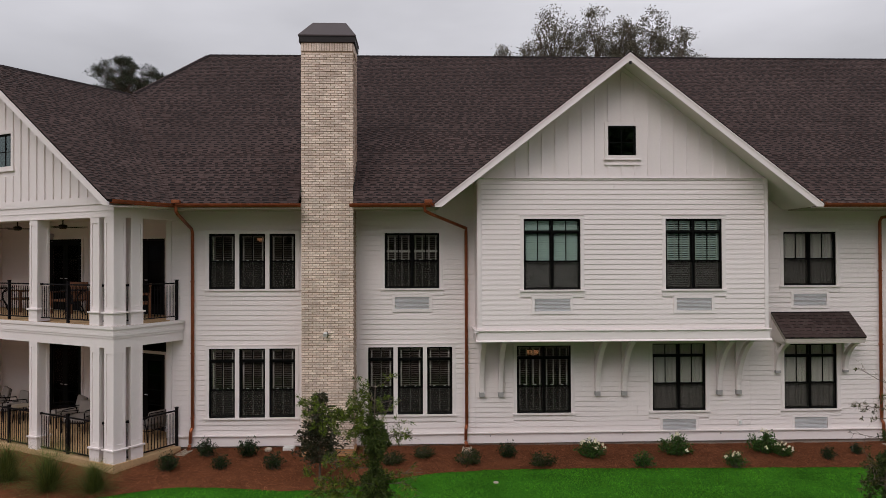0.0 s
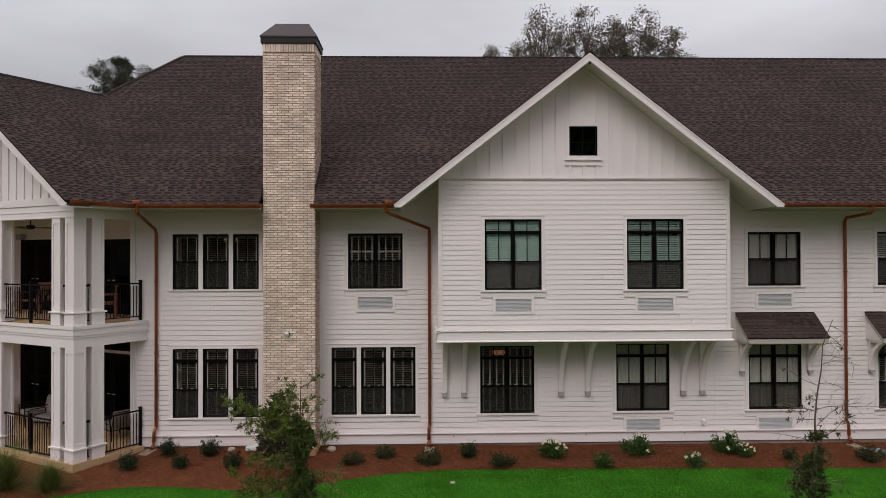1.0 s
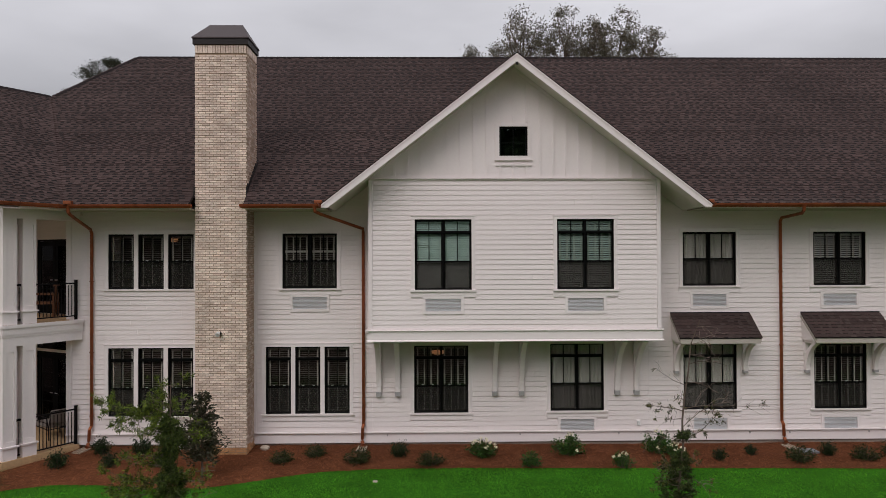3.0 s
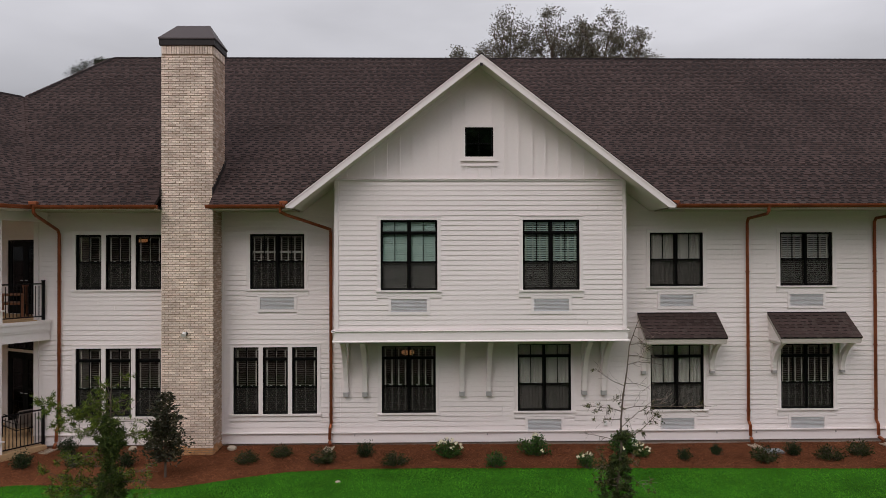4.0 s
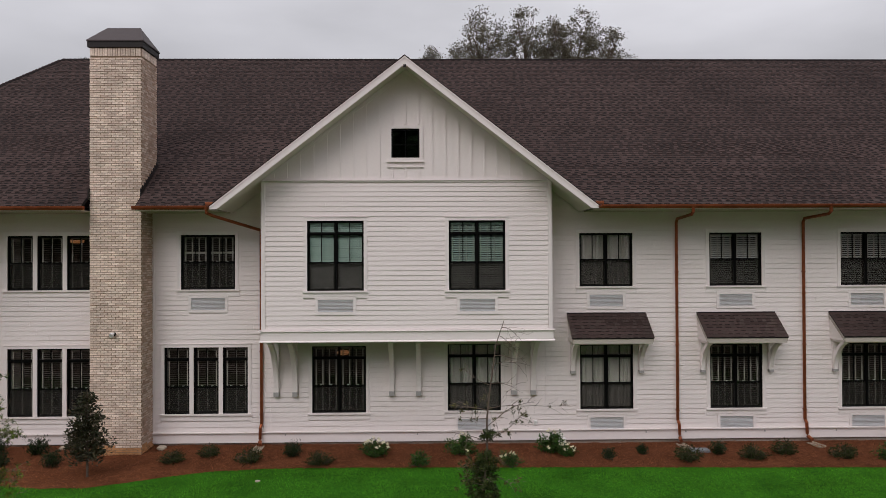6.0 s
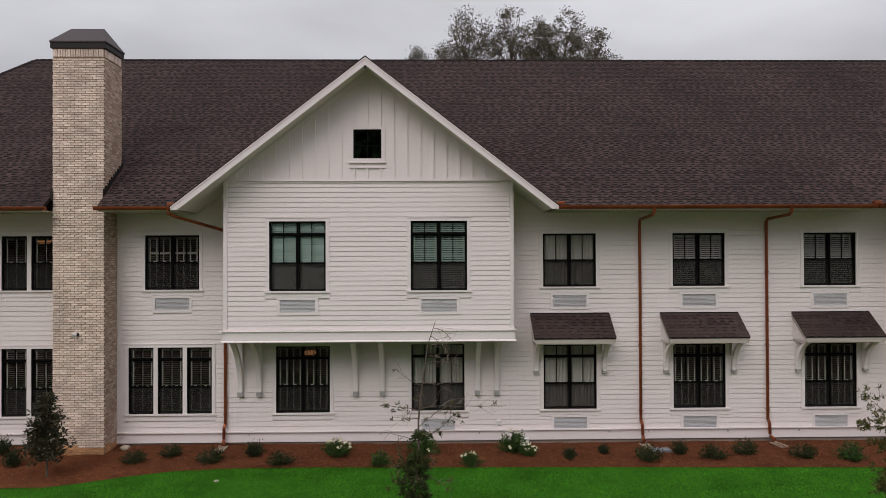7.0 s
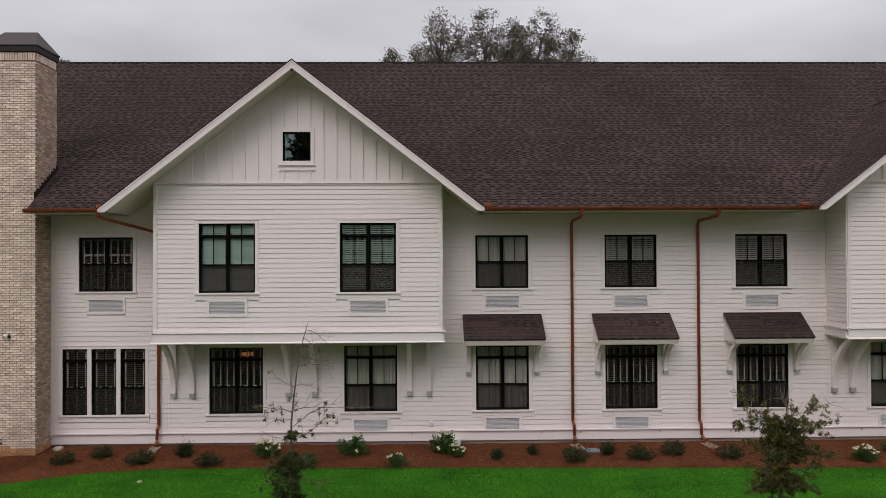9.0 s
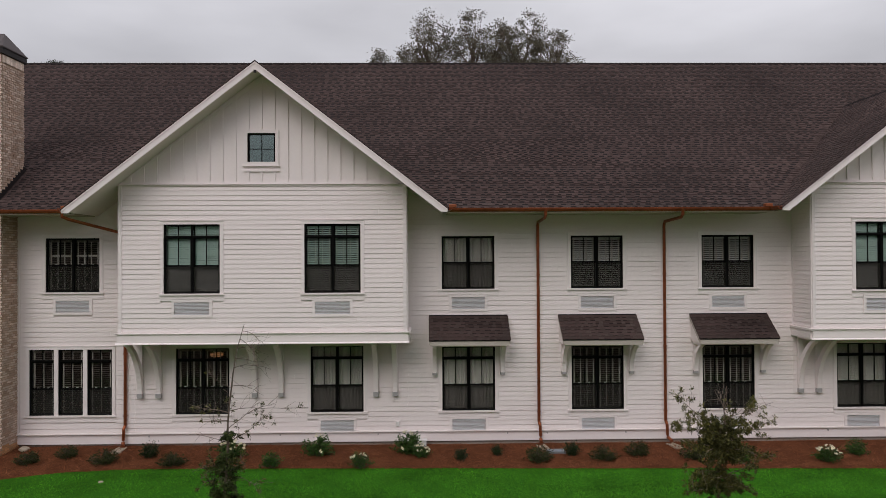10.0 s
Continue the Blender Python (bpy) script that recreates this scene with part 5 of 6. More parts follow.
for x0, x1 in ((W_RIDGE_X - w_edge, wwin[0]), (wwin[1], W_RIDGE_X + w_edge)):
    pts = [(x0, 6.72), (x1, 6.72)] + ([(x1, w_top - W_PITCH * abs(x1 - W_RIDGE_X))] if x1 == wwin[0] else [(x0, w_top - W_PITCH * abs(x0 - W_RIDGE_X))])
    prism(bm, pts, 0.002, 0.12, "y")
box(bm, wwin[0], wwin[1], 0.002, 0.12, 6.72, wwin[2])
prism(bm, ((wwin[0], wwin[3]), (wwin[1], wwin[3]), (wwin[1], w_top - W_PITCH * abs(wwin[1] - W_RIDGE_X)), (W_RIDGE_X, w_top), (wwin[0], w_top - W_PITCH * abs(wwin[0] - W_RIDGE_X))), 0.002, 0.12, "y")
gable = solid("wall_gable_wing", bm, TRIM, "white board-and-batten gable over the porch", "gable", "structure", "", WING)
battens(gable, W_RIDGE_X, 0, 6.78, w_top - 0.05, W_PITCH, w_edge, 0.343, (wwin[0] - W_RIDGE_X - 0.12, wwin[1] - W_RIDGE_X + 0.12, wwin[2] - 0.2, wwin[3] + 0.1))
part("foot_board", boxes((W_LEFT, 0.02, -0.03, 0.3, 6.621, 6.76)), TRIM, gable)
root = thing("window_gable_wing", WING @ pose((wwin[0] + wwin[1]) / 2, 0, wwin[2]), "black attic window in white casing over the porch", "window", "windows of the facade", "structure")
hw, hh = (wwin[1] - wwin[0]) / 2, wwin[3] - wwin[2]
bm = bmesh.new()
ring(bm, -hw - 0.1, hw + 0.1, -0.02, hh + 0.1, 0.099, -0.036, 0.02)
part("casing", bm, TRIM, root)
part("sill", boxes((-hw - 0.13, hw + 0.13, -0.06, 0.03, -0.06, -0.021)), TRIM, root)
bm = bmesh.new()
ring(bm, -hw, hw, 0, hh, 0.04, 0, 0.08)
part("window_frame", bm, BLACK, root)
for x in (-hw / 2, 0.0, hw / 2):
    part("muntin", boxes((x - 0.012, x + 0.012, 0.03, 0.06, 0.041, hh - 0.041)), BLACK, root)
part("muntin", boxes((-hw + 0.041, hw - 0.041, 0.031, 0.059, hh / 2 - 0.012, hh / 2 + 0.012)), BLACK, root)
part("pane", boxes((-hw + 0.04, hw - 0.04, 0.043, 0.048, 0.04, hh - 0.04)), GLASS_MIRROR, root).visible_shadow = False
solid("attic_lining", boxes((wwin[0] - 0.3, wwin[1] + 0.3, 0.9, 0.95, 7.2, 9.0)), ROOF_BASE, "dark felt inside the attic behind its window", "attic lining", "structure", "", WING)

W_FRONT = -0.69
sw = math.hypot(1, W_PITCH)


def wing_depth(x, z):
    """How far the wing's slope runs in, at its own x, before it meets the long roof."""
    return (main_y(z) - 19.13 + 0.515 * x) / 0.857


wp = lambda x, y, z: tuple(WING @ Vector((x, y, z)))
east = slab("roof_wing_east", [wp(W_EAVE_X, W_FRONT, W_EAVE_Z), wp(W_RIDGE_X, W_FRONT, W_RIDGE_Z), wp(W_RIDGE_X, wing_depth(W_RIDGE_X, W_RIDGE_Z), W_RIDGE_Z), wp(W_EAVE_X, wing_depth(W_EAVE_X, W_EAVE_Z), W_EAVE_Z)], 0.06, ROOF_BASE, "dark shingle slope of the porch wing")
west_x = 2 * W_RIDGE_X - W_EAVE_X
west = slab("roof_wing_west", [wp(west_x, W_FRONT, W_EAVE_Z), wp(W_RIDGE_X, W_FRONT, W_RIDGE_Z), wp(W_RIDGE_X, 4.3, W_RIDGE_Z), wp(west_x, 9.0, W_EAVE_Z)], 0.06, ROOF_BASE, "far dark shingle slope of the porch wing")
sh = Shingles(41)
along = Vector(WING.col[1][:3])
w_up = Vector(WING.col[0][:3]) * (-1 / sw) + Vector((0, 0, W_PITCH / sw))
w_n = Vector(WING.col[0][:3]) * (W_PITCH / sw) + Vector((0, 0, 1 / sw))
for r in range(int((W_EAVE_X - W_RIDGE_X) * sw / COURSE)):
    s0 = r * COURSE - 0.02
    x = W_EAVE_X - (s0 + 0.07) / sw
    z = W_EAVE_Z + W_PITCH * (W_EAVE_X - x)
    sh.row(WING @ Vector((W_EAVE_X, 0, W_EAVE_Z)), along, w_up, w_n, s0, s0 + COURSE + 0.01, W_FRONT - 0.03, wing_depth(x, z) + 0.12)
sh.made("shingles", east)
caps(east, wp(W_RIDGE_X, W_FRONT - 0.03, W_RIDGE_Z), wp(W_RIDGE_X, wing_depth(W_RIDGE_X, W_RIDGE_Z), W_RIDGE_Z), 0.13, W_PITCH)
trim_root = solid("wing_rake", boxes((W_RIDGE_X - 0.03, W_RIDGE_X + 0.03, W_FRONT + 0.002, W_FRONT + 0.03, W_RIDGE_Z - 0.27, W_RIDGE_Z - 0.075)), TRIM, "white barge boards of the porch gable", "barge board", "structure", "", WING)
for s in (-1, 1):
    rake(trim_root, "barge_board", (W_RIDGE_X + s * (W_EAVE_X - W_RIDGE_X), W_EAVE_Z - 0.062), (W_RIDGE_X, W_RIDGE_Z - 0.062), 0.20, 0.035, W_FRONT)
    bm = bmesh.new()
    ex = W_RIDGE_X + s * (W_EAVE_X - W_RIDGE_X)
    prism(bm, ((ex, W_EAVE_Z - 0.14), (W_RIDGE_X, W_RIDGE_Z - 0.14), (W_RIDGE_X, W_RIDGE_Z - 0.16), (ex, W_EAVE_Z - 0.16)), W_FRONT + 0.036, -0.002, "y")
    part("soffit", bm, SOFFIT, trim_root)
wing_eave = solid("eave_soffit_wing", boxes((0.032, W_EAVE_X - 0.062, 0.0, 1.28, 6.50, 6.525)), SOFFIT, "white boxed soffit under the eave of the wing", "soffit", "structure", "", WING)
part("fascia", boxes((W_EAVE_X - 0.061, W_EAVE_X - 0.036, 0.0, 1.12, 6.495, 6.56)), TRIM, wing_eave)
# gutter along the wing's eave, turned to face outwards
gutter(-1.12, 0.66, WING @ pose(W_EAVE_X - 0.03, 0, G_Z, 0, 0, 90) @ pose(0.5, 0, 0), ())


def ceiling_fan(x, y):
    root = thing("ceiling_fan", WING @ pose(x, y, 6.399), "dark bronze ceiling fan on the porch ceiling", "ceiling fan", "porch ceiling fans")
    bm = bmesh.new()
    tube(bm, ((0, 0, 0), (0, 0, -0.03), (0, 0, -0.05), (0, 0, -0.17)), (0.06, 0.03, 0.018, 0.018), 12)
    part("rod", bm, BRONZE, root)
    bm = bmesh.new()
    tube(bm, ((0, 0, -0.171), (0, 0, -0.19), (0, 0, -0.26), (0, 0, -0.30)), (0.06, 0.11, 0.13, 0.07), 16)
    part("motor", bm, BRONZE, root)
    for k in range(5):
        bm = boxes((0.10, 0.74, -0.07, 0.07, -0.255, -0.243))
        bmesh.ops.rotate(bm, cent=(0, 0, 0), matrix=Euler((0, 0, radians(72 * k + 20))).to_matrix(), verts=bm.verts)
        part("blade", bm, BRONZE, root)


ceiling_fan(-4.16, 1.5)
ceiling_fan(-6.32, 1.5)
speaker = thing("loudspeaker", WING @ pose(-6.9, 2.92, 5.95), "small grey loudspeaker on the porch wall", "loudspeaker")
bm = boxes((-0.13, 0.13, -0.14, 0.06, -0.09, 0.09))
soften(bm, 0.02)
part("cabinet", bm, GREY_PAINT, speaker)
part("wall_bracket", boxes((-0.03, 0.03, 0.061, 0.09, -0.05, 0.05)), BRONZE, speaker)


def lounge_chair(x, y, z, turn):
    root = thing("lounge_chair", WING @ pose(x, y, z, 0, 0, turn), "dark metal lounge chair with beige cushions", "lounge chair", "lounge chairs on the lower porch")
    for s in (-1, 1):
        bm = bmesh.new()
        tube(bm, ((s * 0.36, -0.36, 0), (s * 0.36, -0.38, 0.58), (s * 0.36, -0.30, 0.64), (s * 0.36, 0.30, 0.60), (s * 0.36, 0.40, 0.30), (s * 0.36, 0.42, 0)), 0.016, 8)
        tube(bm, ((s * 0.36, -0.37, 0.33), (s * 0.36, 0.38, 0.28)), 0.014, 8)
        tube(bm, ((s * 0.36, -0.37, 0.48), (s * 0.36, 0.34, 0.45)), 0.010, 8)
        part("arm_frame", bm, IRON, root)
    for name, line in (("seat_bar", ((-0.36, -0.37, 0.30), (0.36, -0.37, 0.30))), ("seat_bar", ((-0.36, 0.38, 0.28), (0.36, 0.38, 0.28))), ("back_frame", ((-0.36, 0.40, 0.30), (-0.34, 0.50, 0.78), (0.34, 0.50, 0.78), (0.36, 0.40, 0.30)))):
        bm = bmesh.new()
        tube(bm, line, 0.014, 8)
        part(name, bm, IRON, root)
    bm = boxes((-0.33, 0.33, -0.36, 0.36, 0.30, 0.45))
    soften(bm, 0.05, 3)
    part("seat_cushion", bm, CUSHION, root)
    bm = boxes((-0.32, 0.32, -0.06, 0.06, 0.0, 0.38))
    soften(bm, 0.05, 3)
    bmesh.ops.transform(bm, matrix=pose(0, 0.36, 0.44, -14), verts=bm.verts)
    part("back_cushion", bm, CUSHION, root)


for x, y, t in ((-3.9, 1.9, 200), (-5.0, 2.2, 160), (-7.3, 1.9, 170), (-1.45, 2.25, 85), (-8.5, 2.0, 160)):
    lounge_chair(x, y, LOW_FLOOR, t - 180)
side_table = thing("side_table", WING @ pose(-6.5, 1.75, LOW_FLOOR), "small round dark metal side table with a pale top", "side table")
bm = bmesh.new()
tube(bm, ((0, 0, 0.50), (0, 0, 0.53)), 0.27, 24)
part("tabletop", bm, STONE, side_table)
for k in range(4):
    bm = bmesh.new()
    a = radians(90 * k + 45)
    tube(bm, ((0.24 * math.cos(a), 0.24 * math.sin(a), 0), (0.20 * math.cos(a), 0.20 * math.sin(a), 0.50)), 0.012, 8)
    part("leg", bm, IRON, side_table)


def wooden_chair(x, y, turn):
    """A boxy slatted timber armchair."""
    root = thing("wooden_armchair", WING @ pose(x, y, UP_FLOOR, 0, 0, turn), "orange-brown slatted wooden armchair on the upper porch", "armchair", "chairs on the upper porch")
    part("seat", boxes((-0.34, 0.34, -0.34, 0.30, 0.36, 0.42)), WOOD, root)
    for k in range(5):
        part("back_slat", boxes((-0.30 + k * 0.13, -0.20 + k * 0.13, 0.30, 0.33, 0.40, 0.84)), WOOD, root)
    part("top_rail", boxes((-0.36, 0.36, 0.29, 0.35, 0.84, 0.92)), WOOD, root)
    for s in (-1, 1):
        a, b = sorted((s * 0.35, s * 0.42))
        part("armrest", boxes((a - 0.02, b + 0.02, -0.38, 0.34, 0.62, 0.65)), WOOD, root)
        part("leg", boxes((a, b, -0.36, -0.29, 0, 0.62)), WOOD, root)
        part("leg", boxes((a, b, 0.27, 0.34, 0, 0.62)), WOOD, root)


wooden_chair(-7.0, 2.2, -10)
wooden_chair(-5.0, 2.3, 10)
wooden_chair(-1.85, 2.2, -40)


def iron_table(x, y):
    root = thing("iron_table", WING @ pose(x, y, UP_FLOOR), "ornate round black iron table on the upper porch", "table", "iron tables on the upper porch")
    bm = bmesh.new()
    tube(bm, ((0, 0, 0.70), (0, 0, 0.725)), 0.38, 28)
    part("tabletop", bm, IRON, root)
    for k in range(4):
        bm = bmesh.new()
        c, s = math.cos(radians(90 * k + 20)), math.sin(radians(90 * k + 20))
        tube(bm, [(r * c, r * s, z) for r, z in ((0.34, 0.70), (0.10, 0.55), (0.12, 0.35), (0.24, 0.22), (0.30, 0.08), (0.36, 0.0))], 0.016, 8)
        part("leg", bm, IRON, root)
    bm = bmesh.new()
    tube(bm, [(0.15 * math.cos(a / 4), 0.15 * math.sin(a / 4), 0.33) for a in range(26)], 0.01, 6)
    part("ring", bm, IRON, root)


iron_table(-7.9, 1.9)
iron_table(-4.2, 1.9)

# ---------------------------------------------------------------- plants
def leaves(name, centres, aims, length, width, material, parent, rng, label="", fold=0.25):
    """Many folded, pointed leaves in one mesh: each has its place, its aim and its size."""
    n = len(centres)
    c, d = np.array(centres, float), np.array(aims, float)
    d /= np.linalg.norm(d, axis=1)[:, None] + 1e-9
    side = np.cross(d, rng.normal(size=(n, 3)))
    side /= np.linalg.norm(side, axis=1)[:, None] + 1e-9
    nrm = np.cross(d, side)
    ln = (length * rng.uniform(0.65, 1.25, n))[:, None]
    wd = (width * rng.uniform(0.7, 1.2, n))[:, None]
    v = np.empty((n, 4, 3))
    v[:, 0] = c
    v[:, 1] = c + d * ln * 0.45 + side * wd * 0.5 + nrm * wd * fold
    v[:, 2] = c + d * ln
    v[:, 3] = c + d * ln * 0.45 - side * wd * 0.5 + nrm * wd * fold
    f = np.arange(4 * n).reshape(n, 4)
    me = bpy.data.meshes.new(name)
    me.from_pydata(v.reshape(-1, 3).tolist(), [], f.tolist())
    ob = part(name, me, material, parent, label)
    return tagged(ob, kind="stuff")


def wander(start, aim, length, steps, bend, droop, rng):
    """A crooked shoot."""
    pts, p, d = [Vector(start)], Vector(start), Vector(aim).normalized()
    for _ in range(steps):
        d = (d + Vector(rng.normal(size=3)) * bend + Vector((0, 0, -droop))).normalized()
        p = p + d * (length / steps)
        pts.append(p.copy())
    return pts


def young_tree(name, x, y, z, seed, height, lean, limbs, clumps, leaf, shade_leaf, size, label, group):
    """A young garden tree: crooked leader, named limbs with twigs, leaves along them, dense leaf clumps low down.
    lean: how far the tip leans, and how late it begins to.
    limbs: height, turn in degrees, length, rise, droop, leaves. clumps: low, high, radius at the low and the high end, leaves, least and most rise."""
    rng = np.random.default_rng(seed)
    root = thing(name, pose(x, y, z), label, "tree", group)
    wood, twigs = bmesh.new(), bmesh.new()
    n = 12
    spine = [Vector((lean[0] * (k / n) ** lean[1] + 0.016 * rng.normal(), 0.02 * rng.normal(), height * k / n)) for k in range(n + 1)]
    tube(wood, spine, [0.024 * (1 - k / n) ** 0.8 + 0.004 for k in range(n + 1)], 7)
    trunk = part("trunk", wood, BARK, root)
    cs, ds = [], []

    def foliage(pts, count, spread):
        """Leaves in small whorls along a shoot, more of them towards its tip."""
        for _ in range(int(count / 12 + rng.uniform(0, 1))):
            k = rng.uniform(0.12, 1) ** 0.8 * (len(pts) - 1)
            i = min(int(k), len(pts) - 2)
            q = pts[i].lerp(pts[i + 1], k - i) + Vector(rng.normal(size=3)) * spread
            way = (pts[i + 1] - pts[i]).normalized() * 0.9
            for _ in range(12):
                cs.append(tuple(q + Vector(rng.normal(size=3)) * 0.012))
                d = Vector(rng.normal(size=3)) + way
                ds.append((d.x, d.y, d.z - 0.15))

    for h, turn, length, rise, droop, count in limbs:
        k = h / height * n
        i = min(int(k), n - 1)
        start = spine[i].lerp(spine[i + 1], k - i)
        aim = (math.cos(radians(turn)), math.sin(radians(turn)), rise)
        pts = wander(start, aim, length, 7, 0.11, droop, rng)
        limb = bmesh.new()
        tube(limb, pts, [(0.006 if count > 5 else 0.0042) * (1 - j / 8) + 0.0015 for j in range(8)], 5)
        part("limb", limb, BARK, trunk)
        for _ in range(int(4 + length * 9)):
            j = rng.integers(1, 7)
            t = wander(pts[j], Vector(rng.normal(size=3)) + Vector(aim) * 1.2, rng.uniform(0.10, 0.34), 3, 0.25, 0.05, rng)
            tube(twigs, t, [0.0026, 0.0022, 0.0017, 0.0012], 4)
            foliage(t, count / (4 + length * 9) * 2.6, 0.020)
        foliage(pts, count * 1.2, 0.028)
    grown = len(cs)
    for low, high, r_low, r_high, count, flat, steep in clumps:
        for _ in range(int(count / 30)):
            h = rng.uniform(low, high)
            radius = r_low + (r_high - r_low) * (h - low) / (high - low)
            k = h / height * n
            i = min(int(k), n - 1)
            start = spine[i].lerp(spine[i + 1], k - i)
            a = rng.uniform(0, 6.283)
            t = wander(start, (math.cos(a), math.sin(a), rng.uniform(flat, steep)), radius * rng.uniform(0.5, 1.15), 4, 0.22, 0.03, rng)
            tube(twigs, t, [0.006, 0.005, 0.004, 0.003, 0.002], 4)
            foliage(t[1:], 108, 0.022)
    tagged(part("twigwork", twigs, TWIG, root, "thin grey twigs"), kind="stuff")
    # inner clumps take the darker leaf colour, which paints in their self-shadow
    leaves("shaded_foliage", cs[grown:], ds[grown:], size[0], size[1], shade_leaf, root, rng)
    leaves("crown", cs[:grown], ds[:grown], size[0], size[1], leaf, root, rng)
    return root


G0 = 0.0
young_tree("young_oak", -0.56, 11.45, G0, 5, 3.57, (-0.02, 1.5),
           ((2.80, 179, 0.58, 0.62, 0.12, 130), (2.88, 178, 1.12, 0.26, 0.05, 480), (2.94, 184, 0.95, 0.12, 0.02, 240), (2.72, 175, 0.45, 0.10, 0.0, 40), (2.64, 5, 0.55, 0.05, 0.0, 60), (2.72, 15, 0.42, 0.10, 0.02, 50),
            (3.00, 190, 0.34, 0.9, 0.05, 120), (3.10, 175, 0.34, 0.7, 0.05, 120), (3.22, 165, 0.30, 0.7, 0.05, 80), (3.12, 10, 0.12, 1.2, 0.05, 50), (3.42, 10, 0.26, 0.7, 0.1, 24), (3.05, 20, 0.30, 0.3, 0.02, 12), (2.92, 10, 0.40, 0.2, 0.04, 8),
            (2.42, 182, 0.72, 0.05, 0.02, 130), (2.30, 172, 0.60, 0.10, 0.02, 110), (2.06, 182, 1.05, 0.02, 0.01, 260), (1.98, 168, 0.95, 0.0, 0.0, 240), (1.90, 186, 0.80, -0.05, 0.0, 160), (2.20, 8, 0.50, 0.05, 0.02, 60), (2.06, 0, 0.52, 0.0, 0.01, 60), (1.85, 0, 0.50, -0.1, 0.0, 60)),
           ((0.8, 1.7, 0.18, 0.24, 1500, -0.3, 0.6), (1.7, 1.92, 0.12, 0.16, 330, -0.3, 0.5), (1.92, 2.14, 0.28, 0.24, 900, -0.2, 0.3), (2.14, 2.30, 0.14, 0.11, 420, -0.3, 0.5), (2.30, 2.52, 0.10, 0.10, 330, -0.3, 0.8), (2.46, 2.62, 0.10, 0.16, 450, -0.3, 0.5), (2.62, 2.80, 0.22, 0.18, 800, -0.2, 0.3), (2.80, 2.98, 0.12, 0.09, 400, -0.3, 0.6)), LEAF_OAK, LEAF_SHADED, (0.060, 0.0125),
           "young oak with narrow green leaves on the lawn", "young trees on the lawn")
young_tree("young_oak", 6.71, 11.25, G0, 9, 4.36, (0.29, 4.5),
           ((3.05, 172, 0.60, 0.20, -0.02, 30), (3.08, 8, 1.20, 0.28, 0.08, 4), (2.82, 18, 0.80, 0.75, 0.0, 4), (2.94, 185, 0.24, 0.05, 0.02, 16), (2.62, 8, 0.68, 0.40, -0.02, 64), (2.62, 180, 0.55, 0.12, 0.0, 4), (3.42, 172, 0.46, 0.25, -0.03, 2), (3.2, 100, 0.12, 0.4, 0.0, 10),
            (3.72, 8, 0.55, 0.20, 0.0, 1), (3.85, 5, 0.45, 0.1, 0.03, 1), (4.0, 5, 0.38, 0.15, 0.1, 1), (4.14, 0, 0.34, 0.1, 0.16, 1), (4.26, 10, 0.26, 0.0, 0.16, 1), (3.45, 0, 0.40, 0.1, 0.08, 1),
            (2.30, 185, 0.36, -0.10, 0.02, 50), (2.10, 180, 0.34, -0.10, 0.0, 50), (2.1, 5, 0.52, 0.05, 0.06, 30), (2.30, 20, 0.24, 0.1, 0.0, 40), (2.2, 200, 0.3, 0.1, 0.0, 60)),
           ((0.8, 2.12, 0.22, 0.25, 3000, -0.4, 0.5), (2.12, 2.42, 0.24, 0.12, 640, -0.3, 0.7), (2.40, 2.54, 0.05, 0.05, 40, 0.0, 0.8), (2.56, 2.76, 0.12, 0.10, 150, -0.3, 0.6)), LEAF_DARK_OLIVE, LEAF_DARK, (0.052, 0.015),
           "young oak with a bare twiggy top on the lawn", "young trees on the lawn")
young_tree("young_oak", 14.10, 11.55, G0, 14, 3.30, (0.16, 1.5),
           ((2.50, 166, 0.98, 1.10, 0.0, 170), (2.60, 175, 0.72, 0.30, 0.0, 190), (2.66, 8, 0.80, 0.45, 0.02, 130), (2.60, 0, 0.78, 0.22, 0.0, 150), (2.7, 30, 0.38, 0.4, 0.0, 160), (2.56, 182, 0.55, 0.60, 0.0, 200), (2.95, 60, 0.40, 1.6, 0.0, 3), (2.95, 100, 0.36, 1.7, 0.0, 3), (2.8, 5, 0.80, 0.55, 0.0, 3), (2.36, 4, 0.78, 0.05, 0.0, 110), (2.32, 178, 0.62, 0.05, 0.0, 110),
            (2.02, 183, 0.55, 0.05, 0.0, 120), (1.98, 5, 0.85, 0.12, -0.02, 45), (1.80, 180, 0.60, 0.0, 0.0, 100), (1.8, 0, 0.36, 0.1, 0.0, 90)),
           ((0.8, 1.9, 0.22, 0.34, 1300, -0.3, 0.6), (1.84, 1.98, 0.54, 0.44, 900, -0.05, 0.2), (1.98, 2.26, 0.07, 0.09, 150, -0.3, 0.5), (2.26, 2.42, 0.36, 0.66, 800, -0.1, 0.12), (2.32, 2.58, 0.34, 0.32, 2300, -0.2, 0.4), (2.56, 2.74, 0.34, 0.24, 700, 0.0, 0.5)), LEAF_OLIVE, LEAF_DARK_OLIVE, (0.056, 0.016),
           "young bushy oak with olive-green leaves on the lawn", "young trees on the lawn")

# the small magnolia in the bed
rng = np.random.default_rng(31)
mag = thing("magnolia", pose(-2.27, 18.55, 0.05) @ Matrix.Diagonal((1.12, 1.12, 1.08, 1)), "small dense magnolia with dark glossy leaves in the bed", "tree")
bm = bmesh.new()
tube(bm, ((0, 0, -0.05), (0.01, 0, 0.5), (0, 0.01, 1.2), (0, 0, 1.95)), (0.028, 0.024, 0.016, 0.005), 8)
part("trunk", bm, BARK, mag)
bm = bmesh.new()
cs, ds = [], []
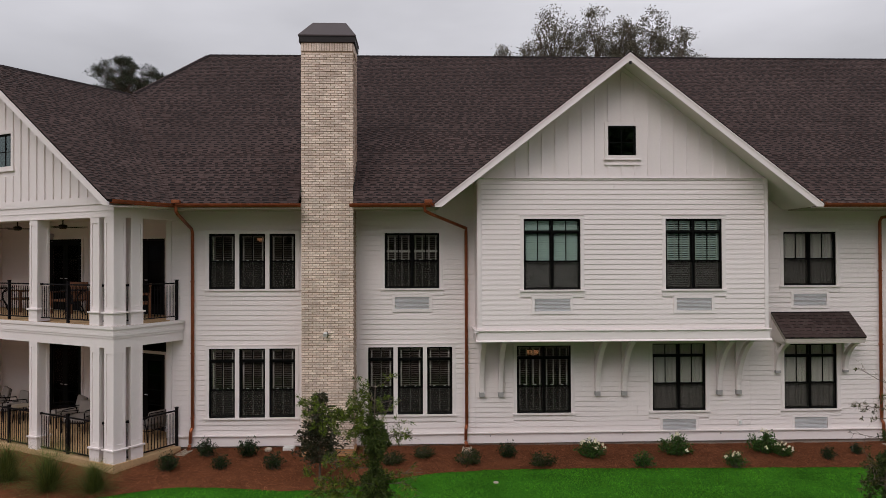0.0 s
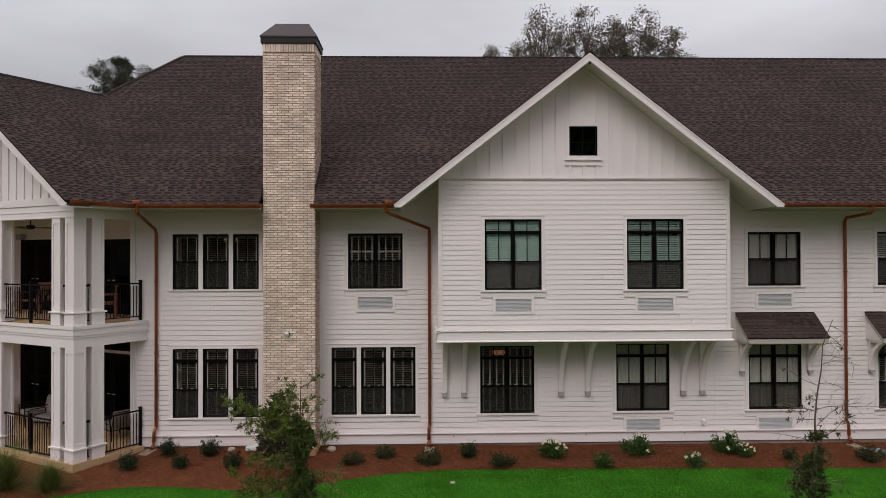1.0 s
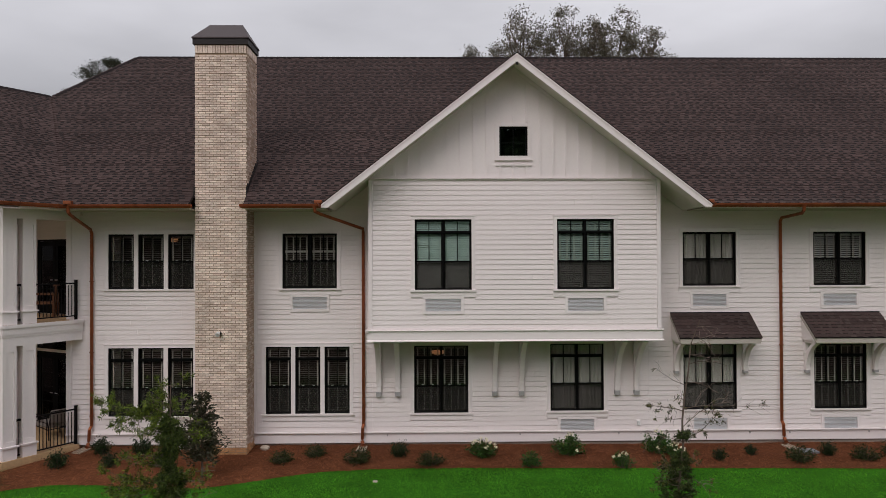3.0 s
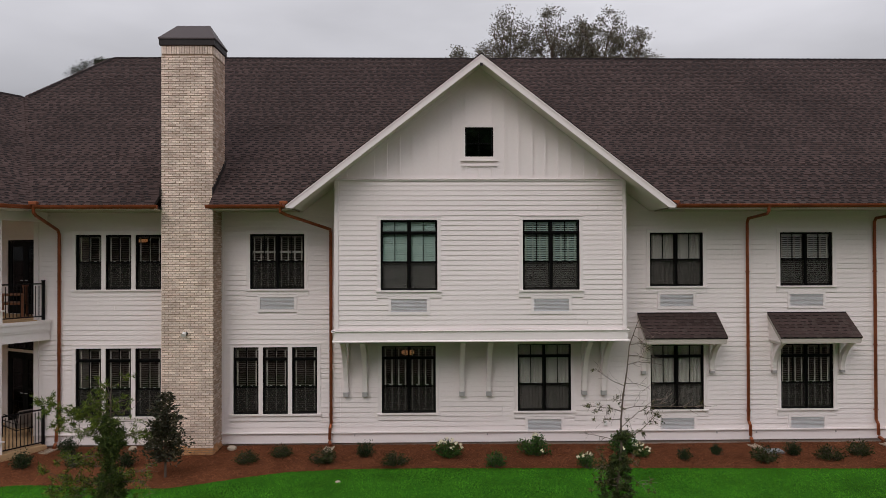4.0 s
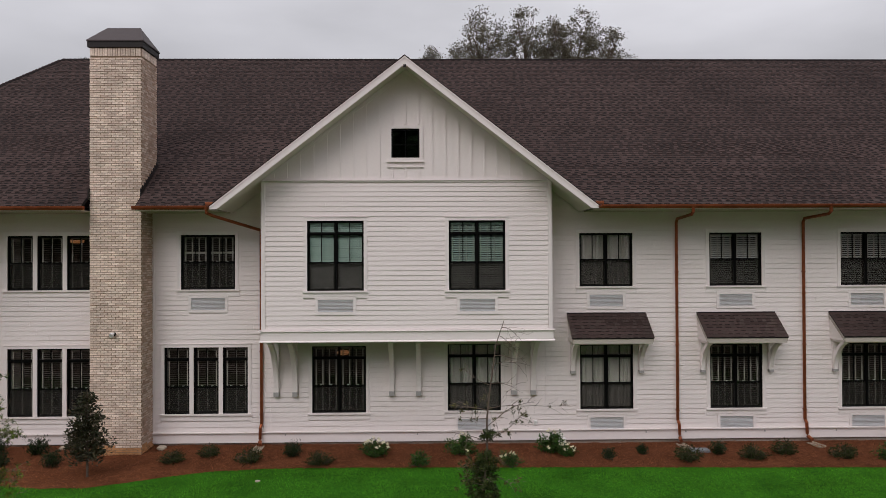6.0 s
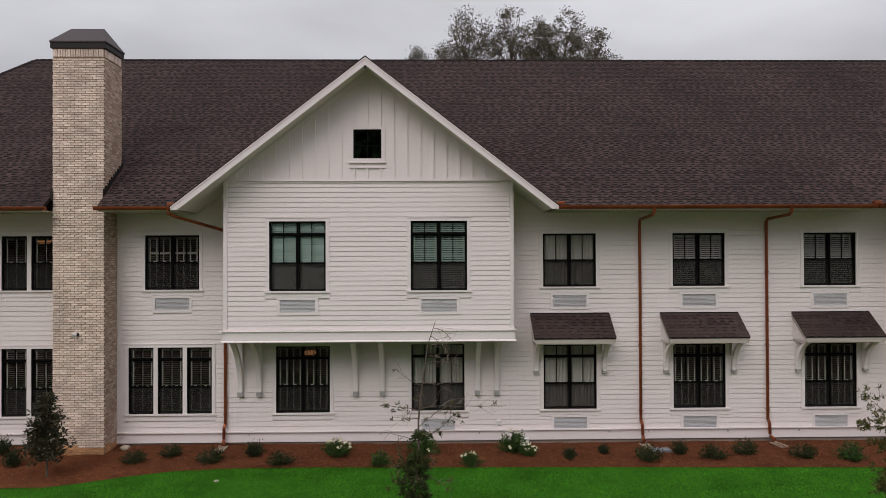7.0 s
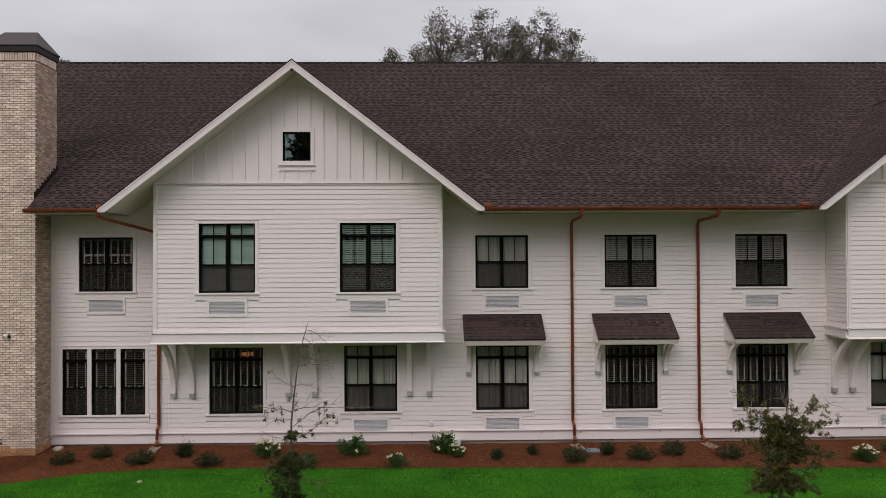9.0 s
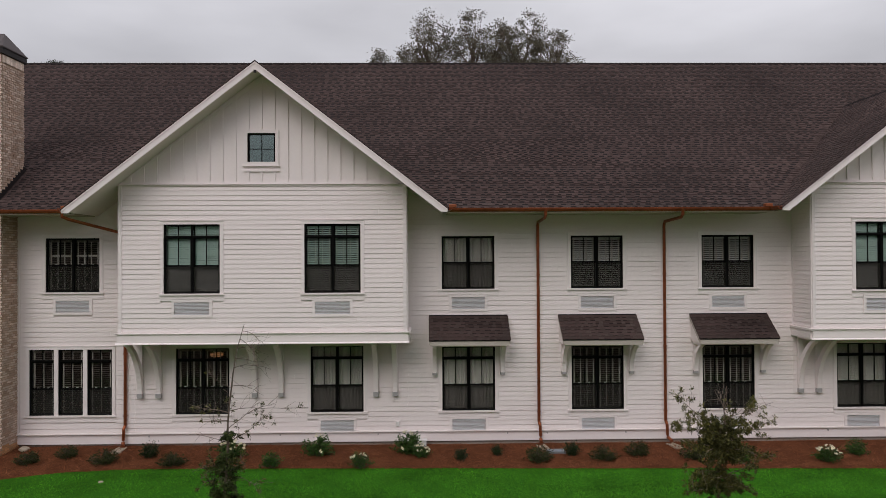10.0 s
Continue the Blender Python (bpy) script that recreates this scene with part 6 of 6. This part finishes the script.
for k in range(270):
    f = rng.uniform(0, 1) ** 1.2
    h = 0.44 + 1.48 * f
    reach = (0.54 * (1 - f) ** 0.62 + 0.05) * min(1.0, 0.80 + 2.0 * f) * rng.uniform(0.6, 1.15)
    a = rng.uniform(0, 6.283)
    pts = wander((0, 0, h - 0.1), (math.cos(a), math.sin(a), rng.uniform(0.2, 0.7)), reach, 4, 0.15, 0.0, rng)
    tube(bm, pts, [0.006, 0.005, 0.004, 0.003, 0.002], 4)
    for _ in range(11 if f < 0.7 else 6):
        j = rng.integers(1, 4)
        q = pts[j].lerp(pts[j + 1], rng.uniform(0, 1)) + Vector(rng.normal(size=3)) * 0.03
        cs.append(tuple(q))
        ds.append((math.cos(a) + rng.normal() * 0.7, math.sin(a) + rng.normal() * 0.7, 0.3 + rng.normal() * 0.6))
tagged(part("branchwork", bm, BARK, mag), kind="stuff")
leaves("crown", cs, ds, 0.092, 0.044, LEAF_MAGNOLIA, mag, rng)


def shrub(name, seed, radius, high, leaf, size, count, label, category="shrub", blooms=0, upright=0.5):
    """A low shrub: stems from the ground and leaves along them; blooms is a number of white blossoms."""
    rng = np.random.default_rng(seed)
    root = thing(name, Matrix(), label, category, "shrubs in the planting bed")
    bm = bmesh.new()
    cs, ds, bl, bd = [], [], [], []
    stems = 46
    for k in range(stems):
        a = rng.uniform(0, 6.283)
        out = rng.uniform(0.0, 1.0) ** 0.6
        aim = Vector((math.cos(a) * out * radius, math.sin(a) * out * radius, high * (1.05 - 0.55 * out * out) * rng.uniform(0.75, 1.15)))
        pts = wander((0.03 * rng.normal(), 0.03 * rng.normal(), -0.03), aim, aim.length, 5, 0.10, -0.02 * upright, rng)
        tube(bm, pts, [0.007, 0.006, 0.005, 0.004, 0.003, 0.002], 4)
        for _ in range(count // stems):
            t = rng.uniform(1.2, 5)
            j = min(int(t), 4)
            q = pts[j].lerp(pts[j + 1], t - j) + Vector(rng.normal(size=3)) * 0.028
            cs.append((q.x, q.y, max(0.02, q.z)))
            ds.append((math.cos(a) * 0.7 + rng.normal() * 0.7, math.sin(a) * 0.7 + rng.normal() * 0.7, upright + rng.normal() * 0.5))
        if blooms and k < blooms:
            q = pts[-1] + Vector((0, -0.02, 0.02))
            for _ in range(11):
                bl.append(tuple(q + Vector(rng.normal(size=3)) * 0.012))
                bd.append(tuple(rng.normal(size=3) + np.array((0, -0.3, 0.4))))
    tagged(part("stemwork", bm, BARK, root), kind="stuff")
    leaves("foliage", cs, ds, size[0], size[1], leaf, root, rng)
    if blooms:
        leaves("blossoms", bl, bd, 0.046, 0.042, PETAL, root, rng, "small white blossoms")
    return root


HOLLY = shrub("holly_shrub", 1, 0.27, 0.46, LEAF_HOLLY, (0.060, 0.028), 1000, "small dark evergreen holly shrub in pine straw", upright=0.7)
ROSE = shrub("rose_bush", 2, 0.36, 0.44, LEAF_ROSE, (0.055, 0.034), 1200, "green rose bush dotted with white blossoms", blooms=15)
LEAFY = shrub("leafy_shrub", 3, 0.36, 0.46, LEAF_ROSE, (0.060, 0.036), 1300, "rounded leafy green shrub with few white blossoms", blooms=4)
LOW = shrub("low_shrub", 4, 0.26, 0.30, LEAF_ROSE, (0.050, 0.030), 850, "low fresh-green shrub in pine straw", upright=0.3)
DRY = shrub("dry_shrub", 5, 0.28, 0.26, LEAF_DRY, (0.065, 0.018), 900, "low olive shrub with narrow dull leaves", upright=0.2)
BUDDED = shrub("rose_bush", 6, 0.30, 0.32, LEAF_ROSE, (0.050, 0.030), 850, "low rose bush with a few white blossoms", blooms=7, upright=0.3)
PLANTING = (
    (HOLLY, ((-6.05, 19.3, 1.0), (-5.41, 20.33, 1.0), (-4.8, 19.35, 0.85), (-4.31, 20.3, 1.05), (-3.5, 19.3, 0.95), (2.37, 20.05, 0.9), (10.53, 19.62, 0.7), (11.51, 20.0, 0.62), (13.5, 19.9, 0.82))),
    (DRY, ((0.21, 20.08, 1.0), (1.35, 19.62, 1.0), (3.15, 19.5, 1.0), (-0.57, 19.6, 0.95), (12.56, 19.45, 1.1), (14.27, 19.55, 1.0), (15.24, 19.85, 1.0), (16.6, 19.5, 1.0))),
    (LOW, ((5.68, 19.36, 0.95), (17.7, 19.3, 1.1), (20.98, 19.75, 0.9))),
    (ROSE, ((4.52, 20.0, 0.95), (9.50, 19.9, 0.62), (19.95, 19.2, 0.8))),
    (LEAFY, ((6.77, 20.12, 1.05), (9.15, 20.22, 0.85))),
    (BUDDED, ((7.96, 19.24, 0.88),)),
)
rng = random.Random(77)
for proto, spots in PLANTING:
    for k, (x, y, s) in enumerate(spots):
        s *= 1.0 if proto is HOLLY else 1.15
        m = pose(x, y, ground_z(x, y), 0, 0, rng.uniform(0, 360)) @ Matrix.Diagonal((s, s, s * rng.uniform(0.9, 1.1), 1))
        if k:
            copy_thing(proto, m)
        else:
            proto.matrix_basis = m


def grass_tuft(x, y, s, seed):
    """A fountain of long fine blades."""
    rng = np.random.default_rng(seed)
    root = thing("ornamental_grass", pose(x, y, ground_z(x, y)), "fountain of fine green ornamental grass in the bed", "ornamental grass", "ornamental grasses by the porch")
    verts, faces = [], []
    for _ in range(1300):
        a, tilt, ln = rng.uniform(0, 6.283), abs(rng.normal()) * 0.75, s * rng.uniform(0.45, 1.2)
        d = Vector((math.cos(a) * math.sin(tilt), math.sin(a) * math.sin(tilt), math.cos(tilt)))
        p = Vector((rng.normal() * 0.05, rng.normal() * 0.05, -0.02))
        side = Vector((-math.sin(a), math.cos(a), 0)) * 0.003
        q = p + d * ln * 0.55
        e = q + (d + Vector((math.cos(a) * 0.5, math.sin(a) * 0.5, -0.45))).normalized() * ln * 0.45
        k = len(verts)
        verts += [tuple(p - side), tuple(p + side), tuple(q + side), tuple(q - side), tuple(e)]
        faces += [(k, k + 1, k + 2, k + 3), (k + 3, k + 2, k + 4)]
    me = bpy.data.meshes.new("blades")
    me.from_pydata(verts, [], faces)
    tagged(part("blades", me, TUFT, root), kind="stuff")


for k, (x, y, s) in enumerate(((-9.5, 18.6, 1.15), (-8.25, 17.95, 1.2), (-7.2, 17.85, 0.85), (-10.9, 18.4, 1.15))):
    grass_tuft(x, y, s, 50 + k)

# ---------------------------------------------------------------- small things along the bed
def splash_block(x, y, turn, label):
    bm = bmesh.new()
    prism(bm, ((-0.09, 0), (0.09, 0), (0.14, 0.42), (-0.14, 0.42)), 0, 0.03, "z")
    box(bm, -0.12, -0.09, 0.0, 0.42, 0.03, 0.055)
    box(bm, 0.09, 0.12, 0.0, 0.42, 0.03, 0.055)
    bmesh.ops.rotate(bm, cent=(0, 0, 0), matrix=Euler((0, 0, math.pi)).to_matrix(), verts=bm.verts)
    solid("splash_block", bm, STONE, label, "splash block", "", "splash blocks under the downspouts", pose(x, y, ground_z(x, y) - 0.01, 4, 0, turn))


splash_block(-5.98, 20.80, -18, "pale concrete splash block under a copper downspout")
splash_block(1.36, 20.78, -6, "pale concrete splash block under a copper downspout")
splash_block(12.77, 20.78, 14, "pale concrete splash block under a copper downspout")
splash_block(16.36, 20.78, 25, "pale concrete splash block under a copper downspout")


def rock(x, y, s, seed, label):
    rng = random.Random(seed)
    bm = bmesh.new()
    bmesh.ops.create_icosphere(bm, subdivisions=2, radius=1)
    for v in bm.verts:
        v.co *= 1 + 0.25 * noise.noise(v.co * 1.3 + Vector((seed, 0, 0)))
        v.co.z *= 0.55
        v.co.x *= 1.25
    solid("pale_rock", bm, STONE, label, "rock", "", "", pose(x, y, ground_z(x, y) + 0.3 * s, 0, 0, rng.uniform(0, 360)) @ Matrix.Diagonal((s, s, s, 1)))


rock(-1.24, 20.66, 0.13, 3, "pale rounded rock lying on the pine straw")
rock(-3.9, 20.75, 0.10, 8, "pale flat rock lying on the pine straw")
box_root = thing("utility_box", pose(-3.36, 20.78, 0.13), "low white plastic utility box against the wall", "utility box")
bm = boxes((-0.15, 0.15, -0.12, 0.12, 0, 0.14))
soften(bm, 0.02)
part("housing", bm, PLASTIC, box_root)
box_root = thing("utility_box", pose(9.52, 20.80, 0.14), "white plastic utility box beside a leafy shrub", "utility box")
bm = boxes((-0.12, 0.12, -0.10, 0.10, 0, 0.16))
soften(bm, 0.02)
part("housing", bm, PLASTIC, box_root)
part("lid", boxes((-0.13, 0.13, -0.11, 0.11, 0.161, 0.185)), PLASTIC, box_root)
valve = thing("valve_box", pose(13.12, 20.25, ground_z(13.12, 20.25)), "flat grey irrigation valve lid in the pine straw", "valve box")
part("rim", boxes((-0.25, 0.25, -0.17, 0.17, -0.05, 0.03)), GREY_LID, valve)
part("lid", boxes((-0.22, 0.22, -0.14, 0.14, 0.031, 0.042)), GREY_LID, valve)
bm = bmesh.new()
tube(bm, ((0, 0, -0.05), (0, 0, 0.012), (0, 0, 0.018)), (0.06, 0.06, 0.045), 16)
solid("cleanout_cap", bm, STONE, "round pale cap set into the lawn", "cap", "", "", pose(1.86, 18.25, 0.0))
for x, z in ((8.84, 0.72),):
    outlet = thing("outlet_box", pose(x, WALL_Y - 0.022, z), "white outlet box on the lower siding", "outlet box")
    part("plate", boxes((-0.07, 0.07, -0.016, 0.0, -0.085, 0.085)), TRIM, outlet)
    bm = boxes((-0.04, 0.04, -0.05, -0.017, -0.06, 0.06))
    soften(bm, 0.008, 1)
    part("cover", bm, PLASTIC, outlet)
pin = mesh_of("pin", boxes((-0.012, 0.012, -0.035, 0.0, -0.02, 0.02)))
pin.materials.append(GREY_PAINT)
for x in (2.0, 5.6, 6.9, 8.3, 11.9, 13.0, 15.2, 17.2, 20.9):
    tagged(new("drain_stub", pin), "tiny dark drain stub in the skirt board", "drain stub", "drain stubs in the skirt").matrix_basis = pose(x, WALL_Y - 0.03, 0.44)

# ---------------------------------------------------------------- far trees
def far_tree(name, x, y, seed, base, top, radius, leaf, size, count, label, clusters, trunk=0.45, lumps=(0.07, 0.15), rise=0.5):
    rng = np.random.default_rng(seed)
    root = thing(name, pose(x, y, 0), label, "tree", "trees round the building")
    bm = bmesh.new()
    spine = [Vector((0.3 * math.sin(k), 0.2 * math.cos(2 * k), (base + 0.35 * (top - base)) * k / 5)) for k in range(6)]
    tube(bm, spine, [trunk * (1 - 0.12 * k) for k in range(6)], 8)
    part("trunk", bm, BARK, root)
    bm = bmesh.new()
    cs, ds = [], []
    for k in range(clusters):
        a = rng.uniform(0, 6.283)
        f = rng.uniform(0, 1) ** 0.6
        u = rng.uniform(0.05, 1)
        r = radius * math.sqrt(max(0.0, 1 - (2 * abs(u - 0.45)) ** 4 * 0.5)) * f
        goal = Vector((r * math.cos(a), r * math.sin(a), base + (top - base) * u * (1 - 0.2 * (r / radius) ** 2)))
        start = spine[3].lerp(spine[5], rng.uniform(0, 1))
        mid = start.lerp(goal, 0.5) + Vector(rng.normal(size=3)) * radius * 0.07
        pts = [start, start.lerp(mid, 0.5) + Vector(rng.normal(size=3)) * 0.1, mid, mid.lerp(goal, 0.6) + Vector(rng.normal(size=3)) * radius * 0.05, goal]
        tube(bm, pts, [trunk * 0.22, trunk * 0.16, trunk * 0.10, trunk * 0.05, 0.012], 4)
        lump = radius * rng.uniform(*lumps)
        for _ in range(12):
            s = wander(pts[3].lerp(goal, rng.uniform(0, 1)), rng.normal(size=3) + np.array((0, 0, rise)), lump * 1.6, 3, 0.3, 0.0, rng)
            tube(bm, s, [0.02, 0.016, 0.012, 0.008], 4)
            for _ in range(count // clusters // 12):
                q = s[rng.integers(1, 4)] + Vector(rng.normal(size=3)) * lump * 0.21
                cs.append(tuple(q))
                ds.append(tuple(rng.normal(size=3)))
    tagged(part("branchwork", bm, BARK, root), kind="stuff")
    leaves("crown", cs, ds, size[0], size[1], leaf, root, rng)
    return root


def domed_tree(name, x, y, seed, fork, domes, leaf, size, per_tuft, label, trunk, tuft=0.20, gap=-0.06):
    """A far tree whose crown is several domes of leaf tufts on forking limbs, with gaps of sky between.
    domes: middle x, foot z, half width, height, tufts."""
    rng = np.random.default_rng(seed)
    root = thing(name, pose(x, y, 0), label, "tree", "trees round the building")
    bm = bmesh.new()
    tube(bm, [(0.2 * math.sin(k), 0.1 * math.cos(2 * k), fork * k / 5) for k in range(6)], [trunk * (1 - 0.1 * k) for k in range(6)], 8)
    part("trunk", bm, BARK, root)
    bm = bmesh.new()
    cs, ds = [], []
    for mid, foot, half, high, tufts in domes:
        stem = [Vector((0, 0, fork)), Vector((0.55 * mid, 0, 0.5 * (fork + foot))), Vector((mid, 0, foot))]
        tube(bm, stem, [trunk * 0.5, trunk * 0.42, trunk * 0.36], 6)
        nodes = []
        for k in range(24):
            a = rng.uniform(0, 6.283)
            e = math.acos(rng.uniform(0.0, 0.97))
            goal = Vector((half * math.sin(e) * math.cos(a), half * 0.8 * math.sin(e) * math.sin(a), high * math.cos(e))) * rng.uniform(0.62, 0.95)
            limb = [Vector((0, 0, 0)), goal * 0.35 + Vector(rng.normal(size=3)) * 0.09 * half, goal * 0.7 + Vector(rng.normal(size=3)) * 0.07 * half, goal]
            off = stem[2]
            tube(bm, [off + p for p in limb], [trunk * 0.18, trunk * 0.11, trunk * 0.06, 0.012], 5)
            nodes += [limb[1], limb[1].lerp(limb[2], 0.5), limb[2], limb[2].lerp(goal, 0.5), goal]
        made = 0
        while made < tufts:
            p = Vector(rng.normal(size=3))
            p = p.normalized() * rng.uniform(0.05, 1.0) ** 0.42
            p = Vector((p.x * half, p.y * half * 0.8, abs(p.z) * high - 0.2))
            if noise.noise(p * 1.05 + Vector((seed, mid, 0))) < gap:
                continue
            n = min(nodes, key=lambda k: (k - p).length)
            if (n - p).length > 0.7:
                p = n + (p - n).normalized() * 0.7
            made += 1
            q, c = stem[2] + n, stem[2] + p
            tube(bm, (q, q.lerp(c, 0.5) + Vector(rng.normal(size=3)) * 0.06, c), (0.014, 0.010, 0.006), 3)
            flat = rng.normal(size=(per_tuft, 3)) * tuft * np.array((1.0, 1.0, 0.6))
            cs += (np.array(c) + flat).tolist()
            ds += (flat + rng.normal(size=(per_tuft, 3)) * 0.12).tolist()
    tagged(part("branchwork", bm, BARK, root), kind="stuff")
    leaves("crown", cs, ds, size[0], size[1], leaf, root, rng)
    return root


domed_tree("live_oak", 13.2, 54.0, 61, 16.5, ((-3.3, 18.9, 2.4, 4.7, 430), (-0.2, 18.8, 1.7, 4.9, 340), (3.3, 18.6, 2.7, 5.1, 600), (1.5, 18.6, 1.6, 4.3, 240), (5.7, 18.6, 2.1, 3.4, 260), (-4.9, 18.6, 1.4, 2.3, 110), (-6.85, 18.6, 1.0, 1.95, 110)), LEAF_FAR, (0.14, 0.08), 15, "tall thin-leaved oak standing behind the building", 0.45, 0.17, 0.03)
domed_tree("pine_tree", -33.6, 89.0, 65, 21.5, ((-0.1, 24.6, 4.7, 4.75, 620), (3.2, 24.2, 2.3, 2.8, 160), (-5.0, 23.2, 1.5, 2.1, 100)), LEAF_PINE, (0.19, 0.09), 26, "tall pine with a rounded dark crown behind the building", 0.40, 0.20, 0.12)
# woods behind the camera, which the window panes mirror; flanks added to block low sky
WOODLAND = ((-66, -40, 15), (-58, -37, 14), (-50, -41, 15), (-43, -36, 13), (-36, -40, 15), (-29, -37, 13), (-22, -41, 14), (-14.5, -38, 12.5), (-8.5, -41, 12.5), (-1.4, -38, 26), (2.5, -42, 28), (5, -36, 26), (9, -41, 28), (13.5, -37, 27), (19, -40, 28), (24.5, -37, 26), (30, -40, 17), (36, -37, 16), (42, -40, 17), (49, -37, 15), (56, -40, 16), (64, -37, 15), (72, -40, 15))
for k, (x, y, top) in enumerate(WOODLAND):
    tall = top > 18
    far_tree("roadside_tree", x, y, 80 + k, 1.0, top, 5.6 if tall else 4.6, WOODS, (1.05, 0.70) if tall else (0.85, 0.55), 10800 if tall else 5200, "leafy green tree behind the camera, for reflections and to block low sky", 120 if tall else 60)

# ---------------------------------------------------------------- lawn blades and pine straw
rng = np.random.default_rng(90)
n = 270000
xs = rng.uniform(-9.5, 24.0, n)
ys = rng.uniform(15.3, 19.6, n)
edge = np.interp(xs, [p[0] for p in BED_EDGE], [p[1] for p in BED_EDGE])
keep = ys < edge + rng.normal(0, 0.03, n)
xs, ys = xs[keep], ys[keep]
n = len(xs)
a, lean, h = rng.uniform(0, 6.283, n), rng.uniform(0, 1.5, n), rng.uniform(0.006, 0.030, n)
v = np.empty((n, 3, 3))
wx, wy = 0.0048 * np.cos(a), 0.0048 * np.sin(a)
v[:, 0] = np.c_[xs - wx, ys - wy, np.full(n, -0.021)]
v[:, 1] = np.c_[xs + wx, ys + wy, np.full(n, -0.021)]
b = rng.uniform(0, 6.283, n)
v[:, 2] = np.c_[xs + h * lean * np.cos(b), ys + h * lean * np.sin(b), h]
me = bpy.data.meshes.new("grass_blades")
me.from_pydata(v.reshape(-1, 3).tolist(), [], np.arange(3 * n).reshape(n, 3).tolist())
solid("grass_blades", me, BLADE, "short bright green grass blades of the lawn", "grass", "stuff")

n = 64000
xs = rng.uniform(-11.0, 24.0, n)
edge = np.array([bed_edge(x) for x in xs])
f = rng.uniform(0.0, 1.0, n)
ys = edge - 0.03 + f * (20.99 - edge)
zs = np.array([max(0.0, ground_z(x, y)) for x, y in zip(xs, ys)]) + rng.uniform(0.0, 0.045, n)
a, tilt, ln = rng.uniform(0, 6.283, n), rng.normal(0, 0.16, n), rng.uniform(0.08, 0.20, n)
d = np.c_[np.cos(a), np.sin(a), tilt] * ln[:, None]
s = np.c_[-np.sin(a), np.cos(a), np.zeros(n)] * 0.0055
c = np.c_[xs, ys, zs]
v = np.empty((n, 3, 3))
v[:, 0], v[:, 1], v[:, 2] = c - s, c + s, c + d
me = bpy.data.meshes.new("pine_straw")
me.from_pydata(v.reshape(-1, 3).tolist(), [], np.arange(3 * n).reshape(n, 3).tolist())
solid("pine_straw", me, NEEDLE, "loose red-brown pine needles strewn over the bed", "pine straw", "stuff")
